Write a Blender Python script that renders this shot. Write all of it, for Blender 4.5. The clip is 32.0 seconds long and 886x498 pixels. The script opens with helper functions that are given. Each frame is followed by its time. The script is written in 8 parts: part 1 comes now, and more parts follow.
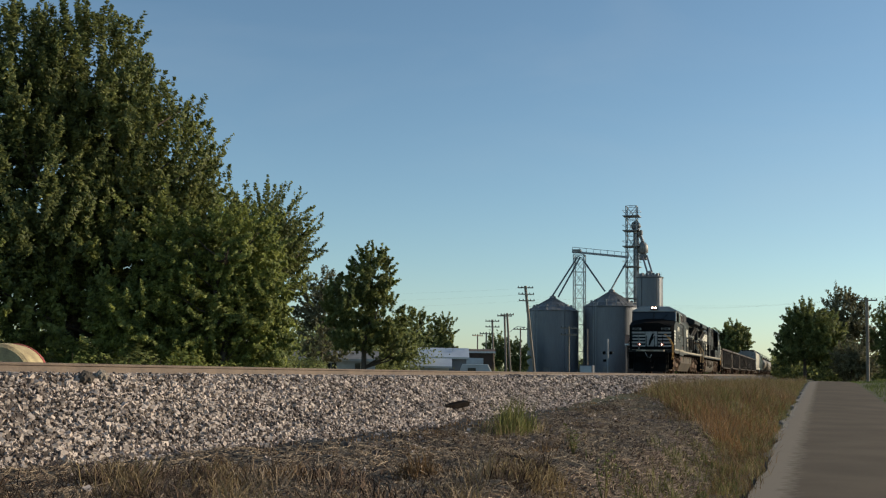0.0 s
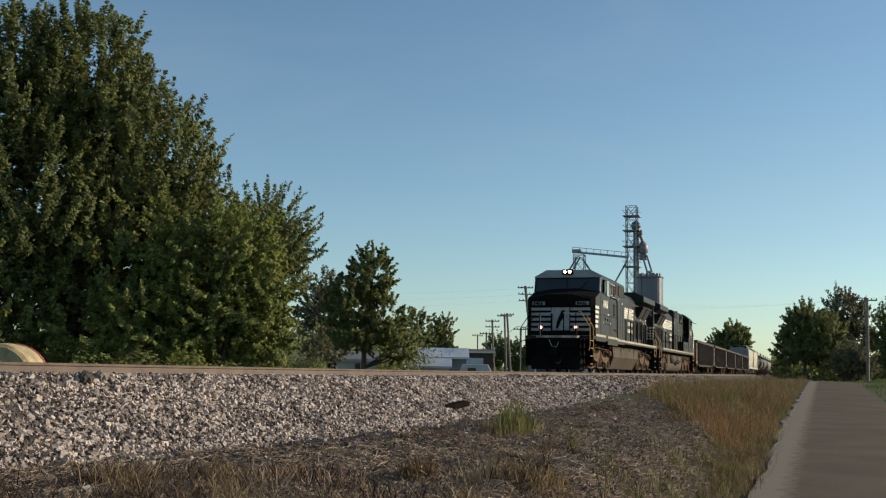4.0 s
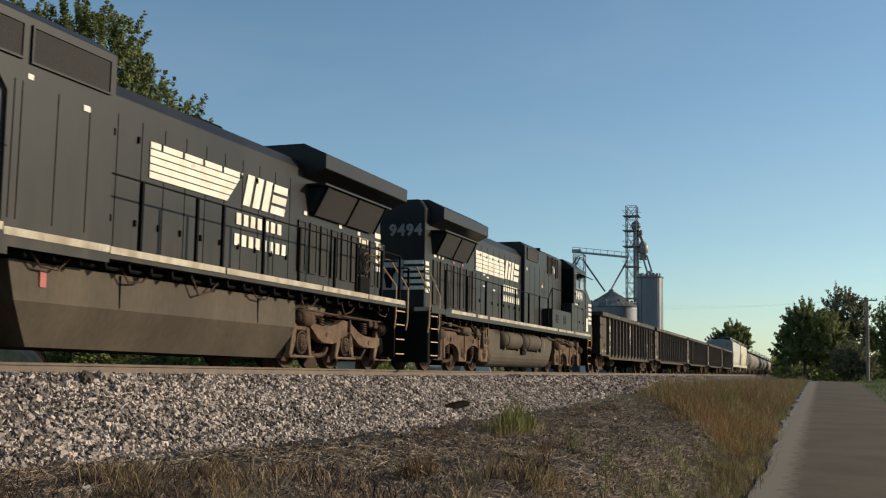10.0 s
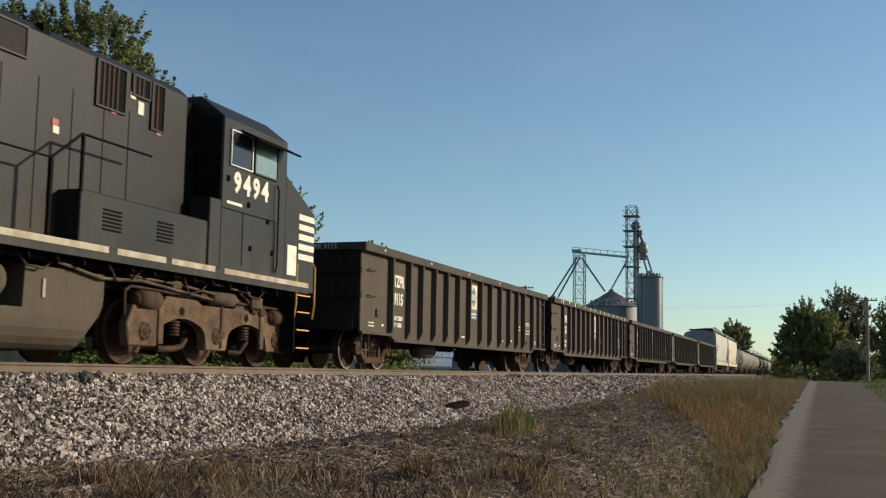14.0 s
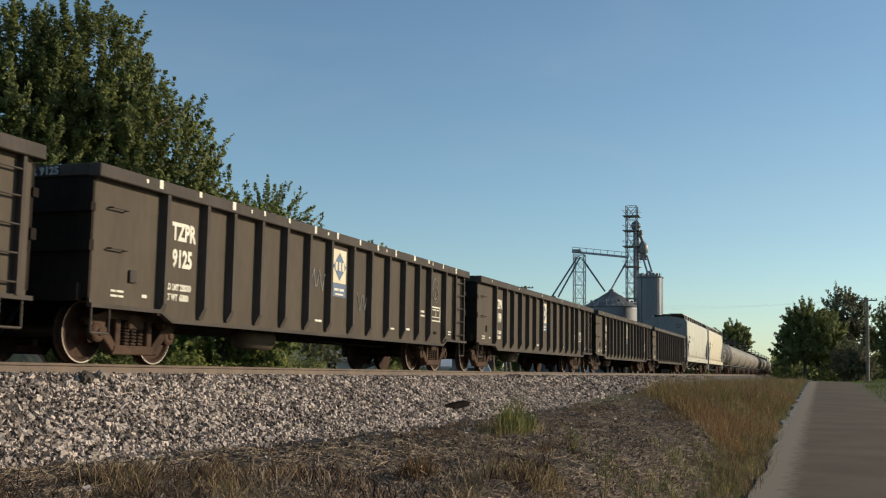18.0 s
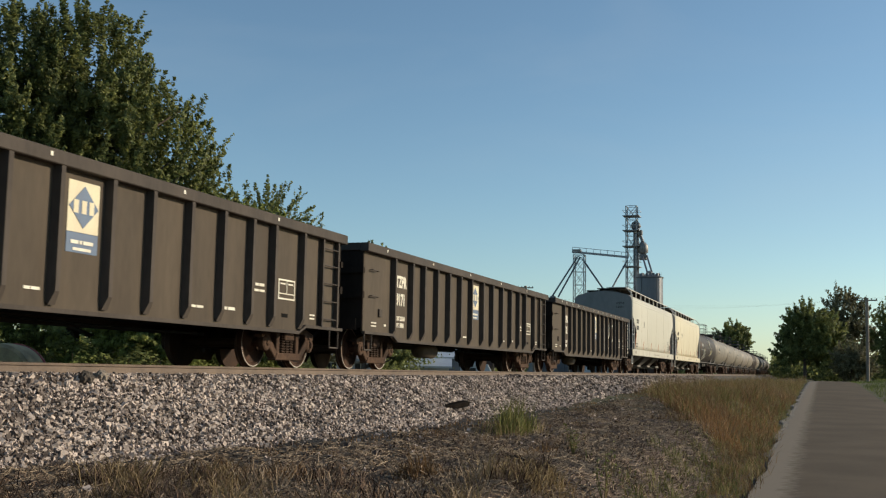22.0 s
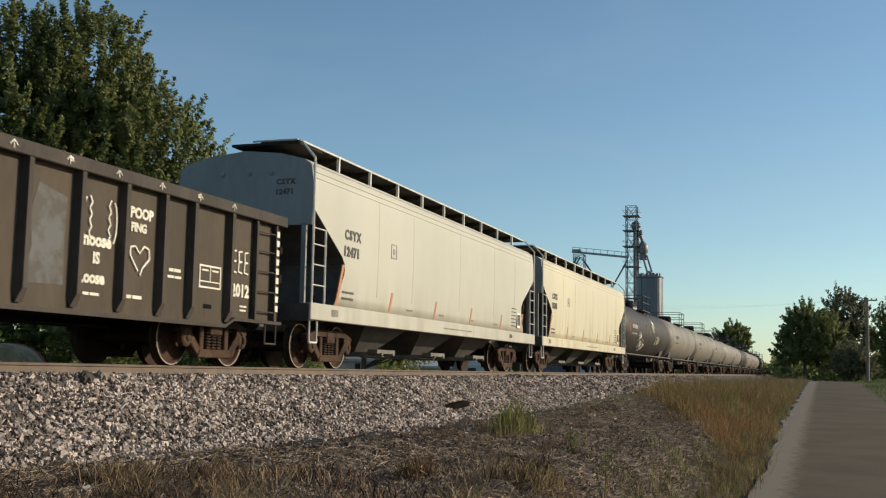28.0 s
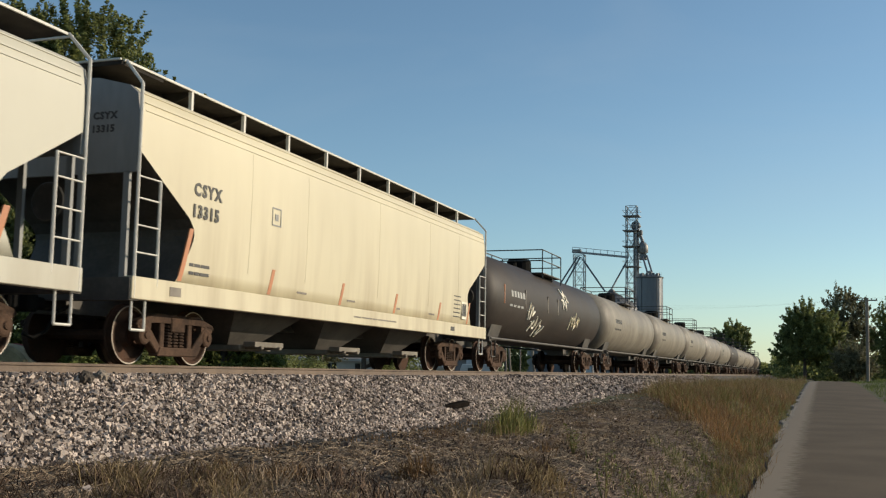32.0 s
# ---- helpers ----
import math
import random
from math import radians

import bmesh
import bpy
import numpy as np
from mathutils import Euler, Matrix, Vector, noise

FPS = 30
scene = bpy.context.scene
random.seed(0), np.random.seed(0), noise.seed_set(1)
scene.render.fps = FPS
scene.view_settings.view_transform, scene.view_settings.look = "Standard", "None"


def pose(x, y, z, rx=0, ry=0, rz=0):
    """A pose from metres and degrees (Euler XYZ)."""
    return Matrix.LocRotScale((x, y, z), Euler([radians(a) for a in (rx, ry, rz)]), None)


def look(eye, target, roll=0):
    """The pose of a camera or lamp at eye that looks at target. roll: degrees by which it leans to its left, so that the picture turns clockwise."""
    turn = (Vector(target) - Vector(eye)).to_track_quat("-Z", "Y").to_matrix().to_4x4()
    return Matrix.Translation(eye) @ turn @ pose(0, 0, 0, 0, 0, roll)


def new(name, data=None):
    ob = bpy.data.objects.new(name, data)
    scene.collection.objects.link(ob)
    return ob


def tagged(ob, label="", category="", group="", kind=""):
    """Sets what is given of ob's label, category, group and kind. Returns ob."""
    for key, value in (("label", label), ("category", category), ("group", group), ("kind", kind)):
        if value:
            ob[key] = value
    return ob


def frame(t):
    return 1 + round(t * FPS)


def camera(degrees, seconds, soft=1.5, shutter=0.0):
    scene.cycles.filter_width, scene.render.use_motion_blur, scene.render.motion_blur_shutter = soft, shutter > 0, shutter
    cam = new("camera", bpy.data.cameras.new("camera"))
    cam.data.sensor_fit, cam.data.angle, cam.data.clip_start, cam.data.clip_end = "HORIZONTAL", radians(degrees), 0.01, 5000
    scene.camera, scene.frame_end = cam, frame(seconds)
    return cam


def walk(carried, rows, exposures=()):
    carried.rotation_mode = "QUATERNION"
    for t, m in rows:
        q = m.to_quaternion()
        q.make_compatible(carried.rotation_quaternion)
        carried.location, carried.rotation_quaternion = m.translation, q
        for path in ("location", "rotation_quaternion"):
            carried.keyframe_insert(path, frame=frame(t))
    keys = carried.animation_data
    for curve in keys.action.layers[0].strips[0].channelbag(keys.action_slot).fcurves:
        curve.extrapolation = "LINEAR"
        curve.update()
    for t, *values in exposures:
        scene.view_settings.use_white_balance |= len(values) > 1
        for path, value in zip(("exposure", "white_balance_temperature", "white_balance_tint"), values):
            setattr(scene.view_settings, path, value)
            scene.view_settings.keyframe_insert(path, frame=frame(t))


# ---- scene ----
# ---------- camera: it stands still beside the line ----------
EYE = Vector((0.0, 0.0, -0.059))
YAW, PITCH = radians(19.332), radians(6.604)
AIM = EYE + Vector((-math.sin(YAW) * math.cos(PITCH), math.cos(YAW) * math.cos(PITCH), math.sin(PITCH)))
cam = camera(44.497, 32.0, soft=1.2, shutter=0.15)
walk(cam, [(0.0, look(EYE, AIM, 0.942)), (32.0, look(EYE, AIM, 0.942))], ((0.0, 0.0, 6750.0, 6.0), (32.0, 0.0, 6750.0, 6.0)))

# ---------- daylight: low evening sun from the far side of the road ----------
SUN_AZ, SUN_EL = radians(31.0), radians(19.0)  # azimuth from +x towards +y
SUN_DIR = Vector((math.cos(SUN_AZ) * math.cos(SUN_EL), math.sin(SUN_AZ) * math.cos(SUN_EL), math.sin(SUN_EL)))
world = bpy.data.worlds.new("world")
scene.world = world
world.use_nodes = True
wn = world.node_tree.nodes
sky = wn.new("ShaderNodeTexSky")
sky.sky_type = "NISHITA"
sky.sun_disc = False
sky.sun_elevation = SUN_EL
sky.sun_rotation = radians(90.0) - SUN_AZ
sky.altitude = 200
sky.air_density, sky.dust_density, sky.ozone_density = 0.92, 0.55, 2.6
wn["Background"].inputs["Strength"].default_value = 0.138
tint = wn.new("ShaderNodeMix")
tint.data_type, tint.blend_type = "RGBA", "MULTIPLY"
tint.inputs[0].default_value = 1.0
tint.inputs[7].default_value = (0.965, 1.02, 0.985, 1.0)
world.node_tree.links.new(sky.outputs[0], tint.inputs[6])
# thin high cirrus
wl = world.node_tree.links
sky_dir = wn.new("ShaderNodeTexCoord")
stretch = wn.new("ShaderNodeMapping")
stretch.inputs["Scale"].default_value = (1.2, 1.2, 3.5)
wl.new(sky_dir.outputs["Generated"], stretch.inputs["Vector"])
wisps = wn.new("ShaderNodeTexNoise")
wisps.inputs["Scale"].default_value, wisps.inputs["Detail"].default_value, wisps.inputs["Distortion"].default_value = 2.6, 7, 0.6
wl.new(stretch.outputs[0], wisps.inputs["Vector"])
veil = wn.new("ShaderNodeMapRange")
veil.inputs[1].default_value, veil.inputs[2].default_value, veil.inputs[4].default_value = 0.48, 0.78, 0.13
wl.new(wisps.outputs[0], veil.inputs[0])
cirrus = wn.new("ShaderNodeMix")
cirrus.data_type = "RGBA"
cirrus.inputs[7].default_value = (3.4, 3.9, 4.5, 1.0)
wl.new(veil.outputs[0], cirrus.inputs[0])
wl.new(tint.outputs[2], cirrus.inputs[6])
wl.new(cirrus.outputs[2], wn["Background"].inputs["Color"])
sun_data = bpy.data.lights.new("sun", "SUN")
sun_data.energy, sun_data.angle, sun_data.color = 4.5, radians(0.5), (1.0, 0.85, 0.68)
sun = new("sun", sun_data)
sun.matrix_world = look(SUN_DIR * 200, (0, 0, 0))
scene.view_settings.exposure = 0.0


# ---------- materials ----------
def mat(name, col, col2=None, rough=0.6, metal=0.0, scale=2.0, fine=30.0, bump=0.0, streak=1.0, island=0.0, objvar=0.0, emit=None, mix=(0.35, 0.7), spec=0.5):
    """A procedural surface: two colours mixed by coarse and fine noise, with bump and uneven gloss."""
    m = bpy.data.materials.new(name)
    m.use_nodes = True
    n, l = m.node_tree.nodes, m.node_tree.links
    b = n["Principled BSDF"]
    b.inputs["Metallic"].default_value = metal
    b.inputs["Specular IOR Level"].default_value = spec
    if emit:
        b.inputs["Base Color"].default_value = (*col, 1)
        b.inputs["Emission Color"].default_value = (*col, 1)
        b.inputs["Emission Strength"].default_value = emit
        b.inputs["Roughness"].default_value = rough
        return m
    col2 = col2 or tuple(c * 0.7 for c in col)
    tc = n.new("ShaderNodeTexCoord")
    mp = n.new("ShaderNodeMapping")
    mp.inputs["Scale"].default_value = (1, 1, 1.0 / streak)
    l.new(tc.outputs["Object"], mp.inputs["Vector"])
    coarse = n.new("ShaderNodeTexNoise")
    coarse.inputs["Scale"].default_value = scale
    coarse.inputs["Detail"].default_value = 5
    finen = n.new("ShaderNodeTexNoise")
    finen.inputs["Scale"].default_value = fine
    finen.inputs["Detail"].default_value = 3
    l.new(mp.outputs[0], coarse.inputs["Vector"])
    l.new(mp.outputs[0], finen.inputs["Vector"])
    add = n.new("ShaderNodeMath")
    add.operation = "MULTIPLY_ADD"
    l.new(finen.outputs[0], add.inputs[0])
    add.inputs[1].default_value = 0.35
    l.new(coarse.outputs[0], add.inputs[2])
    last = add.outputs[0]
    if island or objvar:
        src = n.new("ShaderNodeNewGeometry").outputs["Random Per Island"] if island else n.new("ShaderNodeObjectInfo").outputs["Random"]
        ad2 = n.new("ShaderNodeMath")
        ad2.operation = "MULTIPLY_ADD"
        l.new(src, ad2.inputs[0])
        ad2.inputs[1].default_value = island or objvar
        l.new(last, ad2.inputs[2])
        last = ad2.outputs[0]
    ramp = n.new("ShaderNodeMapRange")
    k = 0.17 + (island or objvar) * 0.5
    ramp.inputs[1].default_value, ramp.inputs[2].default_value = mix[0] + k, mix[1] + k
    l.new(last, ramp.inputs[0])
    mx = n.new("ShaderNodeMix")
    mx.data_type = "RGBA"
    mx.inputs[6].default_value, mx.inputs[7].default_value = (*col2, 1), (*col, 1)
    l.new(ramp.outputs[0], mx.inputs[0])
    l.new(mx.outputs[2], b.inputs["Base Color"])
    rr = n.new("ShaderNodeMapRange")
    rr.inputs[3].default_value, rr.inputs[4].default_value = max(0.05, rough - 0.12), min(1.0, rough + 0.1)
    l.new(coarse.outputs[0], rr.inputs[0])
    l.new(rr.outputs[0], b.inputs["Roughness"])
    if bump:
        bp = n.new("ShaderNodeBump")
        bp.inputs["Strength"].default_value = bump
        bp.inputs["Distance"].default_value = 0.02
        l.new(finen.outputs[0], bp.inputs["Height"])
        l.new(bp.outputs[0], b.inputs["Normal"])
    return m


def leafmat(name, col, col2, rough=0.55, through_light=0.40):
    m = mat(name, col, col2, rough=rough, scale=0.5, fine=6.0, island=0.55, spec=0.3)
    n, l = m.node_tree.nodes, m.node_tree.links
    b = n["Principled BSDF"]
    tr = n.new("ShaderNodeBsdfTranslucent")
    src = b.inputs["Base Color"].links[0].from_socket
    l.new(src, tr.inputs["Color"])
    ms = n.new("ShaderNodeMixShader")
    ms.inputs[0].default_value = through_light
    l.new(b.outputs[0], ms.inputs[1])
    l.new(tr.outputs[0], ms.inputs[2])
    l.new(ms.outputs[0], n["Material Output"].inputs["Surface"])
    return m


M_BLACK = mat("black_loco_paint", (0.025, 0.0238, 0.0225), (0.0155, 0.0148, 0.0140), rough=0.45, spec=0.18, scale=0.6, fine=5, streak=2, bump=0.02)
# sooty black, also put where a face or recess lies in shade
M_BLACKB = mat("sooty_black_paint", (0.011, 0.0105, 0.010), (0.006, 0.006, 0.006), rough=0.8, spec=0.05, scale=1.2, fine=18, streak=2)
M_DUST = mat("dusty_underframe_steel", (0.15, 0.113, 0.08), (0.06, 0.043, 0.032), rough=0.9, spec=0.15, scale=1.6, fine=16, bump=0.25)
M_TANKD = mat("dusty_fuel_tank_paint", (0.108, 0.085, 0.061), (0.064, 0.051, 0.038), rough=0.8, spec=0.2, scale=0.8, fine=12, streak=2, bump=0.1)
M_TRUCK = mat("rust_dusted_cast_steel", (0.205, 0.138, 0.092), (0.085, 0.054, 0.037), rough=0.9, spec=0.15, scale=2.0, fine=22, bump=0.35)
M_TRUCKB = mat("red_brown_cast_steel", (0.195, 0.130, 0.082), (0.075, 0.048, 0.032), rough=0.9, spec=0.15, scale=2.0, fine=22, bump=0.35)
M_FTRUCK = mat("rusty_dark_truck_steel", (0.105, 0.064, 0.044), (0.038, 0.025, 0.019), rough=0.9, spec=0.12, scale=2.5, fine=22, bump=0.35)
M_WHEEL = mat("rusty_wheel_steel", (0.075, 0.038, 0.024), (0.035, 0.021, 0.015), rough=0.75, spec=0.15, scale=2.0, fine=20, bump=0.2)
M_TREAD = mat("worn_wheel_rim", (0.42, 0.37, 0.32), (0.27, 0.22, 0.18), rough=0.45, metal=0.4, scale=3)
M_WHITE = mat("white_lettering_paint", (0.80, 0.76, 0.64), (0.62, 0.57, 0.46), rough=0.6, scale=3, fine=40)
M_STRIPE = mat("dirty_white_sill_stripe", (0.56, 0.50, 0.38), (0.34, 0.28, 0.20), rough=0.7, scale=2, fine=30)
M_YELLOW = mat("yellow_handrail_paint", (0.70, 0.36, 0.07), (0.5, 0.24, 0.05), rough=0.5, scale=6)
# black roof paint turned grey, sky light on the brow painted in
M_BROW = mat("sun_faded_roof_paint", (0.36, 0.355, 0.34), (0.25, 0.245, 0.235), rough=0.6, scale=1.2, fine=14)
# white nose paint, greyed so the colour holds the front's shade
M_FIELD = mat("weathered_emblem_field", (0.44, 0.435, 0.41), (0.30, 0.295, 0.28), rough=0.7, scale=5, fine=40)
M_BOARD = mat("grey_number_plate", (0.28, 0.27, 0.25), (0.2, 0.19, 0.18), rough=0.5)
M_PALE = mat("grey_white_ladder_paint", (0.66, 0.64, 0.58), (0.48, 0.46, 0.42), rough=0.6, scale=3, fine=20)
M_RAILD = mat("dusty_orange_handrail", (0.60, 0.40, 0.19), (0.40, 0.25, 0.12), rough=0.7, scale=6)
# hopper end paint, greyed to carry the shade of the ends
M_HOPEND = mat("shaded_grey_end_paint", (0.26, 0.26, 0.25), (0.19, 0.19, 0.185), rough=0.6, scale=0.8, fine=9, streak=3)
M_SMUDGE = mat("smudged_grey_overpaint", (0.105, 0.105, 0.105), (0.062, 0.055, 0.044), rough=0.75, scale=2.2, fine=9, mix=(0.42, 0.6))
# lamp glow put into the barrel colour; the barrel itself is unlit
M_AMBER = mat("red_lit_lamp_barrel", (0.5, 0.12, 0.06), (0.4, 0.1, 0.05), rough=0.5)
M_GLASS = mat("dark_cab_glass", (0.02, 0.025, 0.03), (0.015, 0.018, 0.02), rough=0.08, scale=1.0)
# cab glass with the sky's pale reflection in its base colour
M_PANE = mat("pale_reflecting_cab_glass", (0.22, 0.30, 0.30), (0.17, 0.24, 0.25), rough=0.12, scale=1.5, spec=0.8)
M_ALU = mat("bare_aluminium_frame", (0.62, 0.60, 0.55), (0.45, 0.43, 0.4), rough=0.45, metal=0.4)
M_GRILLE = mat("dark_radiator_mesh", (0.022, 0.017, 0.014), (0.012, 0.010, 0.009), rough=0.85, scale=8, fine=70, bump=0.5)
M_RED = mat("faded_red_placard", (0.42, 0.09, 0.075), (0.3, 0.07, 0.06), rough=0.6)
M_LAMP = mat("lit_headlight_lens", (1.0, 0.86, 0.74), emit=9.0, rough=0.2)
M_LAMP2 = mat("lit_ditch_light_lens", (1.0, 0.66, 0.55), emit=6.0, rough=0.2)
M_GON = mat("grime_brown_gondola_paint", (0.102, 0.080, 0.058), (0.064, 0.050, 0.037), rough=0.72, spec=0.15, scale=0.7, fine=9, streak=3, bump=0.08)
M_GONE = mat("dark_gondola_rib_paint", (0.080, 0.065, 0.054), (0.045, 0.036, 0.030), rough=0.75, spec=0.2, scale=1.2, fine=14, streak=3)
M_HOP = mat("cream_grey_hopper_paint", (0.50, 0.48, 0.40), (0.42, 0.40, 0.33), rough=0.55, scale=0.3, fine=1.6, streak=2, mix=(0.25, 0.8))
M_HOPY = mat("faded_yellow_hopper_paint", (0.61, 0.550, 0.395), (0.52, 0.462, 0.325), rough=0.52, scale=0.3, fine=1.8, streak=3, mix=(0.25, 0.8))
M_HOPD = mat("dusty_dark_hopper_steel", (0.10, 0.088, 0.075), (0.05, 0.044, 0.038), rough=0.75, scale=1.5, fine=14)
M_WALK = mat("dark_walkway_grating", (0.045, 0.040, 0.035), (0.025, 0.022, 0.02), rough=0.85, spec=0.1, scale=4, fine=60, bump=0.4)
M_ORANGE = mat("faded_orange_reflector", (0.50, 0.20, 0.09), (0.38, 0.16, 0.08), rough=0.6)
M_MARK = mat("black_stencil_paint", (0.03, 0.03, 0.03), (0.05, 0.045, 0.04), rough=0.6)
M_TKDARK = mat("brown_black_tank_paint", (0.046, 0.035, 0.029), (0.027, 0.021, 0.018), spec=0.25, rough=0.62, scale=0.7, fine=9, streak=2)
M_TKGREY = mat("weathered_grey_tank_paint", (0.26, 0.235, 0.19), (0.15, 0.13, 0.105), spec=0.3, rough=0.6, scale=0.6, fine=8, streak=2)
M_TKTAN = mat("stained_tan_tank_paint", (0.24, 0.21, 0.17), (0.12, 0.10, 0.085), rough=0.6, scale=0.6, fine=8, streak=2)
M_GRAF = mat("pale_spray_paint", (0.42, 0.42, 0.40), (0.26, 0.26, 0.25), rough=0.7, scale=6)
M_BLUE = mat("faded_blue_decal", (0.10, 0.16, 0.25), (0.08, 0.12, 0.2), rough=0.6)
M_CREAM = mat("cream_decal", (0.72, 0.64, 0.44), (0.6, 0.52, 0.36), rough=0.6)


# gondola end steel, its shade put into a near-black colour
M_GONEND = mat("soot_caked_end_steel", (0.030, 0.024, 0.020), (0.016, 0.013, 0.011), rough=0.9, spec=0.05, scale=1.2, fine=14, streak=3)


def weathered(m, col, low, high, most, streaks=5.0):
    """Grime on a painted vehicle: road dust thrown up from the track, thickest at height low and gone at high, in upright streaks."""
    n, l = m.node_tree.nodes, m.node_tree.links
    b = n["Principled BSDF"]
    src = b.inputs["Base Color"].links[0].from_socket
    tc = n.new("ShaderNodeTexCoord")
    mp = n.new("ShaderNodeMapping")
    mp.inputs["Scale"].default_value = (1.0, 1.0, 0.12)
    l.new(tc.outputs["Object"], mp.inputs["Vector"])
    nz = n.new("ShaderNodeTexNoise")
    nz.inputs["Scale"].default_value, nz.inputs["Detail"].default_value = streaks, 6
    l.new(mp.outputs[0], nz.inputs["Vector"])
    st = n.new("ShaderNodeMapRange")
    st.inputs[1].default_value, st.inputs[2].default_value = 0.40, 0.72
    l.new(nz.outputs[0], st.inputs[0])
    sep = n.new("ShaderNodeSeparateXYZ")
    l.new(tc.outputs["Object"], sep.inputs[0])
    hg = n.new("ShaderNodeMapRange")
    hg.inputs[1].default_value, hg.inputs[2].default_value = high, low
    hg.inputs[3].default_value, hg.inputs[4].default_value = 0.05, 1.0
    l.new(sep.outputs[2], hg.inputs[0])
    mu = n.new("ShaderNodeMath")
    mu.operation = "MULTIPLY"
    l.new(st.outputs[0], mu.inputs[0])
    l.new(hg.outputs[0], mu.inputs[1])
    mu2 = n.new("ShaderNodeMath")
    mu2.operation = "MULTIPLY"
    l.new(mu.outputs[0], mu2.inputs[0])
    mu2.inputs[1].default_value = most
    mx = n.new("ShaderNodeMix")
    mx.data_type = "RGBA"
    l.new(mu2.outputs[0], mx.inputs[0])
    l.new(src, mx.inputs[6])
    mx.inputs[7].default_value = (*col, 1)
    l.new(mx.outputs[2], b.inputs["Base Color"])


weathered(M_BLACK, (0.12, 0.09, 0.062), 1.4, 2.3, 0.32, 3.0)
weathered(M_GON, (0.045, 0.032, 0.024), 0.6, 2.9, 0.4, 3.0)
weathered(M_HOP, (0.25, 0.20, 0.14), 1.0, 2.2, 0.5, 2.2)
weathered(M_HOPY, (0.27, 0.20, 0.12), 1.0, 3.4, 0.55, 2.6)
weathered(M_TKGREY, (0.08, 0.06, 0.045), 1.0, 3.6, 0.6, 1.8)
weathered(M_STRIPE, (0.16, 0.105, 0.065), 1.4, 1.9, 0.9, 4.0)


# ---------- mesh helpers ----------
def part(name, bm, material, parent=None, label="", smooth=False, m=None):
    """Links a bmesh as one mesh object, under a thing or a part."""
    me = bpy.data.meshes.new(name)
    bmesh.ops.recalc_face_normals(bm, faces=bm.faces)
    if smooth:
        for f in bm.faces:
            f.smooth = True
    bm.to_mesh(me)
    bm.free()
    me.materials.append(material)
    ob = new(name, me)
    if parent is not None:
        ob.parent = parent
    if m is not None:
        ob.matrix_basis = m
    if label:
        ob["label"] = label
    return ob


def again(ob, m, parent=None):
    """Another object on the same mesh."""
    o = new(ob.name, ob.data)
    o.parent = parent if parent is not None else ob.parent
    o.matrix_basis = m
    if "label" in ob:
        o["label"] = ob["label"]
    return o


def thing(name, label, category, m=None, group=""):
    ob = new(name)
    if m is not None:
        ob.matrix_world = m
    return tagged(ob, label, category, group)


def box(bm, x0, x1, y0, y1, z0, z1):
    v = [bm.verts.new((x, y, z)) for z in (z0, z1) for y in (y0, y1) for x in (x0, x1)]
    for f in ((0, 1, 3, 2), (4, 6, 7, 5), (0, 4, 5, 1), (2, 3, 7, 6), (0, 2, 6, 4), (1, 5, 7, 3)):
        bm.faces.new([v[i] for i in f])
    return v


def boxes(*dims):
    bm = bmesh.new()
    for d in dims:
        box(bm, *d)
    return bm


def bev(bm, w=0.015, seg=1):
    bmesh.ops.bevel(bm, geom=bm.edges[:], offset=w, segments=seg, affect="EDGES")
    return bm


def cyl(bm, p, q, r, n=10, r2=None, caps=True):
    p, q = Vector(p), Vector(q)
    d = (q - p).normalized()
    a = d.orthogonal().normalized()
    b = d.cross(a)
    r2 = r if r2 is None else r2
    r0 = [bm.verts.new(p + (a * math.cos(2 * math.pi * i / n) + b * math.sin(2 * math.pi * i / n)) * r) for i in range(n)]
    r1 = [bm.verts.new(q + (a * math.cos(2 * math.pi * i / n) + b * math.sin(2 * math.pi * i / n)) * r2) for i in range(n)]
    for i in range(n):
        bm.faces.new((r0[i], r0[(i + 1) % n], r1[(i + 1) % n], r1[i]))
    if caps:
        bm.faces.new(r0[::-1])
        bm.faces.new(r1)


def rod(points, r=0.017, n=6):
    bm = bmesh.new()
    for p, q in zip(points, points[1:]):
        cyl(bm, p, q, r, n)
    return bm


def prism(bm, outline, a, b, axis="x"):
    """A straight body: an outline in the plane across the axis, from a to b along it."""
    put = {"x": lambda t, u, v: (t, u, v), "y": lambda t, u, v: (u, t, v), "z": lambda t, u, v: (u, v, t)}[axis]
    r0 = [bm.verts.new(put(a, *p)) for p in outline]
    r1 = [bm.verts.new(put(b, *p)) for p in outline]
    n = len(outline)
    for i in range(n):
        bm.faces.new((r0[i], r0[(i + 1) % n], r1[(i + 1) % n], r1[i]))
    bm.faces.new(r0[::-1])
    bm.faces.new(r1)
    return bm


def lathe(bm, prof, n=24, axis="x", centre=(0, 0, 0)):
    """A turned body: rings of (place along the axis, radius)."""
    c = Vector(centre)
    rings = []
    for t, r in prof:
        ring = []
        for i in range(n):
            a = 2 * math.pi * i / n
            u, v = r * math.cos(a), r * math.sin(a)
            ring.append(bm.verts.new(c + Vector({"x": (t, u, v), "y": (u, t, v), "z": (u, v, t)}[axis])))
        rings.append(ring)
    for r0, r1 in zip(rings, rings[1:]):
        for i in range(n):
            bm.faces.new((r0[i], r0[(i + 1) % n], r1[(i + 1) % n], r1[i]))
    bm.faces.new(rings[0][::-1])
    bm.faces.new(rings[-1])
    return bm


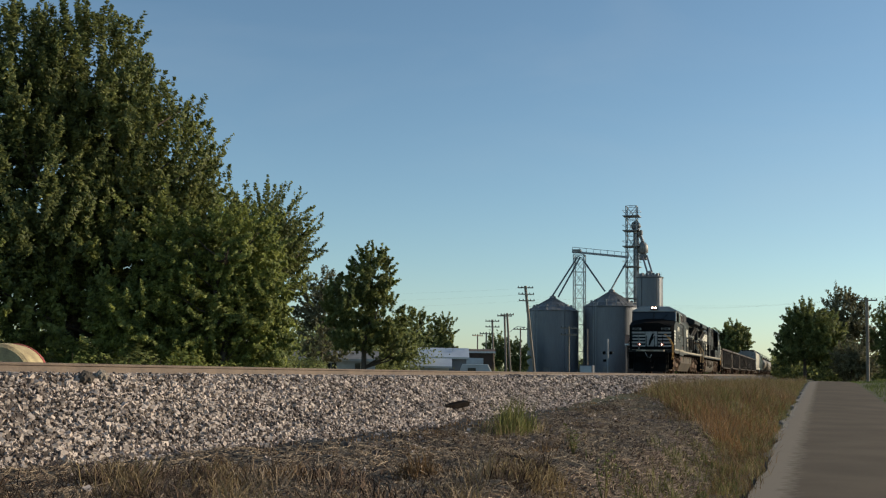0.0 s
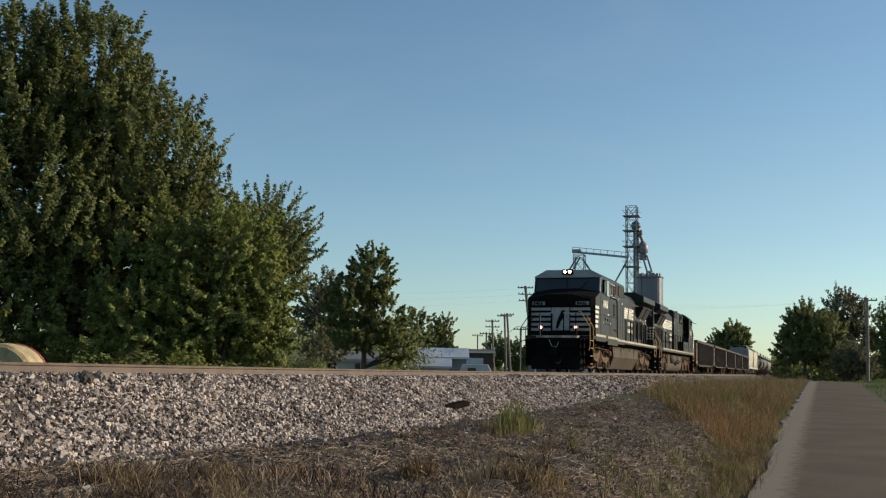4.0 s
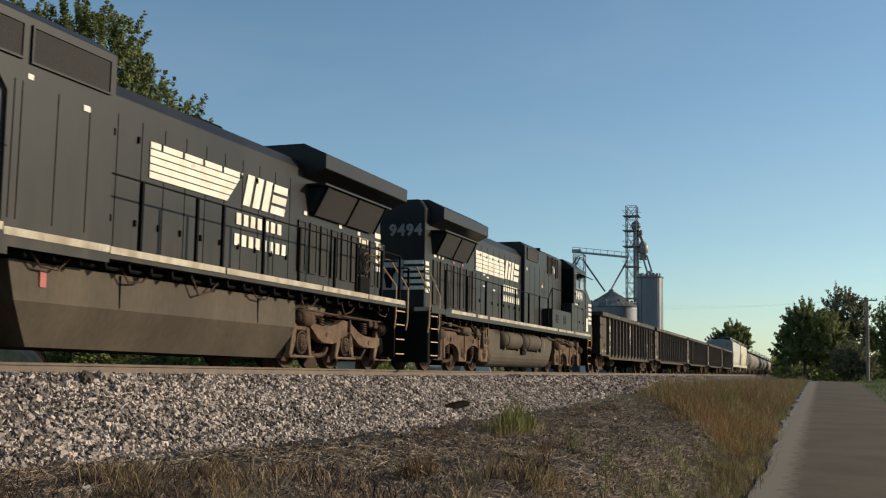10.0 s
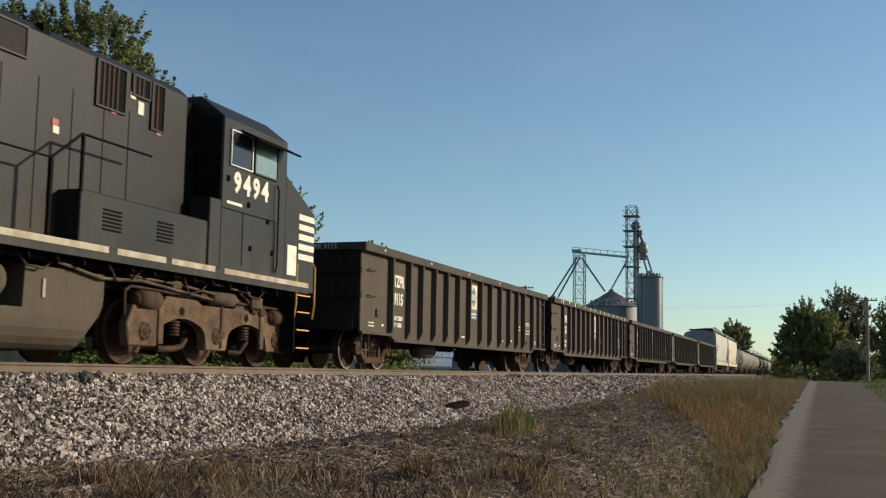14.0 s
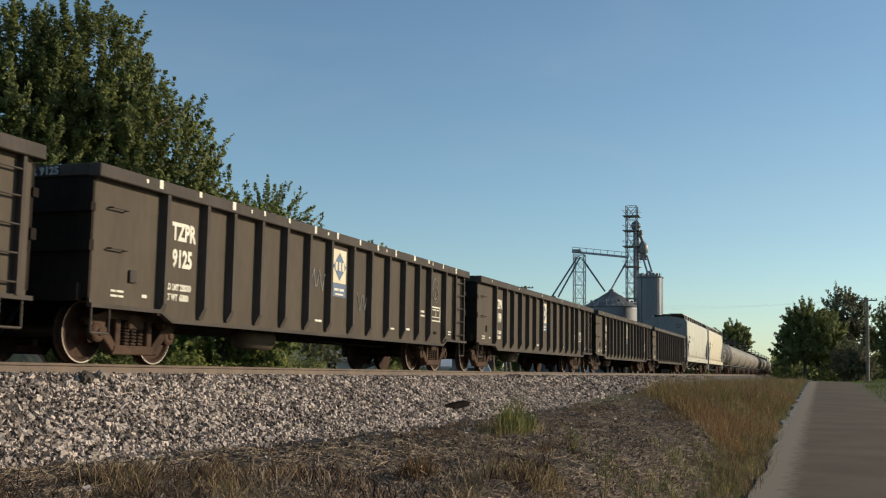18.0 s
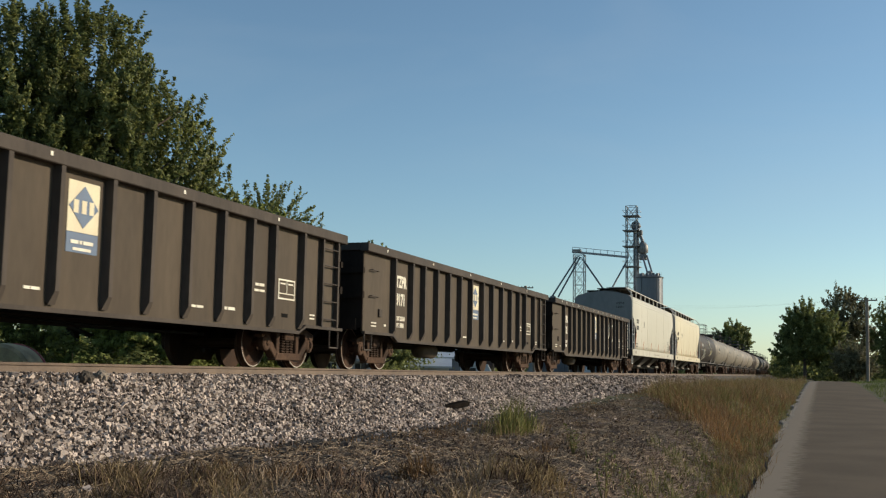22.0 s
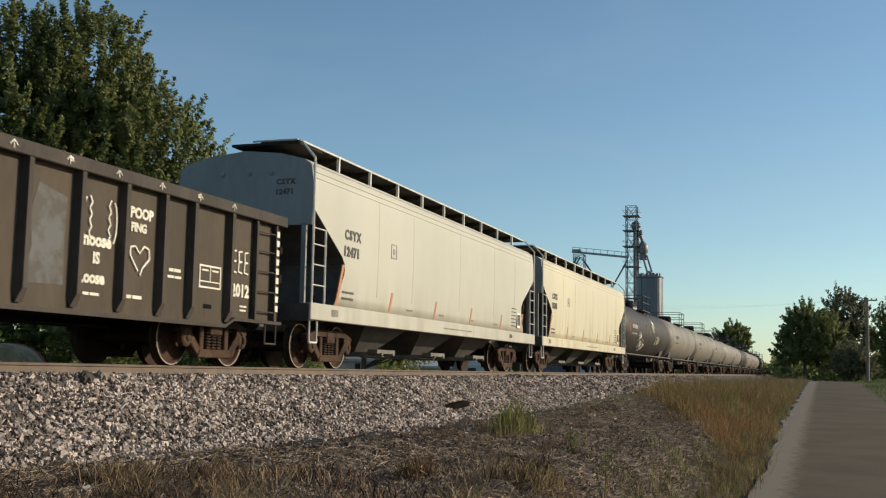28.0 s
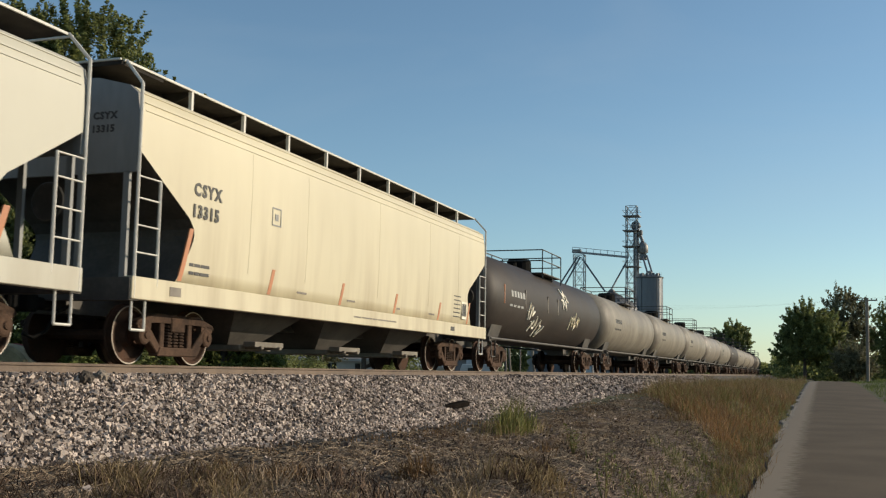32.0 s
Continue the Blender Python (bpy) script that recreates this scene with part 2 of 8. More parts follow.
def loft(bm, rings, closed=True):
    """Skin between rings of equal length; the ends are capped."""
    vs = [[bm.verts.new(p) for p in r] for r in rings]
    n = len(vs[0])
    for r0, r1 in zip(vs, vs[1:]):
        for i in range(n if closed else n - 1):
            bm.faces.new((r0[i], r0[(i + 1) % n], r1[(i + 1) % n], r1[i]))
    if closed:
        bm.faces.new(vs[0][::-1])
        bm.faces.new(vs[-1])
    return bm


def words(text, size, material, parent, m, name="lettering", label="", spread=1.0, depth=0.004):
    """Built-in font lettering turned into a thin mesh. m: its pose, reading along its x."""
    c = bpy.data.curves.new(name, "FONT")
    c.body, c.size, c.extrude, c.space_character = text, size, depth, spread
    c.resolution_u = 2
    c.offset = size * 0.042
    tmp = bpy.data.objects.new(name, c)
    scene.collection.objects.link(tmp)
    me = bpy.data.meshes.new_from_object(tmp)
    bpy.data.objects.remove(tmp)
    me.materials.clear()
    me.materials.append(material)
    ob = new(name, me)
    ob.parent = parent
    ob.matrix_basis = m
    if label:
        ob["label"] = label
    return ob


def raw(name, verts, faces, material, smooth=False):
    """A mesh object straight from arrays of vertices and equal-sized faces."""
    verts, faces = np.asarray(verts, dtype=np.float32), np.asarray(faces, dtype=np.int32)
    me = bpy.data.meshes.new(name)
    k = faces.shape[1]
    me.vertices.add(len(verts))
    me.vertices.foreach_set("co", verts.ravel())
    me.loops.add(faces.size)
    me.loops.foreach_set("vertex_index", faces.ravel())
    me.polygons.add(len(faces))
    me.polygons.foreach_set("loop_start", np.arange(0, faces.size, k, dtype=np.int32))
    me.polygons.foreach_set("use_smooth", np.full(len(faces), smooth))
    me.update(calc_edges=True)
    me.materials.append(material)
    return new(name, me)


SHARED = {}


def shared(key, make, material, parent, m, label="", smooth=False):
    """A part whose mesh is built once and used again."""
    if key not in SHARED:
        SHARED[key] = part(key.split("#")[0], make(), material, parent, label, smooth, m)
        return SHARED[key]
    return again(SHARED[key], m, parent)


# ---------- the lie of the land ----------
TRACK_X = -10.8875  # centre line where the track passes the camera


def bend(y):
    """How far the track swings away to the left, far off."""
    u = y - 30.0
    a = np.clip(u, -100.0, 100.0)
    return -0.885e-4 * (a * a + 2 * a * (u - a))


def rise(y):
    """Gentle upgrade of the track."""
    return 4.5e-3 * (np.hypot(y - 22.0, 12.0) + y - 22.0) / 2


def ease(a, b, v):
    t = np.clip((v - a) / (b - a), 0.0, 1.0)
    return t * t * (3 - 2 * t)


def road_z(y):
    return -2.2 + 0.018 * (np.clip(y, 0.0, 104.0) + 8.0 * (1 - np.exp(-np.clip(y - 104.0, 0.0, 200.0) / 8.0)))


def verge_z(y):
    return rise(y) - 1.13 + 0.30 * ease(24.0, 48.0, y)


def bumps(x, y):
    return (0.035 * np.sin(1.7 * x + 0.9 * y) * np.sin(0.8 * x - 1.3 * y + 1.0) + 0.02 * np.sin(4.1 * x + 2.3) * np.sin(3.3 * y + 0.7)
            + 0.022 * np.sin(5.3 * x + 2.1 * np.sin(1.9 * y)) * np.sin(4.4 * y + 1.7 * np.sin(2.3 * x)) + 0.016 * np.sin(9.0 * x + 5 * y) * np.sin(7.7 * y - 3 * x) + 0.008 * np.sin(17.0 * x - 6 * y) * np.sin(15.0 * y + 8 * x))


def ground_z(x, y):
    """Height of the one ground sheet."""
    far = np.clip(y, -200.0, 420.0)
    u = x - (TRACK_X + bend(far))
    v = verge_z(far)
    bed = rise(far) - 0.24
    shoulder = ease(2.5, 1.0, u)
    back = ease(-2.5, -1.0, u)
    bed = bed - 0.2
    z = v - 0.10 * ease(3.2, 8.0, u) - 0.75 * ease(-16.0, -27.0, u)
    toroad = ease(-2.9, -1.75, x)
    z = z * (1 - toroad) + (road_z(far) - 0.05) * toroad
    mound = 0.10 * np.exp(-((x + 3.3) ** 2 / 1.2 + (y - 12.0) ** 2 / 40.0))
    z = z + mound + bumps(x, y) * ease(80.0, 30.0, y) * (1 - ease(-1.6, -1.2, x) * ease(3.6, 3.2, x))
    z = z + 0.35 * ease(3.2, 9.0, x)
    slope = np.minimum(shoulder, back)
    return z * (1 - slope) + bed * slope


M_GROUND = bpy.data.materials.new("ground_dirt_and_grass")


def ground_material(m):
    m.use_nodes = True
    n, l = m.node_tree.nodes, m.node_tree.links
    b = n["Principled BSDF"]
    b.inputs["Roughness"].default_value = 0.95
    tc = n.new("ShaderNodeTexCoord")

    def noise_tex(scale, detail=5):
        t = n.new("ShaderNodeTexNoise")
        t.inputs["Scale"].default_value, t.inputs["Detail"].default_value = scale, detail
        l.new(tc.outputs["Object"], t.inputs["Vector"])
        return t

    def span(src, a, c):
        r = n.new("ShaderNodeMapRange")
        r.inputs[1].default_value, r.inputs[2].default_value = a, c
        l.new(src, r.inputs[0])
        return r.outputs[0]

    def blend(fac, c0, c1):
        x = n.new("ShaderNodeMix")
        x.data_type = "RGBA"
        if hasattr(fac, "links"):
            l.new(fac, x.inputs[0])
        for i, c in ((6, c0), (7, c1)):
            if isinstance(c, tuple):
                x.inputs[i].default_value = (*c, 1)
            else:
                l.new(c, x.inputs[i])
        return x.outputs[2]

    big, mid, small = noise_tex(0.35), noise_tex(2.2), noise_tex(22.0, 4)
    dirt = blend(span(mid.outputs[0], 0.35, 0.65), (0.046, 0.029, 0.021), (0.110, 0.069, 0.049))
    dirt = blend(span(small.outputs[0], 0.50, 0.72), dirt, (0.125, 0.092, 0.070))
    grass = blend(span(mid.outputs[0], 0.35, 0.65), (0.042, 0.050, 0.018), (0.10, 0.08, 0.032))
    sep = n.new("ShaderNodeSeparateXYZ")
    l.new(tc.outputs["Object"], sep.inputs[0])
    # bare dirt lies on the apron beside the ballast, up to where the tall grass begins
    add = n.new("ShaderNodeMath")
    add.operation = "MULTIPLY_ADD"
    l.new(big.outputs[0], add.inputs[0])
    add.inputs[1].default_value = 14.0
    l.new(sep.outputs[1], add.inputs[2])
    bare = span(add.outputs[0], 44.0, 36.0)
    right = span(sep.outputs[0], 3.0, 2.0)
    mul = n.new("ShaderNodeMath")
    mul.operation = "MULTIPLY"
    l.new(bare, mul.inputs[0])
    l.new(right, mul.inputs[1])
    left = span(sep.outputs[0], -14.8, -14.0)
    mul2 = n.new("ShaderNodeMath")
    mul2.operation = "MULTIPLY"
    l.new(mul.outputs[0], mul2.inputs[0])
    l.new(left, mul2.inputs[1])
    # a dark uneven band along the foot of the ballast
    wob = n.new("ShaderNodeMath")
    wob.operation = "MULTIPLY_ADD"
    l.new(mid.outputs[0], wob.inputs[0])
    wob.inputs[1].default_value = 2.2
    l.new(sep.outputs[0], wob.inputs[2])
    off = n.new("ShaderNodeMath")
    off.operation = "ADD"
    l.new(wob.outputs[0], off.inputs[0])
    off.inputs[1].default_value = 7.1 - 1.1
    dist = n.new("ShaderNodeMath")
    dist.operation = "ABSOLUTE"
    l.new(off.outputs[0], dist.inputs[0])
    dirt = blend(span(dist.outputs[0], 1.0, 0.55), dirt, (0.014, 0.012, 0.011))
    l.new(blend(mul2.outputs[0], grass, dirt), b.inputs["Base Color"])
    bp = n.new("ShaderNodeBump")
    bp.inputs["Strength"].default_value, bp.inputs["Distance"].default_value = 1.0, 0.06
    l.new(small.outputs[0], bp.inputs["Height"])
    l.new(bp.outputs[0], b.inputs["Normal"])


ground_material(M_GROUND)


def grid_lines(parts):
    out = []
    for a, b, n in parts:
        out += list(np.linspace(a, b, n, endpoint=False))
    return np.array(out + [parts[-1][1]])


def make_ground():
    xs = grid_lines([(-2500, -200, 12), (-200, -40, 20), (-40, -15, 25), (-15, 4, 150), (4, 12, 20), (12, 80, 14), (80, 2500, 12)])
    ys = grid_lines([(-400, -10, 10), (-10, 5, 15), (5, 45, 200), (45, 110, 130), (110, 430, 100), (430, 3000, 12)])
    gx, gy = np.meshgrid(xs, ys)
    gz = ground_z(gx, gy)
    v = np.stack([gx, gy, gz], -1).reshape(-1, 3)
    nx, ny = len(xs), len(ys)
    i = (np.arange(ny - 1)[:, None] * nx + np.arange(nx - 1)[None, :]).ravel()
    ob = raw("ground", v, np.stack([i, i + 1, i + 1 + nx, i + nx], 1), M_GROUND, True)
    tagged(ob, "bare brown dirt and dry grass beside the railway line", "ground", kind="structure")


make_ground()

# ---------- the road ----------
M_ROAD = mat("worn_grey_asphalt", (0.146, 0.115, 0.083), (0.110, 0.087, 0.063), rough=0.97, spec=0.06, scale=0.5, fine=45, bump=0.3)
M_GRAVEL = mat("pale_shoulder_gravel", (0.245, 0.207, 0.160), (0.165, 0.140, 0.110), rough=0.95, scale=1.5, fine=40, bump=0.8)


def gravelled(m, col, x0, x1):
    """Loose gravel spread over the road surface, thinning out from x0 to x1."""
    n, l = m.node_tree.nodes, m.node_tree.links
    b = n["Principled BSDF"]
    src = b.inputs["Base Color"].links[0].from_socket
    tc = n.new("ShaderNodeTexCoord")
    sep = n.new("ShaderNodeSeparateXYZ")
    l.new(tc.outputs["Object"], sep.inputs[0])
    nz = n.new("ShaderNodeTexNoise")
    nz.inputs["Scale"].default_value, nz.inputs["Detail"].default_value = 5.0, 8
    l.new(tc.outputs["Object"], nz.inputs["Vector"])
    ad = n.new("ShaderNodeMath")
    ad.operation = "MULTIPLY_ADD"
    l.new(nz.outputs[0], ad.inputs[0])
    ad.inputs[1].default_value = 0.7
    l.new(sep.outputs[0], ad.inputs[2])
    mr = n.new("ShaderNodeMapRange")
    mr.inputs[1].default_value, mr.inputs[2].default_value = x1 + 0.35, x0 + 0.35
    l.new(ad.outputs[0], mr.inputs[0])
    mx = n.new("ShaderNodeMix")
    mx.data_type = "RGBA"
    l.new(mr.outputs[0], mx.inputs[0])
    l.new(src, mx.inputs[6])
    mx.inputs[7].default_value = (*col, 1)
    l.new(mx.outputs[2], b.inputs["Base Color"])


gravelled(M_ROAD, (0.245, 0.205, 0.158), -0.74, -0.42)


def strip(name, label, x0, x1, lift, ymax, material, wob=0.0, category="road"):
    ys = grid_lines([(-60, 5, 20), (5, 60, 110), (60, ymax, 60)])
    cols = np.linspace(0, 1, 9)
    v, f = [], []
    for j, y in enumerate(ys):
        a = x0 + (0.42 * float(ease(38.0, 12.0, y)) if category == "shoulder" else 0.0) + wob * (math.sin(0.9 * y) + 0.6 * math.sin(2.3 * y + 1))
        for c in cols:
            crown = 0.03 * (1 - (2 * c - 1) ** 2) if category == "road" else 0.0
            dip = 0.05 if c == 0 and category == "shoulder" else 0.0
            v.append((a + (x1 - a) * c, y, float(road_z(y)) + lift + crown - dip))
    n = len(cols)
    for j in range(len(ys) - 1):
        for c in range(n - 1):
            k = j * n + c
            f.append((k, k + 1, k + 1 + n, k + n))
    return tagged(raw(name, v, f, material, True), label, category, kind="structure")


strip("road", "worn grey asphalt country road with a gravelly edge", -1.12, 2.85, 0.008, 178.0, M_ROAD, 0.04)
strip("shoulder", "pale gravel shoulder along the asphalt", -1.40, -1.00, 0.002, 150.0, M_GRAVEL, 0.09, "shoulder")


def crossing():
    """The cross street that the road meets, and its rise to the track."""
    v = [(-60.0, 172.0), (60.0, 172.0), (60.0, 180.0), (-60.0, 180.0)]
    bm = bmesh.new()
    xs = np.linspace(-60, 60, 61)
    for a, b in zip(xs, xs[1:]):
        q = [bm.verts.new((x, y, float(ground_z(x, y)) + 0.05)) for x, y in ((a, 172.0), (b, 172.0), (b, 180.0), (a, 180.0))]
        bm.faces.new(q)
    tagged(part("road", bm, M_ROAD), "dark asphalt cross street over the tracks", "road", kind="structure")


crossing()

# ---------- track ----------
M_RAIL = mat("rust_brown_rail_steel", (0.17, 0.122, 0.09), (0.10, 0.07, 0.052), rough=0.75, scale=2.0, fine=25, bump=0.2)
M_RAILTOP = mat("polished_rail_head", (0.55, 0.50, 0.46), (0.4, 0.35, 0.3), rough=0.3, metal=0.85)
M_TIE = mat("weathered_creosote_tie", (0.10, 0.08, 0.062), (0.05, 0.04, 0.032), rough=0.95, scale=3, fine=25, bump=0.6, objvar=0.4)
M_STONE = mat("crushed_ballast_stone", (0.52, 0.43, 0.37), (0.078, 0.058, 0.048), rough=0.9, scale=1.2, fine=30, island=0.9, mix=(0.25, 0.8))
M_BED = mat("ballast_bed_gravel", (0.14, 0.12, 0.10), (0.03, 0.025, 0.022), rough=0.95, scale=14, fine=60, bump=1.0)
RAIL = [(-0.068, 0.0), (0.068, 0.0), (0.068, 0.012), (0.02, 0.03), (0.009, 0.045), (0.009, 0.125), (0.034, 0.135), (0.037, 0.165), (0.026, 0.172), (-0.026, 0.172), (-0.037, 0.165), (-0.034, 0.135), (-0.009, 0.125), (-0.009, 0.045), (-0.02, 0.03), (-0.068, 0.012)]


def make_track():
    ys = grid_lines([(-80, 0, 20), (0, 80, 60), (80, 460, 60)])
    for off in (0.7525, -0.7525):
        rings = [[(TRACK_X + float(bend(y)) + off + p[0], y, float(rise(y)) - 0.172 + p[1]) for p in RAIL] for y in ys]
        rail = part("rail", loft(bmesh.new(), rings), M_RAIL)
        tagged(rail, "rust-brown steel rail spiked to wooden ties", "rail", "rails of the track", "structure")
        top = bmesh.new()
        vs = [[top.verts.new((TRACK_X + float(bend(y)) + off + dx, y, float(rise(y)) + 0.0025)) for dx in (-0.024, 0.024)] for y in ys]
        for a, b in zip(vs, vs[1:]):
            top.faces.new((a[0], a[1], b[1], b[0]))
        part("running_surface", top, M_RAILTOP, rail, "shiny worn running surface")
    # ballast bed under the stones
    prof = [(-3.5, -1.42), (-3.2, -1.16), (-1.62, -0.20), (1.62, -0.20), (3.2, -1.16), (3.5, -1.42)]
    v, f = [], []
    for y in ys:
        for u, z in prof:
            drop = float(verge_z(y) - rise(y)) + 1.13
            v.append((TRACK_X + float(bend(y)) + u, y, float(rise(y)) + (z if z > -0.5 else z + drop)))
    n = len(prof)
    for j in range(len(ys) - 1):
        for c in range(n - 1):
            k = j * n + c
            f.append((k, k + 1, k + 1 + n, k + n))
    tagged(raw("ballast_bed", v, f, M_BED, False), "grey crushed-stone ballast bed under the track", "ballast", kind="structure")


make_track()


def make_ties():
    bm = bev(boxes((-1.3, 1.3, -0.115, 0.115, -0.18, 0.0)), 0.01)
    first = None
    y, k = -6.0, 0
    rnd = random.Random(5)
    while y < 140:
        m = pose(TRACK_X + float(bend(y)) + rnd.uniform(-0.04, 0.04), y, float(rise(y)) - 0.185, 0, 0, rnd.uniform(-1.2, 1.2))
        if first is None:
            first = part("railway_tie", bm, M_TIE, None, m=m)
            tagged(first, "weathered brown wooden tie bedded in ballast", "railway tie", "ties of the track")
        else:
            o = again(first, m)
            tagged(o, first["label"], "railway tie", "ties of the track")
        y += 0.52 + rnd.uniform(-0.015, 0.015)
        k += 1


make_ties()


def scatter_stones(name, label, n, ymin, ymax, umin, umax, smin, smax, seed, zoff=0.0, surf=None, bias=1.0, material=None, category="ballast"):
    """Angular stones strewn over the bed, as one piece of stuff."""
    r = np.random.default_rng(seed)
    base = np.array([(-1, -1, -1), (1, -1, -1), (1, 1, -1), (-1, 1, -1), (-1, -1, 1), (1, -1, 1), (1, 1, 1), (-1, 1, 1)]) * 0.66
    tri = np.array([(0, 2, 1), (0, 3, 2), (4, 5, 6), (4, 6, 7), (0, 1, 5), (0, 5, 4), (1, 2, 6), (1, 6, 5), (2, 3, 7), (2, 7, 6), (3, 0, 4), (3, 4, 7)])
    y = ymin + (ymax - ymin) * r.random(n) ** bias
    u = umin + (umax - umin) * r.random(n)
    x = TRACK_X + bend(y) + u
    drop = verge_z(y) - rise(y) + 1.13
    if surf is None:
        s = np.clip((np.abs(u) - 1.62) / 1.58, 0, 1)
        z = rise(y) - 0.20 + s * (-0.96 + drop)
    else:
        z = surf(x, y)
    size = smin + (smax - smin) * r.random(n) ** 1.6
    v = base[None] * (1 + 0.75 * (r.random((n, 8, 3)) - 0.5))
    v = v * (0.38 + 0.95 * r.random((n, 1, 3)))
    a, b, c = (r.random((3, n)) * 6.283)
    ca, sa, cb, sb, cc, sc = np.cos(a), np.sin(a), np.cos(b), np.sin(b), np.cos(c), np.sin(c)
    R = np.stack([np.stack([ca * cb, ca * sb * sc - sa * cc, ca * sb * cc + sa * sc], -1), np.stack([sa * cb, sa * sb * sc + ca * cc, sa * sb * cc - ca * sc], -1), np.stack([-sb, cb * sc, cb * cc], -1)], 1)
    v = np.einsum("nij,nkj->nki", R, v) * size[:, None, None]
    v += np.stack([x, y, z + size * 0.15 + zoff + 0.045 * r.random(n) - 0.012], -1)[:, None, :]
    f = (tri[None] + 8 * np.arange(n)[:, None, None]).reshape(-1, 3)
    return tagged(raw(name, v.reshape(-1, 3), f, material or M_STONE), label, category, kind="stuff")


scatter_stones("ballast_stones", "loose angular grey and pinkish crushed ballast stones", 62000, 5.5, 34.0, 0.9, 3.35, 0.022, 0.046, 1, bias=1.25)
scatter_stones("ballast_stones", "crushed ballast stones along the track shoulder", 11000, 34.0, 100.0, 0.9, 3.3, 0.04, 0.075, 2, bias=1.6)
scatter_stones("loose_stones", "stray ballast stones lying on bare dirt", 1500, 6.0, 40.0, 3.1, 6.5, 0.012, 0.045, 3, surf=ground_z, bias=1.2)


# ---------- trees and bushes ----------
M_BARK = mat("grey_brown_bark", (0.16, 0.125, 0.095), (0.07, 0.055, 0.042), rough=0.95, scale=3, fine=25, streak=4, bump=0.8)
L_DARK = leafmat("dark_green_leaves", (0.270, 0.290, 0.098), (0.125, 0.145, 0.056), 0.55, 0.5)
L_MID = leafmat("olive_green_leaves", (0.290, 0.310, 0.105), (0.135, 0.155, 0.058), 0.55, 0.5)
L_LIGHT = leafmat("yellow_green_leaves", (0.355, 0.385, 0.112), (0.170, 0.198, 0.062), 0.55, 0.5)
# lighter copy of the grove's leaves, sunlight put into the colour
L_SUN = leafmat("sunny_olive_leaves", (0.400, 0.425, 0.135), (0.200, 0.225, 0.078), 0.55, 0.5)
# brownish leaves, lightened so that the colour carries distance haze
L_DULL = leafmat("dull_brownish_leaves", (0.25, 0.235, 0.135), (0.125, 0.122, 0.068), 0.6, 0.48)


def leaf_cloud(name, centres, dirs, size, material, seed, facing=None):
    """Many small bent leaves, each two triangles; facing turns their upper sides."""
    r = np.random.default_rng(seed)
    n = len(centres)
    if facing is None:
        a = dirs + 0.9 * r.normal(size=(n, 3))
    else:
        up = facing + 0.55 * r.normal(size=(n, 3))
        a = np.cross(up, r.normal(size=(n, 3)))
    a /= np.linalg.norm(a, axis=1, keepdims=True)
    b = np.cross(a, r.normal(size=(n, 3)) if facing is None else up)
    b /= np.linalg.norm(b, axis=1, keepdims=True)
    c = np.cross(a, b)
    s = size * (0.6 + 0.8 * r.random((n, 1)))
    v = np.stack([centres - a * s, centres + b * s * 0.6 + c * s * 0.2, centres + a * s, centres - b * s * 0.6 + c * s * 0.2], 1).reshape(-1, 3)
    i = 4 * np.arange(n)
    f = np.concatenate([np.stack([i, i + 1, i + 2], 1), np.stack([i, i + 2, i + 3], 1)])
    return raw(name, v, f, material)


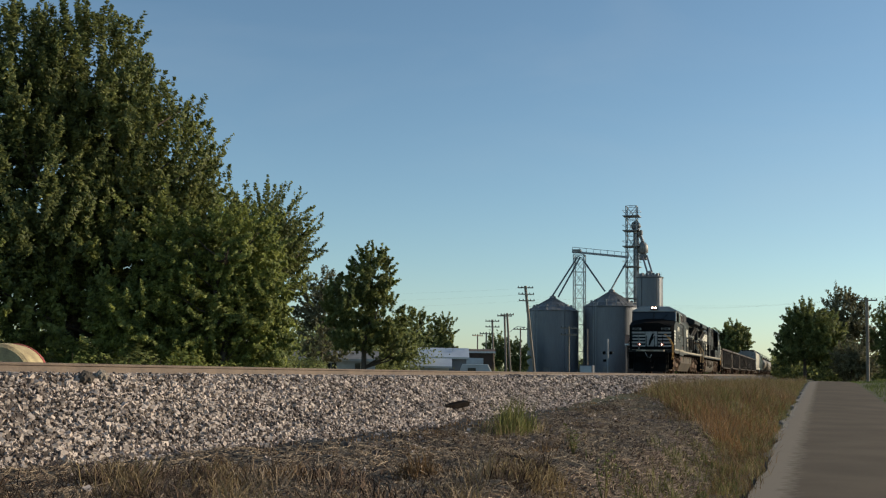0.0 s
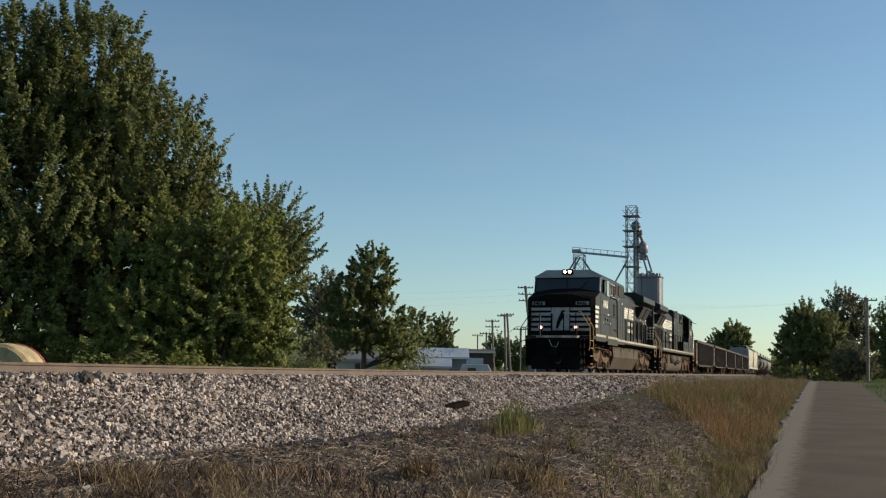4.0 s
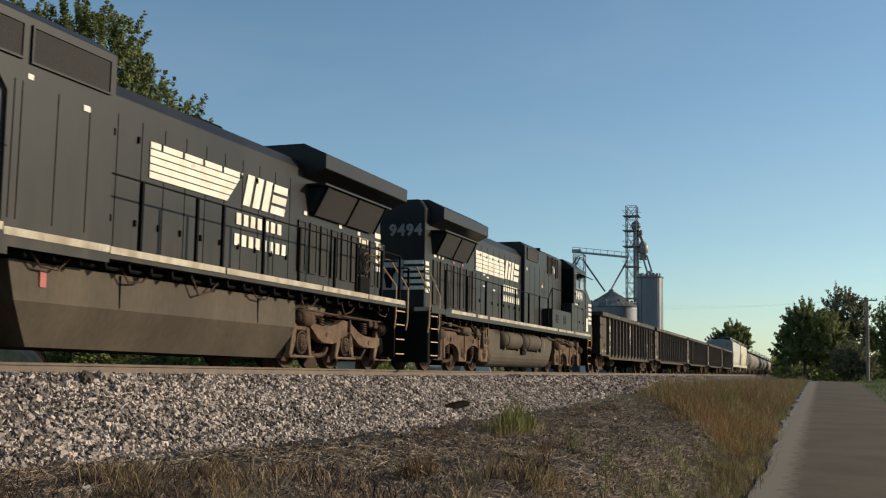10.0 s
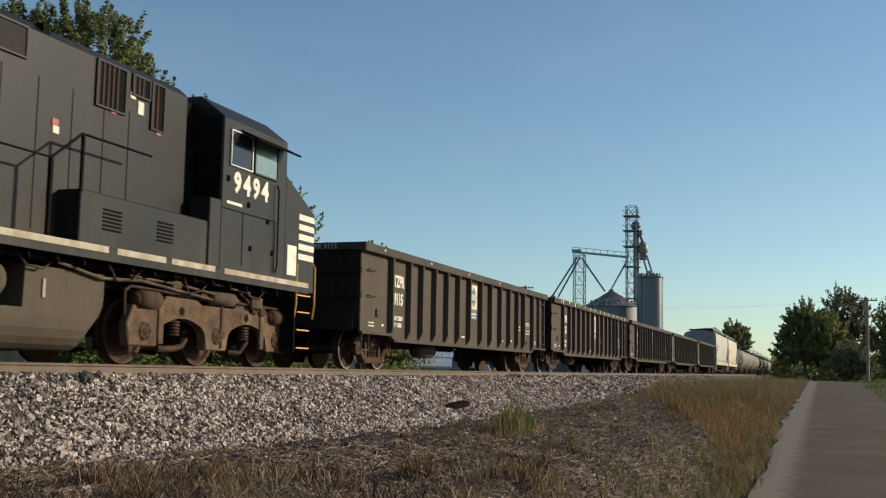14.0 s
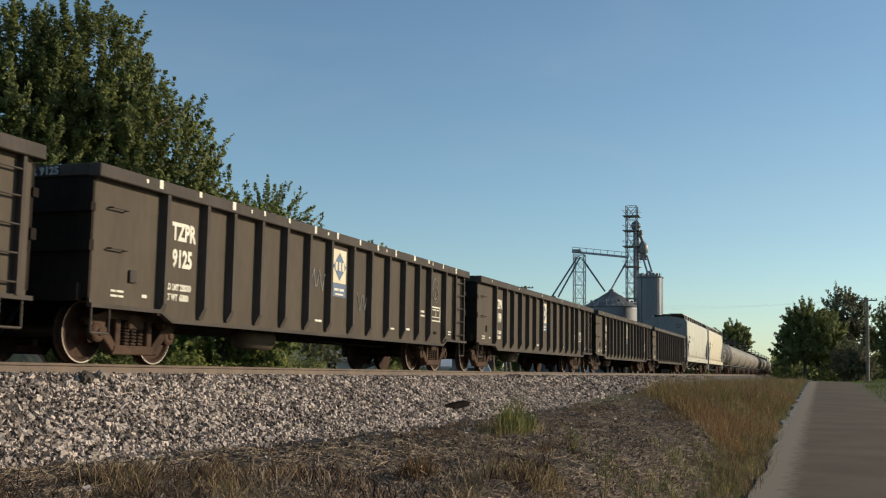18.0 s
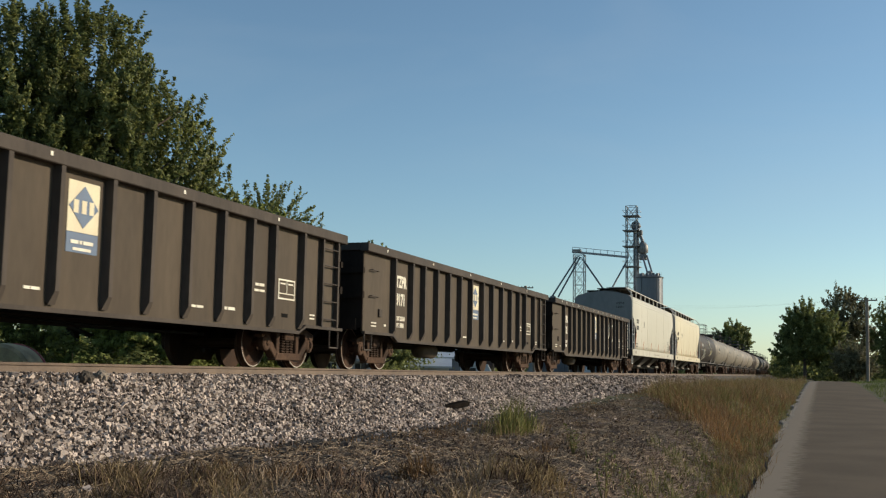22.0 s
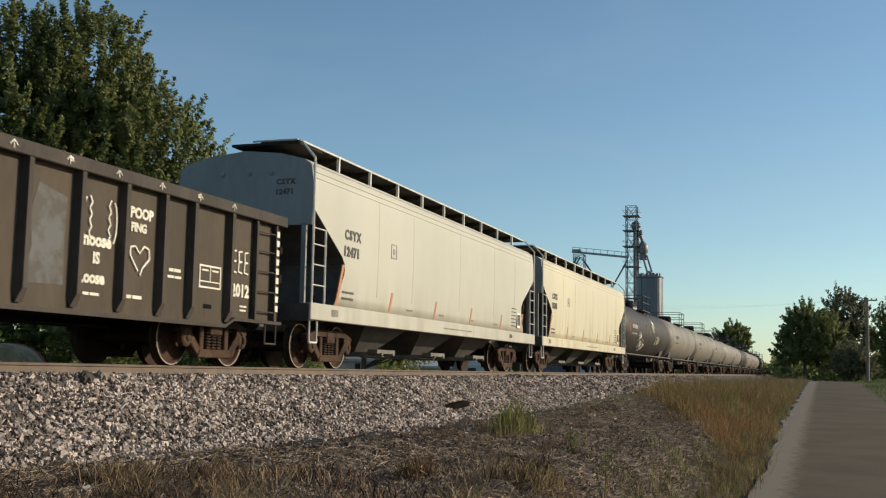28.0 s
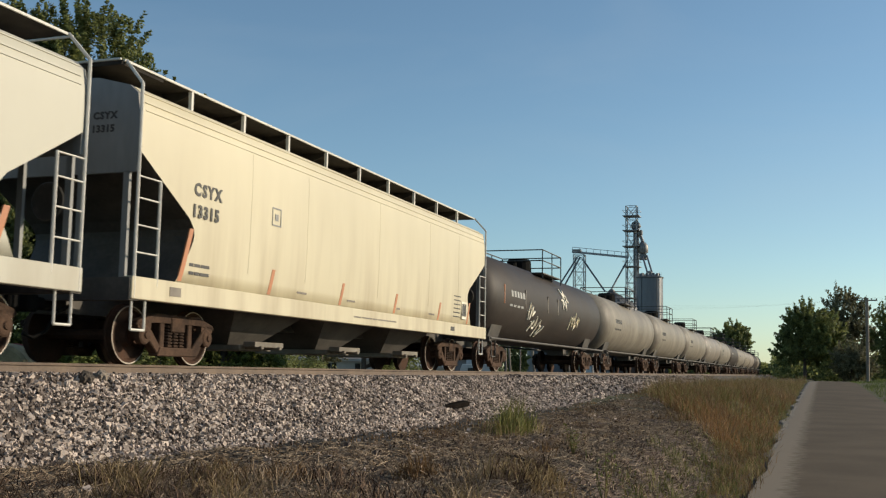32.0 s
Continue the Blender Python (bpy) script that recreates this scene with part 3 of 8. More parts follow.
def tree(label, x, y, blobs, leaf, plumes, per, size, seed, material, trunk=0.22, up=0.7, reach=1.0, name="tree", base=None, fill=0.35, slim=1.0):
    """A trunk with limbs to each part of the crown; the crown is made of leafy sprays that point up and outward.
    blobs: (x, y, z, radius across, radius up)."""
    r = np.random.default_rng(seed)
    z0 = float(ground_z(x, y)) - 0.1 if base is None else base
    root = thing(name, label, name, pose(x, y, z0))
    bm = bmesh.new()
    rb = random.Random(seed)
    top = max(b[2] + 0.3 * b[4] for b in blobs) - z0
    pts = [Vector((0, 0, 0))]
    for k in range(1, 7):
        pts.append(Vector((rb.uniform(-0.25, 0.25) * k * 0.4, rb.uniform(-0.25, 0.25) * k * 0.4, top * k / 6)))
    for k in range(6):
        cyl(bm, pts[k], pts[k + 1], trunk * (1 - k / 6.6), 8, trunk * (1 - (k + 1) / 6.6), caps=(k == 0))
    part("trunk", bm, M_BARK, root, smooth=True)
    tot = sum(b[3] * b[3] * b[4] for b in blobs)
    cen, dr, out = [], [], []
    for b in blobs:
        c = Vector((b[0] - x, b[1] - y, b[2] - z0))
        for q in range(4):
            tip = c + Vector((rb.uniform(-0.7, 0.7) * b[3], rb.uniform(-0.7, 0.7) * b[3], rb.uniform(-0.1, 0.7) * b[4]))
            h = max(0.25, min(0.85, (tip.z - 0.4 * b[4]) / max(top, 0.1)))
            k = min(5, int(h * 6))
            st = pts[k]
            mid = st.lerp(tip, 0.5) + Vector((rb.uniform(-0.3, 0.3), rb.uniform(-0.3, 0.3), -0.25))
            w = trunk * 0.32
            lim = bmesh.new()
            d0, d1 = (mid - st).normalized(), (tip - mid).normalized()
            side = d0.orthogonal().normalized()
            up2 = d0.cross(side)
            loft(lim, [[c0 + (side * math.cos(1.05 * i) + up2 * math.sin(1.05 * i)) * rr for i in range(6)] for c0, rr in ((st, w), (mid, w * 0.65), (tip, w * 0.2))])
            part("limb", lim, M_BARK, root, smooth=True)
        n = max(8, int(plumes * b[3] * b[3] * b[4] / tot))
        d = r.normal(size=(n, 3))
        d /= np.linalg.norm(d, axis=1, keepdims=True)
        rad = np.where(r.random(n) < fill, r.random(n) ** 0.5 * 0.8, 0.72 + 0.28 * r.random(n))
        p = d * rad[:, None] * np.array([b[3], b[3], b[4]]) + np.array(c)
        ax = d * 0.8 + np.array([0, 0, up]) + 0.35 * r.normal(size=(n, 3))
        ax /= np.linalg.norm(ax, axis=1, keepdims=True)
        ln = reach * (0.5 + 0.9 * r.random(n))
        t = r.random((n, per)) - 0.35
        wd = 0.21 * (1 - 0.75 * np.clip(t + 0.35, 0, 1))[..., None]
        pos = p[:, None, :] + ax[:, None, :] * (t * ln[:, None])[..., None] + r.normal(size=(n, per, 3)) * wd * (0.46 * reach * slim)
        cen.append(pos.reshape(-1, 3))
        dr.append(np.repeat(ax, per, 0))
        out.append(np.repeat(0.75 * d + np.array([0, 0, 0.45]), per, 0))
    crown = leaf_cloud("crown", np.concatenate(cen), np.concatenate(dr), size, material, seed + 1, np.concatenate(out))
    crown.parent = root
    return root


tree("tall silver maple with dense dark green crown", -28.5, 36.3, [(-30.4, 34.5, 10.8, 2.7, 3.5), (-28.1, 36.4, 11.4, 2.5, 3.4), (-26.4, 37.6, 8.4, 3.1, 3.1), (-29.7, 35.1, 6.0, 3.7, 3.9), (-24.6, 38.6, 5.6, 2.2, 2.6), (-27.0, 37.0, 5.4, 2.6, 2.6)], L_DARK, 1900, 85, 0.094, 11, L_DARK, 0.36, 1.0, 1.35, fill=0.26)
# lower part of the big crown, brightened by its leaf colour
tree("broad maple, lower boughs in leaves lightened for sunlight", -27.3, 36.6, [(-26.7, 37.2, 4.2, 3.4, 3.3), (-30.2, 34.5, 2.6, 3.0, 2.9), (-27.5, 36.7, 1.4, 3.5, 2.1), (-24.4, 38.8, 2.6, 2.2, 2.4)], L_SUN, 1000, 62, 0.098, 35, L_SUN, 0.3, 0.6, 1.2, fill=0.12)
tree("broad leafy maple at the end of the grove", -33.5, 32.0, [(-32.9, 31.6, 7.0, 3.4, 5.8), (-33.4, 32.4, 2.7, 3.4, 3.2)], L_MID, 850, 80, 0.095, 12, L_MID, 0.3, 0.8, 1.25)
tree("bright yellow-green tree in front of the grove", -21.4, 36.0, [(-21.2, 36.7, 4.4, 1.7, 2.1), (-20.8, 36.9, 2.3, 1.7, 2.2), (-22.4, 35.8, 2.0, 2.0, 2.0), (-23.0, 35.3, 4.3, 1.3, 1.8), (-20.5, 37.2, 1.0, 1.4, 1.6), (-24.0, 34.8, 1.6, 1.9, 1.9)], L_LIGHT, 1000, 75, 0.080, 13, L_LIGHT, 0.17, 0.15, 0.85)
tree("dark maple with spiky upswept branches", -28.8, 52.6, [(-28.9, 52.8, 7.5, 2.2, 1.9), (-29.6, 52.4, 5.2, 2.6, 2.7), (-27.5, 53.4, 6.3, 1.2, 1.7)], L_DARK, 430, 95, 0.088, 14, L_DARK, 0.26, 0.45, 2.2, fill=0.22, slim=0.5)
tree("leafy young tree beside a round bale", -27.0, 28.9, [(-27.0, 28.9, 3.3, 1.0, 1.6), (-27.4, 28.7, 1.4, 1.2, 1.6)], L_LIGHT, 190, 70, 0.085, 24, L_LIGHT, 0.12, 0.3, 0.9)
tree("round dark green shade tree beside the house", -35.0, 80.8, [(-34.6, 80.9, 7.7, 1.8, 2.4), (-36.2, 80.3, 5.6, 2.1, 2.4), (-33.4, 81.5, 4.4, 1.6, 1.9), (-35.4, 80.7, 3.0, 2.2, 1.4), (-32.4, 81.8, 2.2, 1.3, 1.7)], L_MID, 470, 75, 0.13, 15, L_MID, 0.28, 0.4, 1.1, fill=0.15)
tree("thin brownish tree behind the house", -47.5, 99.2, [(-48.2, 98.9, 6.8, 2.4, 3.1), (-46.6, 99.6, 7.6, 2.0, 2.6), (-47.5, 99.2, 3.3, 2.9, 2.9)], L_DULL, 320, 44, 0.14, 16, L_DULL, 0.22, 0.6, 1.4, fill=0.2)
tree("dark rounded tree behind the sheds", -64.0, 171.0, [(-64.9, 170.7, 6.8, 3.9, 3.9), (-62.0, 172.0, 4.0, 3.9, 3.2)], L_MID, 240, 50, 0.22, 17, L_MID, 0.3, 0.4, 1.7)
tree("slim dark tree at the end of a row", -60.3, 173.4, [(-60.4, 173.4, 6.9, 2.0, 3.5), (-60.4, 173.4, 3.4, 2.4, 2.6)], L_DARK, 150, 50, 0.2, 18, L_DARK, 0.24, 0.5, 1.6)
tree("broad tree beside the country road", -3.6, 240.0, [(-3.4, 240.0, 9.8, 4.4, 6.2), (-7.2, 239.9, 6.0, 2.6, 5.0), (0.4, 240.0, 8.2, 4.3, 6.0)], L_MID, 620, 60, 0.26, 19, L_MID, 0.4, 0.5, 2.6)
# far crown in the lightened leaves, haze put into their colour
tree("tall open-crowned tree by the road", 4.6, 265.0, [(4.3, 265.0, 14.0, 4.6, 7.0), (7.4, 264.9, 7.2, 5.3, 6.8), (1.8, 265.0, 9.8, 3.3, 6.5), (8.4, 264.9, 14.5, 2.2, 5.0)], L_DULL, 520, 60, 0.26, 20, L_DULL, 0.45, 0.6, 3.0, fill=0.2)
tree("leafy tree behind a utility pole", 14.4, 254.7, [(12.9, 254.7, 9.0, 2.6, 7.6), (16.6, 254.5, 10.0, 4.6, 8.6), (18.0, 254.0, 5.0, 5.0, 5.0)], L_MID, 560, 60, 0.26, 21, L_MID, 0.4, 0.5, 2.6)
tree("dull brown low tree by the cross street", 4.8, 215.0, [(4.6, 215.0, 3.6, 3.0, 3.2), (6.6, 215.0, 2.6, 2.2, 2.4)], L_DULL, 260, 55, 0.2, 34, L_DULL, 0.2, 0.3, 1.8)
tree("round tree far behind the train", -25.6, 329.1, [(-24.8, 329.1, 10.6, 4.8, 5.6), (-28.4, 328.8, 8.8, 3.3, 4.2)], L_MID, 340, 50, 0.36, 22, L_MID, 0.4, 0.4, 3.0)
tree("small tree among the utility poles", -51.0, 177.8, [(-52.2, 177.5, 4.0, 1.8, 3.0), (-49.2, 178.2, 3.0, 2.0, 2.6)], L_MID, 200, 44, 0.2, 23, L_MID, 0.2, 0.4, 1.8)


def far_woods(name, label, x0, x1, y0, y1, h0, h1, n, size, seed, material):
    """A low distant belt of foliage with an uneven top, as one piece of stuff."""
    r = np.random.default_rng(seed)
    t = r.random(n)
    x, y = x0 + (x1 - x0) * t, y0 + (y1 - y0) * t + 6 * r.normal(size=n)
    top = h0 + (h1 - h0) * (0.5 + 0.3 * np.sin(37 * t + seed) + 0.2 * np.sin(91 * t + 2 * seed))
    z = ground_z(x, y) + top * r.random(n) ** 0.7
    o = leaf_cloud(name, np.stack([x, y, z], 1), r.normal(size=(n, 3)), size, material, seed)
    return tagged(o, label, "woods", kind="stuff")


far_woods("far_woods", "low dark belt of distant trees", -240.0, -95.0, 150.0, 330.0, 4.0, 9.0, 16000, 0.6, 25, L_MID)
far_woods("far_woods", "low dark belt of distant trees", -95.0, 30.0, 345.0, 330.0, 2.5, 6.0, 15000, 0.6, 26, L_MID)
far_woods("far_woods", "low dark belt of trees beside the road", -12.0, 40.0, 285.0, 285.0, 3.0, 8.0, 9000, 0.45, 27, L_MID)
far_woods("far_woods", "dark thicket behind the grove", -62.0, -36.0, 44.0, 66.0, 2.5, 5.0, 14000, 0.2, 28, L_DARK)
far_woods("far_woods", "dark trees behind a low house", -61.0, -47.5, 117.0, 123.0, 4.0, 8.0, 12000, 0.2, 30, L_DARK)
far_woods("far_woods", "dark thicket behind the grove", -58.0, -76.0, 105.0, 168.0, 2.5, 5.0, 9000, 0.22, 29, L_DARK)


# ---------- grain elevator, sheds, poles beyond the track ----------
M_GALV = mat("galvanised_bin_steel", (0.19, 0.197, 0.212), (0.13, 0.136, 0.15), rough=0.5, metal=0.45, scale=0.35, fine=5, streak=6)
M_GALVR = mat("weathered_bin_roof_steel", (0.26, 0.25, 0.24), (0.15, 0.145, 0.14), rough=0.55, metal=0.3, scale=0.8, fine=8)
M_LATT = mat("galvanised_lattice_steel", (0.36, 0.37, 0.38), (0.24, 0.25, 0.26), rough=0.55, metal=0.3)
M_POLE = mat("weathered_pole_wood", (0.30, 0.25, 0.20), (0.17, 0.14, 0.11), rough=0.9, scale=2, fine=20, streak=8, bump=0.4)
M_WIRE = mat("dark_overhead_wire", (0.05, 0.05, 0.05), (0.04, 0.04, 0.04), rough=0.7)
M_SIDING = mat("white_house_siding", (0.62, 0.62, 0.60), (0.50, 0.50, 0.48), rough=0.7, scale=0.6, fine=8)
M_ROOF = mat("grey_asphalt_shingle", (0.20, 0.20, 0.20), (0.13, 0.13, 0.13), rough=0.9, scale=1.5, fine=14, bump=0.3)
M_TINROOF = mat("pale_sheet_metal_roof", (0.60, 0.63, 0.65), (0.48, 0.50, 0.53), rough=0.45, metal=0.3, scale=0.6, fine=6)
M_BROWNW = mat("dark_brown_siding", (0.095, 0.06, 0.045), (0.06, 0.04, 0.03), rough=0.85, scale=0.8, fine=10)
M_WINDOW = mat("dark_window_glass", (0.03, 0.035, 0.04), (0.02, 0.022, 0.025), rough=0.1)
M_STRAW = mat("weathered_bale_straw", (0.50, 0.40, 0.22), (0.30, 0.23, 0.13), rough=0.95, scale=3, fine=30, bump=0.8)


def corrugated(bm, r, z0, z1, n=40, pitch=0.55, amp=0.025):
    prof, z, k = [], z0, 0
    while z < z1:
        prof.append((z, r + (amp if k % 2 else -amp)))
        z += pitch / 2
        k += 1
    prof.append((z1, r))
    return lathe(bm, prof, n, "z")


def grain_bin(x, y, r, eave, top, label, cat="grain bin"):
    z0 = float(ground_z(x, y)) - 0.1
    c = thing("grain_bin", label, cat, pose(x, y, z0), "grain bins of the elevator")
    e, t = eave - z0, top - z0
    wall = part("wall", corrugated(bmesh.new(), r, 0.0, e), M_GALV, c, "ringed corrugated steel wall", True)
    n = 32
    bm = lathe(bmesh.new(), [(e - 0.05, r + 0.18), (e + 0.02, r + 0.2), (t - 0.35, 0.55), (t - 0.1, 0.5)], n, "z")
    roof = part("roof", bm, M_GALVR, c, "ribbed conical steel roof")
    for k in range(n):
        a = 2 * math.pi * k / n
        d = Vector((math.cos(a), math.sin(a), 0))
        shared("roof_rib#%.1f%.1f" % (r, t), lambda: rod([(r + 0.15, 0, e + 0.05), (0.55, 0, t - 0.3)], 0.05, 4), M_GALVR, roof, pose(0, 0, 0, 0, 0, math.degrees(a)))
    part("roof_cap", lathe(bmesh.new(), [(t - 0.35, 0.62), (t, 0.55), (t + 0.25, 0.15)], 14, "z"), M_GALVR, roof)
    for k in range(10):
        a = 2 * math.pi * k / 10 + 0.2
        shared("roof_vent#%.1f" % r, lambda: boxes((r * 0.72 - 0.2, r * 0.72 + 0.2, -0.2, 0.2, e + (t - e) * 0.25, e + (t - e) * 0.25 + 0.5)), M_GALV, roof, pose(0, 0, 0, 0, 0, math.degrees(a)))
    for k in range(5):
        a = 2 * math.pi * k / 5 + 0.4
        shared("stiffener#%.1f" % r, lambda: boxes((r + 0.02, r + 0.10, -0.06, 0.06, 0.0, e - 0.1)), M_GALV, wall, pose(0, 0, 0, 0, 0, math.degrees(a)))
    # outside ladder and eave rail facing the track
    a = -2.0 if r > 3 else -0.6
    for s in (-0.25, 0.25):
        p = Vector((math.cos(a) * (r + 0.2), math.sin(a) * (r + 0.2), 0)) + Vector((-math.sin(a), math.cos(a), 0)) * s
        part("ladder_rail", rod([p, p + Vector((0, 0, e + 0.8))], 0.04, 4), M_LATT, c)
    rail = [(math.cos(2 * math.pi * k / 20) * (r + 0.15), math.sin(2 * math.pi * k / 20) * (r + 0.15), e + 0.75) for k in range(21)]
    if r > 3:
        part("eave_rail", rod(rail, 0.03, 4), M_LATT, c)
        for k in range(0, 20):
            shared("rail_post#%.1f" % r, lambda: rod([(r + 0.15, 0, e), (r + 0.15, 0, e + 0.75)], 0.03, 4), M_LATT, c, pose(0, 0, 0, 0, 0, 18 * k))
    part("door", boxes((-0.6, 0.6, -r - 0.12, -r + 0.2, 0.3, 2.4)), M_GALVR, c)
    return c


grain_bin(-45.75, 190.7, 4.6, 11.5, 14.2, "shaded galvanised grain bin with a conical roof")
grain_bin(-35.45, 192.66, 4.95, 12.3, 15.4, "large galvanised grain bin, sunlit along one side")
grain_bin(-27.95, 187.9, 2.2, 17.1, 18.1, "tall slim galvanised overhead bin")


def lattice(c, w, z0, z1, step, r=0.06, dx=0.0, dy=0.0):
    h = w / 2
    for sx in (1, -1):
        for sy in (1, -1):
            part("leg", rod([(dx + sx * h, dy + sy * h, z0), (dx + sx * h, dy + sy * h, z1)], r, 5), M_LATT, c)
    z = z0
    while z < z1 - 0.1:
        zt = min(z + step, z1)
        for a, b in (((1, 1), (1, -1)), ((1, -1), (-1, -1)), ((-1, -1), (-1, 1)), ((-1, 1), (1, 1))):
            p, q = (dx + a[0] * h, dy + a[1] * h), (dx + b[0] * h, dy + b[1] * h)
            part("brace", rod([(*p, z), (*q, zt)], r * 0.6, 4), M_LATT, c)
            part("brace", rod([(*q, z), (*p, zt)], r * 0.6, 4), M_LATT, c)
            part("strut", rod([(*p, zt), (*q, zt)], r * 0.7, 4), M_LATT, c)
        z += step


def elevator():
    x, y = -32.55, 197.3
    z0 = float(ground_z(x, y)) - 0.1
    c = thing("elevator_tower", "tall galvanised lattice tower with a bucket elevator leg", "elevator tower", pose(x, y, z0))
    lattice(c, 1.9, 0.0, 31.2 - z0, 2.9, 0.09)
    for z in (8.6, 14.5, 20.3, 24.0, 26.9, 29.6):
        part("platform", boxes((-1.5, 1.5, -1.5, 1.5, z, z + 0.12)), M_LATT, c)
        part("platform_rail", rod([(-1.5, -1.5, z + 1.0), (1.5, -1.5, z + 1.0), (1.5, 1.5, z + 1.0), (-1.5, 1.5, z + 1.0), (-1.5, -1.5, z + 1.0)], 0.04, 4), M_LATT, c)
    for dx in (0.35, 0.95):
        part("leg_casing", boxes((dx - 0.2, dx + 0.2, 0.6, 1.0, 0.5, 27.5)), M_GALV, c, "enclosed bucket elevator casing")
    part("head_drive", lathe(bmesh.new(), [(0.3, 0.4), (0.45, 0.85), (1.15, 0.85), (1.3, 0.4)], 18, "y", (0.6, 0, 28.0)), M_GALV, c, "rounded elevator head", True)
    part("motor", bev(boxes((1.0, 1.9, -0.3, 0.5, 26.2, 27.1)), 0.08), M_GALVR, c)
    part("distributor", lathe(bmesh.new(), [(22.6, 0.45), (23.0, 0.95), (24.2, 0.95), (24.8, 0.5)], 16, "z", (2.0, 0, 0)), M_GALVR, c, "round grain distributor", True)
    part("hopper_box", bev(boxes((1.4, 2.7, -0.6, 0.6, 21.6, 22.6)), 0.05), M_GALVR, c)
    part("down_pipe", rod([(0.9, 0.5, 27.6), (2.0, 0, 24.9)], 0.3, 8), M_GALV, c)

    def spout(p, q, r=0.16):
        part("spout", rod([Vector(p) - Vector((x, y, z0)), Vector(q) - Vector((x, y, z0))], r, 8), M_GALV, c, "long straight grain spout")
    spout((-41.65, 192.55, 21.5), (-45.8, 190.3, 14.2))
    spout((-41.2, 192.8, 21.5), (-44.7, 190.4, 14.1))
    spout((-40.7, 192.9, 21.0), (-36.6, 192.4, 15.2))
    spout((-33.5, 196.4, 20.7), (-35.7, 192.6, 15.2))
    spout((-30.6, 197.0, 22.0), (-28.4, 188.2, 18.1))
    spout((-29.8, 197.0, 22.0), (-27.6, 188.2, 18.1))
    # conveyor bridge and its support tower
    t = thing("conveyor_tower", "pale lattice tower holding up a conveyor bridge", "conveyor tower", pose(-41.5, 193.6, z0))
    lattice(t, 1.9, 0.0, 22.0 - z0, 2.4, 0.075)
    part("bridge_deck", rod([(-1.2, -0.6, 22.55 - z0), (8.4, 3.2, 21.75 - z0)], 0.25, 4), M_LATT, t)
    part("bridge_rail", rod([(-1.2, -0.6, 23.4 - z0), (8.4, 3.2, 22.6 - z0)], 0.06, 4), M_LATT, t)
    for k in range(9):
        a = k / 8
        part("bridge_post", rod([(-1.2 + 9.6 * a, -0.6 + 3.8 * a, 22.5 - 0.8 * a - z0), (-1.2 + 9.6 * a, -0.6 + 3.8 * a, 23.4 - 0.8 * a - z0)], 0.045, 4), M_LATT, t)
    part("conveyor_head", bev(boxes((-1.3, 0.3, -0.5, 0.5, 22.35 - z0, 23.0 - z0)), 0.05), M_GALVR, t)


elevator()


def utility_pole(x, y, top, label, arms=1, lean=(0.0, 0.0), turn=0.0, r=0.16):
    z0 = float(ground_z(x, y)) - 0.3
    c = thing("utility_pole", label, "utility pole", pose(x, y, z0))
    h = top - z0
    part("pole", rod([(0, 0, 0), (lean[0], lean[1], h)], r, 8), M_POLE, c)
    for k in range(arms):
        z = h - 0.25 - 0.9 * k
        f = z / h
        arm = part("crossarm", boxes((-1.1, 1.1, -0.06, 0.06, -0.07, 0.07)), M_POLE, c, m=pose(lean[0] * f, lean[1] * f, z, 0, 0, turn))
        for d in (-1.0, -0.5, 0.5, 1.0):
            part("insulator", lathe(bmesh.new(), [(0.06, 0.04), (0.1, 0.07), (0.2, 0.06), (0.24, 0.03)], 8, "z", (d, 0, 0)), M_GLASS, arm)
    return c


utility_pole(-37.2, 145.3, 12.3, "leaning wooden utility pole with crossarms beside the bins", 3, (-1.5, -0.3), 20.0, 0.2)
utility_pole(-48.4, 163.0, 8.6, "wooden utility pole with double crossarm", 2, (-0.4, 0), 15.0)
utility_pole(-43.8, 153.9, 8.9, "wooden utility pole with one crossarm", 1, (-0.4, 0), 25.0)
lamp_pole = utility_pole(-41.8, 149.3, 8.8, "wooden utility pole with a street lamp arm", 1, (-0.7, 0), -15.0)
part("lamp_arm", rod([(-0.3, 0, 7.4), (0.8, 0, 8.2), (1.7, 0.1, 8.1)], 0.04, 5), M_LATT, lamp_pole)
part("lamp_head", bev(boxes((1.5, 2.0, -0.1, 0.3, 8.0, 8.15)), 0.03), M_LATT, lamp_pole)
utility_pole(4.7, 129.9, 9.2, "wooden utility pole beside the country road", 1, (0.1, 0), 5.0, 0.17)
utility_pole(-52.5, 172.0, 7.0, "short wooden pole behind the sheds", 1, (0, 0), 10.0, 0.13)
utility_pole(-51.8, 165.0, 6.4, "thin pole with one long arm", 1, (0, 0), 60.0, 0.11)
utility_pole(-31.4, 140.0, 6.5, "thin dark pole with two crossarms before the bins", 2, (0, 0), 20.0, 0.1)
utility_pole(-31.0, 150.0, 6.6, "bare thin pole before the bins", 0, (0, 0), 0.0, 0.09)
utility_pole(-43.4, 160.0, 7.2, "thin pole with a short crossarm", 1, (0, 0), 30.0, 0.11)


def wire(name, p, q, sag, label):
    p, q = Vector(p), Vector(q)
    pts = [p.lerp(q, k / 12) - Vector((0, 0, 4 * sag * (k / 12) * (1 - k / 12))) for k in range(13)]
    tagged(part(name, rod(pts, 0.004, 4), M_WIRE), label, "overhead wire", "overhead wires")


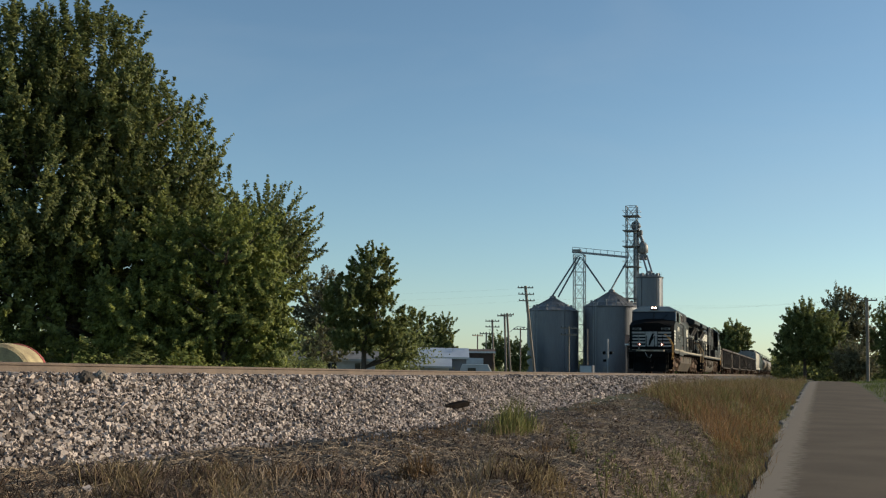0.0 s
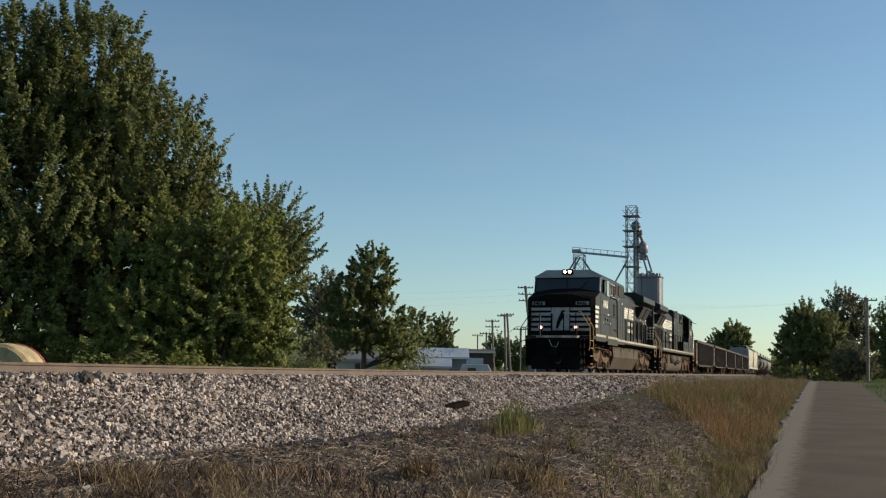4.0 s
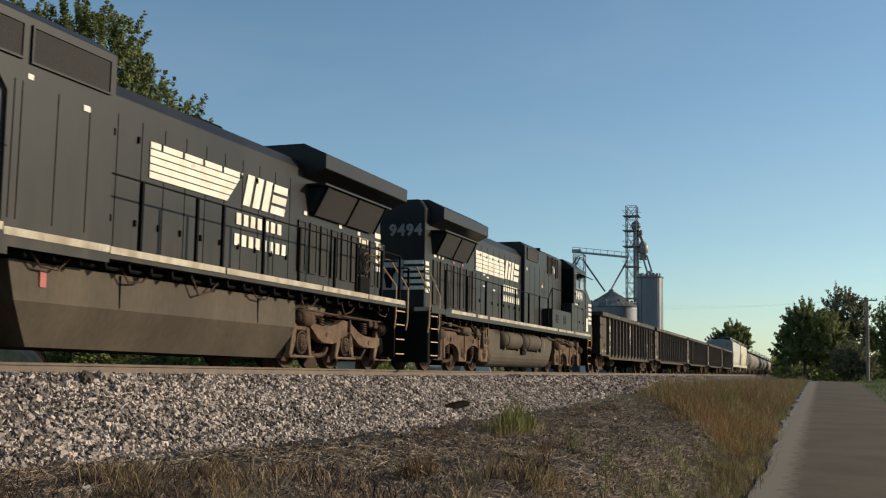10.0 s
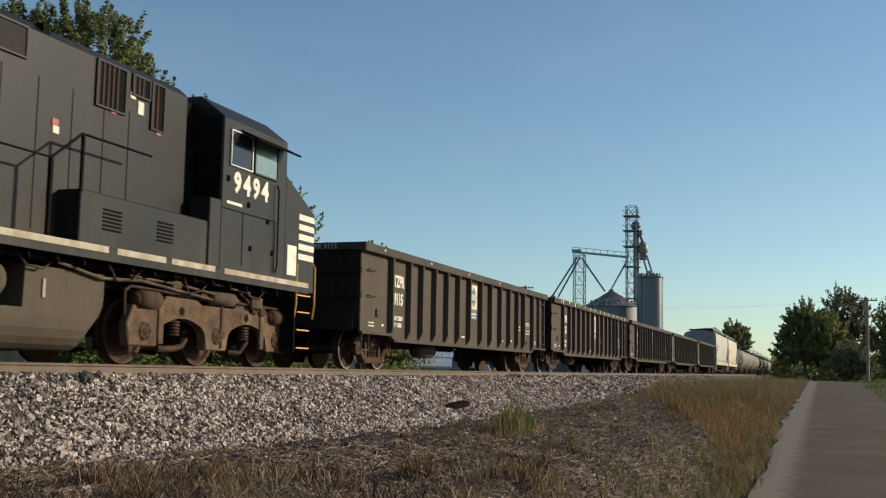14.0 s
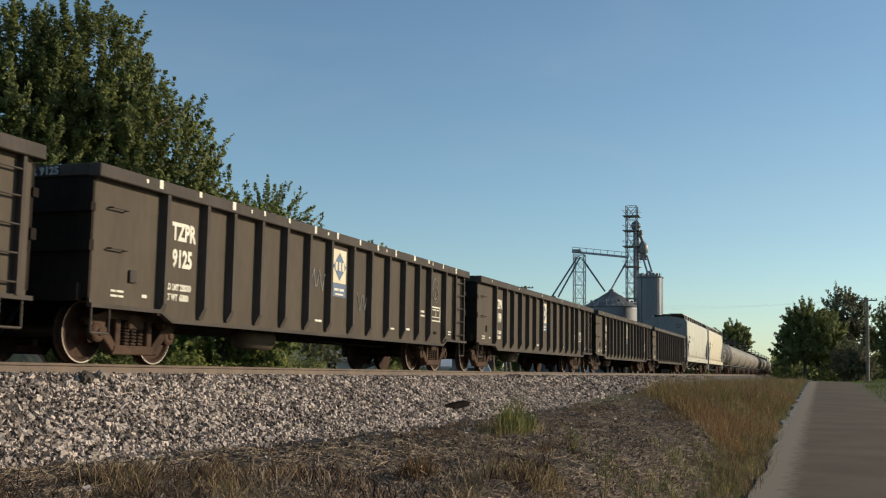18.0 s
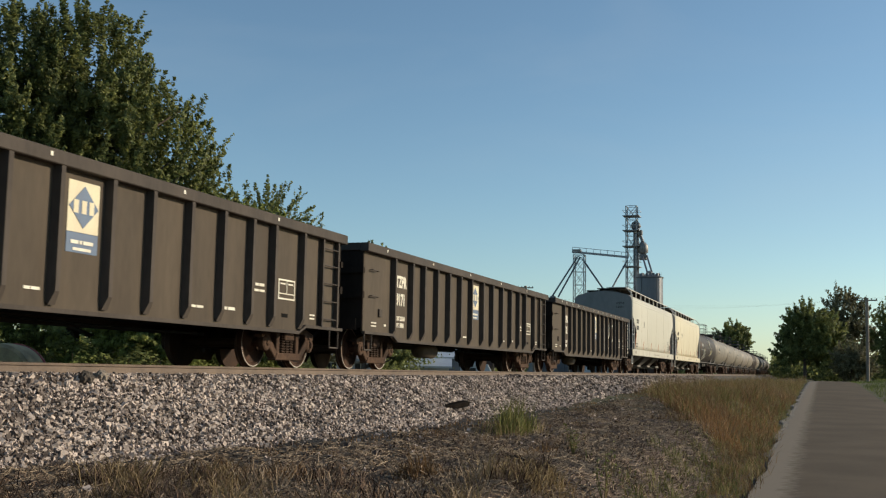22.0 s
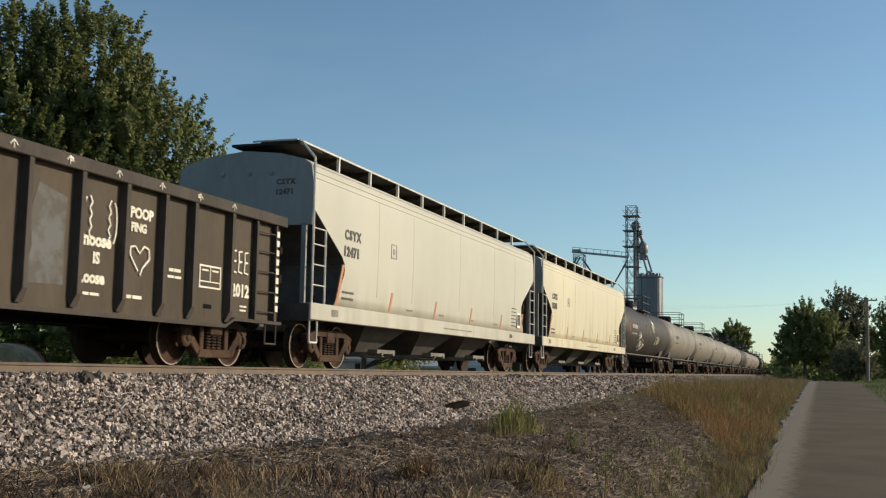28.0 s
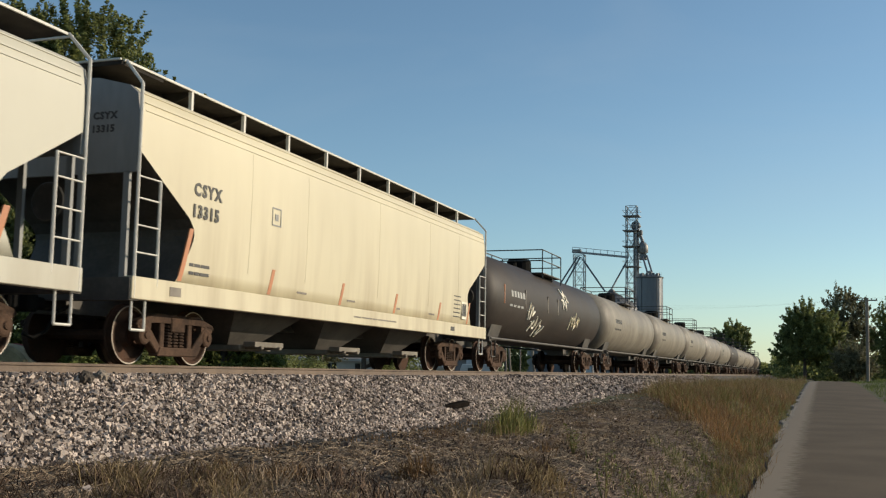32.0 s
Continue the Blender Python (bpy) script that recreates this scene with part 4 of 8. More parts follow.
for d, z in ((-1.0, 9.25), (0.0, 9.2), (1.0, 9.25)):
    wire("overhead_wire", (4.8 + d, 129.9, z), (-38.6 + d * 0.4, 145.2, 10.6 + 0.4 * d), 1.2, "thin overhead wire strung between utility poles")
    wire("overhead_wire", (4.8 + d, 129.9, z), (58.0, 120.0, 9.5 + 0.2 * d), 1.2, "thin overhead wire strung between utility poles")
for k in range(3):
    wire("overhead_wire", (-38.7, 145.0, 12.0 - 0.9 * k), (-110.0, 128.0, 11.0 - 0.9 * k), 1.0, "thin overhead wire strung between utility poles")


def signal_mast():
    x, y = -20.3, 108.1
    z0 = float(ground_z(x, y)) - 0.1
    c = thing("crossing_signal", "railway crossing signal mast with paired lamp heads", "crossing signal", pose(x, y, z0))
    part("mast", rod([(0, 0, 0), (0, 0, 3.75 - z0)], 0.07, 8), M_LATT, c)
    for s in (-0.34, 0.34):
        part("lamp_head", lathe(bmesh.new(), [(-0.1, 0.10), (0.0, 0.17), (0.03, 0.17)], 14, "y", (s, -0.1, 2.35 - z0)), M_BLACKB, c, "round black lamp head")
    part("lamp_bar", rod([(-0.6, 0, 2.35 - z0), (0.6, 0, 2.35 - z0)], 0.04, 5), M_LATT, c)
    part("bell", lathe(bmesh.new(), [(1.45 - z0, 0.16), (1.7 - z0, 0.16)], 10, "z", (-0.3, 0, 0)), M_BLACKB, c)
    b = thing("relay_cabinet", "small pale steel relay cabinet beside the track", "cabinet", pose(-23.2, 112.0, float(ground_z(-23.2, 112.0)) - 0.05))
    part("body", bev(boxes((-0.7, 0.7, -0.5, 0.5, 0, 1.6)), 0.03), M_GALV, b)
    part("door", boxes((-0.6, 0.6, -0.52, -0.5, 0.1, 1.5)), M_TINROOF, b)


signal_mast()


def house(label, x, y, turn, w, d, wall, ridge, mw, mr, windows=(), cat="house", name="house", door=None):
    """A gabled building; its long front faces its own -y. windows: (x, z, width, height)."""
    z0 = float(ground_z(x, y)) - 0.15
    c = thing(name, label, cat, pose(x, y, z0, 0, 0, turn))
    part("wall", prism(bmesh.new(), [(0, 0), (d, 0), (d, wall), (d / 2, ridge - 0.08), (0, wall)], -w / 2, w / 2, "x"), mw, c)
    roof = part("roof", prism(bmesh.new(), [(-0.45, wall - 0.18), (d / 2, ridge), (d + 0.45, wall - 0.18), (d + 0.45, wall - 0.02), (d / 2, ridge + 0.16), (-0.45, wall - 0.02)], -w / 2 - 0.4, w / 2 + 0.4, "x"), mr, c)
    part("fascia", boxes((-w / 2 - 0.42, w / 2 + 0.42, -0.50, -0.46, wall - 0.24, wall + 0.02)), M_SIDING, roof)
    for k in range(int(wall / 0.28)):
        part("siding_board", boxes((-w / 2 - 0.01, w / 2 + 0.01, -0.02, 0.0, k * 0.28, k * 0.28 + 0.25)), mw, c)
    for wx, wz, ww, wh in windows:
        wd = part("window", boxes((wx - ww / 2, wx + ww / 2, -0.05, 0.02, wz, wz + wh)), M_WINDOW, c)
        part("window_frame", boxes((wx - ww / 2 - 0.08, wx + ww / 2 + 0.08, -0.07, -0.02, wz + wh, wz + wh + 0.08), (wx - ww / 2 - 0.08, wx + ww / 2 + 0.08, -0.07, -0.02, wz - 0.08, wz), (wx - 0.03, wx + 0.03, -0.07, -0.02, wz, wz + wh)), M_SIDING, wd)
    if door:
        dx, dw, dh = door
        leaf = part("door", boxes((dx - dw / 2, dx + dw / 2, -0.06, 0.01, 0.05, dh)), M_TINROOF, c, "pale overhead door")
        for k in range(4):
            part("door_panel", boxes((dx - dw / 2 + 0.05, dx + dw / 2 - 0.05, -0.085, -0.06, 0.12 + k * dh / 4, 0.05 + (k + 0.92) * dh / 4)), M_TINROOF, leaf)
    return c


house("low white ranch house under shade trees", -48.6, 104.0, 23.0, 9.0, 7.0, 2.75, 3.5, M_SIDING, M_ROOF, ((-3.9, 1.1, 0.7, 1.2), (-1.5, 1.1, 1.1, 1.2), (-0.1, 1.1, 1.1, 1.2), (3.0, 1.1, 1.2, 1.2)))
house("pale metal-roofed machine shed", -49.4, 141.6, 19.0, 6.4, 8.0, 3.5, 4.7, M_GALV, M_TINROOF, (), "shed", "shed")
house("low white garage beside the shed", -47.9, 132.0, 19.0, 5.0, 5.0, 2.2, 3.1, M_SIDING, M_TINROOF, ((1.0, 0.7, 0.8, 0.6),), "garage", "garage")
house("dark brown flat building behind the shed", -51.0, 156.8, 17.0, 8.0, 8.0, 4.6, 4.9, M_BROWNW, M_BROWNW, (), "building", "building", (1.3, 2.6, 3.6))
house("small dark brown shed beside the large bin", -26.6, 176.0, 9.0, 6.4, 5.0, 5.6, 7.0, M_BROWNW, M_BROWNW, (), "shed", "shed")


def camper():
    x, y = -40.6, 128.8
    c = thing("camper_trailer", "small white camper trailer parked beyond the track", "trailer", pose(x, y, float(ground_z(x, y)), 0, 0, 17))
    part("body", bev(prism(bmesh.new(), [(-1.9, 0.5), (1.9, 0.5), (2.0, 1.4), (1.5, 2.35), (-1.7, 2.35), (-2.0, 1.5)], -1.0, 1.0, "y"), 0.06), M_SIDING, c)
    part("window", boxes((-1.0, 0.0, -1.03, -1.0, 1.4, 1.9)), M_WINDOW, c)
    for dx in (-0.5, 0.5):
        part("wheel", lathe(bmesh.new(), [(-0.95, 0.15), (-0.93, 0.32), (-0.75, 0.32), (-0.73, 0.15)], 14, "y", (dx, 0, 0.3)), M_BLACKB, c)
    part("hitch", rod([(2.0, 0, 0.5), (3.0, 0, 0.45)], 0.05, 5), M_BLACKB, c)


camper()


def bale():
    x, y = -16.5, 18.6
    z0 = float(ground_z(x, y))
    c = thing("round_bale", "weathered round straw bale with red-edged net wrap", "straw bale", pose(x, y, z0 - 0.05, 0, 0, 21))
    part("roll", lathe(bmesh.new(), [(0.02, 0.2), (0.0, 0.70), (0.06, 0.77), (0.6, 0.79), (1.12, 0.77), (1.18, 0.72), (1.18, 0.2)], 40, "y", (0, 0, 0.80)), M_STRAW, c, smooth=False)
    part("wrap_edge", lathe(bmesh.new(), [(1.02, 0.78), (1.04, 0.80), (1.16, 0.78), (1.19, 0.74)], 40, "y", (0, 0, 0.80)), M_RED, c, "red net wrap edge")


bale()


# ---------- undergrowth, grass, weeds, litter ----------
G_DRY = leafmat("dry_straw_grass", (0.34, 0.25, 0.125), (0.155, 0.11, 0.055), 0.8, 0.25)
G_OLIVE = leafmat("olive_yellow_grass", (0.24, 0.22, 0.075), (0.10, 0.105, 0.036), 0.8, 0.25)
G_RUST = leafmat("rust_brown_grass", (0.29, 0.175, 0.082), (0.125, 0.077, 0.038), 0.8, 0.25)
G_ORANGE = leafmat("orange_brown_seed_heads", (0.33, 0.19, 0.085), (0.15, 0.085, 0.04), 0.8, 0.25)
G_WEED = leafmat("yellow_green_weeds", (0.26, 0.27, 0.085), (0.12, 0.13, 0.042), 0.8, 0.25)
G_GREEN = leafmat("green_grass", (0.16, 0.20, 0.048), (0.075, 0.10, 0.026), 0.7, 0.25)
G_MAT = mat("grey_brown_dead_grass", (0.200, 0.135, 0.095), (0.046, 0.030, 0.021), rough=0.95, spec=0.1, scale=2, fine=20, island=0.9)
G_LITTER = mat("pale_dead_stalks", (0.38, 0.285, 0.19), (0.12, 0.085, 0.055), rough=0.9, scale=2, fine=20, island=0.8)


def blades(name, label, x, y, h, material, seed, width=0.006, lean=0.5, category="grass", z=None):
    """Bent tapering grass blades, as one piece of stuff."""
    r = np.random.default_rng(seed)
    n = len(x)
    z = ground_z(x, y) - 0.01 if z is None else z
    a = r.random(n) * 6.283
    d = np.stack([np.cos(a), np.sin(a), np.zeros(n)], 1)
    s = np.stack([-np.sin(a), np.cos(a), np.zeros(n)], 1)
    b = r.random(n) * 6.283
    s = s * np.cos(b)[:, None] + d * np.sin(b)[:, None]
    k = lean * (0.2 + r.random(n))
    w = (width * (0.6 + 0.8 * r.random(n)))[:, None]
    p0 = np.stack([x, y, z], 1)
    p1 = p0 + d * (0.35 * k * h)[:, None] + np.array([0, 0, 1]) * (0.6 * h)[:, None]
    p2 = p0 + d * (1.1 * k * h)[:, None] + np.array([0, 0, 1]) * (h * (1 - 0.25 * k))[:, None]
    v = np.stack([p0 - s * w, p0 + s * w, p1 - s * w * 0.8, p1 + s * w * 0.8, p2], 1).reshape(-1, 3)
    i = 5 * np.arange(n)
    f = np.concatenate([np.stack([i, i + 1, i + 3], 1), np.stack([i, i + 3, i + 2], 1), np.stack([i + 2, i + 3, i + 4], 1)])
    return tagged(raw(name, v, f, material), label, category, kind="stuff")


def clumped(seed, n, clumps, x0, x1, y0, y1, spread_, ybias=1.0):
    r = np.random.default_rng(seed)
    cx = x0 + (x1 - x0) * r.random(clumps)
    cy = y0 + (y1 - y0) * r.random(clumps) ** ybias
    k = r.integers(0, clumps, n)
    return cx[k] + spread_ * r.normal(size=n), cy[k] + spread_ * 1.3 * r.normal(size=n), 0.5 + r.random(clumps)[k]


def grow():
    # tall dry grass on the bank between the track and the road
    for seed, m, n, lab in ((31, G_DRY, 19000, "tall dry straw-coloured grass on the bank"), (32, G_OLIVE, 20000, "tall olive-green grass on the bank"), (33, G_RUST, 26000, "rust-brown seeding grass on the bank")):
        x, y, k = clumped(seed, n, 520, -7.6, -1.6, 24.0, 120.0, 0.30, 1.6)
        r = np.random.default_rng(seed + 100)
        # the near edge of the stand runs slantwise across the bank, ragged
        edge = 24.5 + 4.6 * np.clip(-2.4 - x, 0.0, 6.0) + 1.6 * np.sin(2.1 * x) + 1.2 * r.normal(size=n)
        tone = r.random(n) < (0.25 + 0.75 * np.maximum(ease(34.0, 58.0, y), 0.8 * (np.sin(1.3 * x + 0.35 * y) > 0.35)) if m is G_OLIVE else 1.0 - 0.55 * ease(45.0, 80.0, y))
        keep = (y > edge) & (x < -1.45) & (x > -7.9) & tone
        x, y, k = x[keep], y[keep], k[keep]
        tall = ease(24.0, 40.0, y) * 0.5 + 0.5
        blades("tall_grass", lab, x, y, (0.08 + 0.46 * r.random(n)[keep] ** 1.7) * k ** 2.0 * tall, m, seed, 0.0065, 1.1)
    # the bank that falls to the road
    for seed, m, n, lab in ((65, G_RUST, 8000, "rust-brown grass on the road bank"), (66, G_OLIVE, 5000, "olive grass on the road bank"), (67, G_DRY, 6500, "dry straw grass on the road bank")):
        x, y, k = clumped(seed, n, 300, -2.7, -1.15, 8.5, 36.0, 0.22, 1.3)
        keep = (x < -0.92 - 0.3 * ease(12.0, 38.0, y) + 0.08 * np.sin(3.0 * y)) & (x > -1.45 - 0.05 * (y - 10.0) + 0.12 * np.sin(1.7 * y))
        r = np.random.default_rng(seed + 100)
        blades("bank_grass", lab, x[keep], y[keep], (0.04 + 0.26 * r.random(keep.sum()) ** 2 * ease(9.0, 24.0, y[keep]) + 0.07 * r.random(keep.sum())) * k[keep], m, seed, 0.005, 1.1)
    x, y, k = clumped(34, 7000, 260, -2.6, -1.3, 14.0, 60.0, 0.16, 1.2)
    keep = x < -1.2
    blades("verge_grass", "short dry and green grass along the gravel shoulder", x[keep], y[keep], 0.06 + 0.16 * k[keep] * np.random.default_rng(35).random(keep.sum()), G_OLIVE, 36, 0.006, 0.7)
    x, y, k = clumped(37, 2600, 24, -1.9, -0.95, 10.5, 14.5, 0.12)
    blades("verge_grass", "tuft of green grass beside the gravel shoulder", x, y, 0.05 + 0.11 * k, G_GREEN, 38, 0.006, 0.7)
    # dry stubble in the foreground
    for seed, m, n, lab, hi in ((41, G_DRY, 7000, "dry straw-coloured stubble on bare dirt", 0.19), (42, G_MAT, 9000, "brown withered grass clumps on bare dirt", 0.16), (43, G_LITTER, 4500, "pale dead stalks standing on bare dirt", 0.17)):
        x, y, k = clumped(seed, n, 46, -7.3, -1.9, 7.2, 15.0, 0.13, 2.0)
        keep = (y < 8.6 + 0.75 * np.clip(x + 7.3, 0, 6)) & (x > -7.6)
        blades("dry_stubble", lab, x[keep], y[keep], (0.03 + hi * np.random.default_rng(seed).random(keep.sum()) ** 1.4) * k[keep] ** 2.2, m, seed + 1, 0.0045, 1.4)
    # matted dead grass all over the dirt apron
    x, y, k = clumped(44, 42000, 620, -7.5, -1.5, 7.4, 44.0, 0.24, 1.5)
    r = np.random.default_rng(45)
    keep = (x < -1.5 - 0.02 * y) & (x > -6.6 + 0.4 * np.sin(1.3 * y) - 0.6 * ease(15.0, 11.0, y))
    blades("dead_grass_mat", "grey-brown matted dead grass on the dirt", x[keep], y[keep], (0.03 + 0.10 * r.random(keep.sum()) ** 1.5) * k[keep], G_MAT, 49, 0.0045, 2.3)
    # dark withered clumps close to the camera
    for j, (cx, cy, w, h) in enumerate(((-5.69, 9.7, 0.13, 0.36), (-4.87, 10.15, 0.22, 0.22), (-3.97, 10.6, 0.11, 0.34), (-2.95, 11.7, 0.10, 0.30), (-5.2, 10.0, 0.2, 0.25), (-6.3, 9.2, 0.3, 0.18))):
        q = np.random.default_rng(140 + j)
        n = int(160 + 500 * w)
        x, y = cx + w * q.normal(size=n), cy + 1.2 * w * q.normal(size=n)
        blades("withered_clump", "dark withered weed clump on bare dirt", x, y, (0.06 + h * q.random(n)) * np.exp(-((x - cx) / (2.2 * w)) ** 2), G_MAT if j % 2 else G_RUST, 150 + j, 0.006, 0.9, "weeds")
    # rusty seed heads and green shoots among the tall grass
    for seed, m, n, lab, x0, x1, y0, y1, hh in ((73, G_ORANGE, 8000, "orange-brown dock and seed heads among tall grass", -5.2, -1.7, 26.0, 62.0, 0.55), (74, G_GREEN, 1500, "green shoots low on the road bank", -1.75, -1.1, 10.0, 17.0, 0.14), (75, G_DRY, 9000, "dry straw grass stand near the crest of the bank", -7.4, -1.6, 46.0, 120.0, 0.85), (76, G_OLIVE, 4000, "olive grass clumps among dry straw on the bank", -6.4, -1.5, 30.0, 100.0, 0.6)):
        x, y, k = clumped(seed, n, 70, x0, x1, y0, y1, 0.12 if m is G_GREEN else 0.34, 1.3)
        q = np.random.default_rng(seed + 100)
        edge = 24.5 + 4.6 * np.clip(-2.4 - x, 0.0, 6.0)
        keep = (x < -1.05 - 0.006 * y) & ((y > edge) | (m is G_GREEN))
        blades("tall_grass", lab, x[keep], y[keep], (0.05 + hh * q.random(keep.sum()) ** 1.3) * k[keep], m, seed, 0.008, 0.9)
    x, y, k = clumped(46, 5000, 170, -7.4, -2.0, 11.0, 44.0, 0.17, 1.2)
    blades("dry_stubble", "sparse withered tufts along the foot of the ballast", x, y, 0.03 + 0.10 * k * np.random.default_rng(47).random(len(x)), G_RUST, 48, 0.006, 0.9)
    # green weed patch at the foot of the ballast
    r = np.random.default_rng(51)
    for m, n, sx, sy, lab, wd, hh in ((G_WEED, 200, 0.14, 0.35, "yellow-green weeds at the foot of the ballast", 0.009, 0.62), (G_OLIVE, 380, 0.2, 0.5, "pale seeding stalks among green weeds", 0.006, 0.85), (G_DRY, 240, 0.3, 0.8, "dry stalks among green weeds", 0.006, 0.4)):
        x, y = -5.55 + sx * r.normal(size=n), 20.0 + sy * r.normal(size=n)
        blades("weed_patch", lab, x, y, 0.12 + hh * r.random(n) ** 1.3 * np.exp(-((x + 5.55) / 0.4) ** 2), m, 52 + n, wd, 0.6, "weeds")
    # mown grass over the road
    x, y, k = clumped(61, 12000, 700, 3.0, 9.0, 25.0, 150.0, 0.35, 1.3)
    keep = x > 3.0
    blades("lawn_grass", "green roadside grass", x[keep], y[keep], 0.06 + 0.14 * k[keep], G_GREEN, 62, 0.012, 0.6)
    # far bank beyond the rails
    x, y, k = clumped(63, 12000, 600, -22.0, -14.4, 12.0, 90.0, 0.4, 1.3)
    blades("bank_grass", "rank green grass beyond the track", x, y, 0.15 + 0.4 * k, G_GREEN, 64, 0.012, 0.6)


grow()


def litter():
    """Dead stalks lying flat on the dirt."""
    r = np.random.default_rng(71)
    n = 60000
    y = 7.4 + 34.0 * r.random(n) ** 2.0
    x = -6.7 - 0.9 * ease(15.0, 11.0, y) + 0.3 * np.sin(1.3 * y) + (5.0 + 0.9 * ease(15.0, 11.0, y)) * r.random(n)
    a = 6.283 * r.random(n)
    ln = 0.025 + 0.15 * r.random(n) ** 3.0
    d = np.stack([np.cos(a), np.sin(a), 0.22 * r.normal(size=n)], 1) * ln[:, None]
    c = np.stack([x, y, ground_z(x, y) + 0.012 + 0.02 * r.random(n)], 1)
    s = np.stack([-np.sin(a), np.cos(a), np.zeros(n)], 1) * (0.0022 + 0.003 * r.random(n))[:, None]
    up = np.array([0, 0, 0.005])
    v = np.stack([c - d - s, c + d - s, c + d + s, c - d + s, c - d + up, c + d + up], 1).reshape(-1, 3)
    i = 6 * np.arange(n)
    f = np.concatenate([np.stack(q, 1) for q in ((i, i + 1, i + 5, i + 4), (i + 3, i + 2, i + 5, i + 4))])
    tagged(raw("straw_litter", v, f, G_LITTER), "scattered pale dead stalks lying on dirt", "litter", kind="stuff")


litter()
M_CLOD = mat("dark_dirt_clod", (0.085, 0.058, 0.038), (0.03, 0.02, 0.014), rough=0.95, scale=2, fine=30, island=0.8, bump=0.3)
clods = scatter_stones("dirt_clods", "small dark clods of bare dirt", 4500, 6.5, 32.0, 3.3, 8.9, 0.006, 0.026, 4, surf=ground_z, bias=1.5, material=M_CLOD, category="dirt")


def weed(x, y, h, seed, label):
    """A spindly branching weed."""
    rb = random.Random(seed)
    z0 = float(ground_z(x, y))
    c = thing("weed", label, "weed", pose(x, y, z0 - 0.02))
    cen, dr = [], []
    for k in range(7):
        bm = bmesh.new()
        a = rb.uniform(0, 6.28)
        tip = Vector((math.cos(a) * rb.uniform(0.05, 0.28) * h, math.sin(a) * rb.uniform(0.05, 0.28) * h, h * (1.0 if k == 0 else rb.uniform(0.5, 0.95))))
        mid = tip * 0.5 + Vector((rb.uniform(-0.04, 0.04), rb.uniform(-0.04, 0.04), 0.05))
        loft(bm, [[c0 + Vector((math.cos(1.2566 * i), math.sin(1.2566 * i), 0)) * rr for i in range(5)] for c0, rr in ((Vector((0, 0, 0)), 0.007), (mid, 0.005), (tip, 0.002))])
        part("stalk", bm, G_DRY if k % 3 == 0 else G_OLIVE, c)
        for j in range(13):
            f = rb.uniform(0.25, 1.0)
            p = mid * (2 * f) if f < 0.5 else mid.lerp(tip, 2 * f - 1)
            cen.append(p + Vector((rb.gauss(0, 0.03), rb.gauss(0, 0.03), rb.gauss(0, 0.02))))
            dr.append((rb.gauss(0, 1), rb.gauss(0, 1), 0.4))
    lv = leaf_cloud("foliage", np.array([list(p) for p in cen]), np.array(dr), 0.018, G_WEED, seed)
    lv.parent = c


weed(-1.95, 11.9, 0.92, 81, "spindly green weed with pale stalks on the dirt bank")
weed(-2.35, 12.3, 0.70, 82, "small green weed on the dirt bank")
weed(-3.3, 15.0, 0.45, 83, "low withered weed on bare dirt")
weed(-1.75, 16.5, 0.4, 84, "low green weed near the gravel shoulder")


def bush(x, y, rx, rz, seed, material, label):
    r = np.random.default_rng(seed)
    z0 = float(ground_z(x, y))
    c = thing("bush", label, "bush", pose(x, y, z0 - 0.05))
    n = int(1500 * rx * rz)
    d = r.normal(size=(n, 3))
    d /= np.linalg.norm(d, axis=1, keepdims=True)
    rad = 0.45 + 0.6 * r.random(n)
    lump = 1 + 0.25 * np.sin(5 * d[:, 0] + seed) * np.sin(4 * d[:, 2] + 2 * d[:, 1])
    p = d * (rad * lump)[:, None] * np.array([rx, rx, rz])
    p[:, 2] = np.abs(p[:, 2])
    lv = leaf_cloud("foliage", p, d, 0.085, material, seed, d + np.array([0, 0, 0.4]))
    lv.parent = c
    for k in range(6):
        a = k * 1.05
        bm = bmesh.new()
        cyl(bm, (0, 0, 0), (math.cos(a) * rx * 0.6, math.sin(a) * rx * 0.6, rz * 0.8), 0.03, 5, 0.01)
        part("stalk", bm, M_BARK, c)


for k, (x, y, rx, rz, m) in enumerate(((-30.0, 29.5, 2.0, 1.8, L_MID), (-27.3, 31.0, 1.8, 1.6, L_DARK), (-25.2, 32.4, 1.7, 1.9, L_LIGHT), (-23.3, 33.0, 1.7, 1.7, L_MID), (-22.0, 34.2, 1.6, 1.7, L_LIGHT), (-20.9, 35.8, 1.1, 1.3, L_LIGHT), (-24.5, 44.0, 2.2, 2.0, L_MID), (-31.5, 27.5, 1.8, 2.2, L_DARK), (-27.8, 55.4, 2.0, 1.5, L_DARK))):
    bush(x, y, rx, rz, 90 + k, m, ("dense yellow-green bush" if m is L_LIGHT else "dense dark green bush") + " at the edge of the trees")


# ---------- small loose things ----------
M_TAR = mat("black_creosote_timber", (0.016, 0.013, 0.011), (0.008, 0.006, 0.005), rough=0.98, spec=0.02, scale=3, fine=25, bump=0.6)


def tie_stub(x, y, z, turn, l, label):
    t = thing("timber_offcut", label, "timber", pose(x, y, z, 6, -5, turn))
    part("timber", bev(boxes((-l / 2, l / 2, -0.1, 0.1, -0.06, 0.06)), 0.015), M_TAR, t)


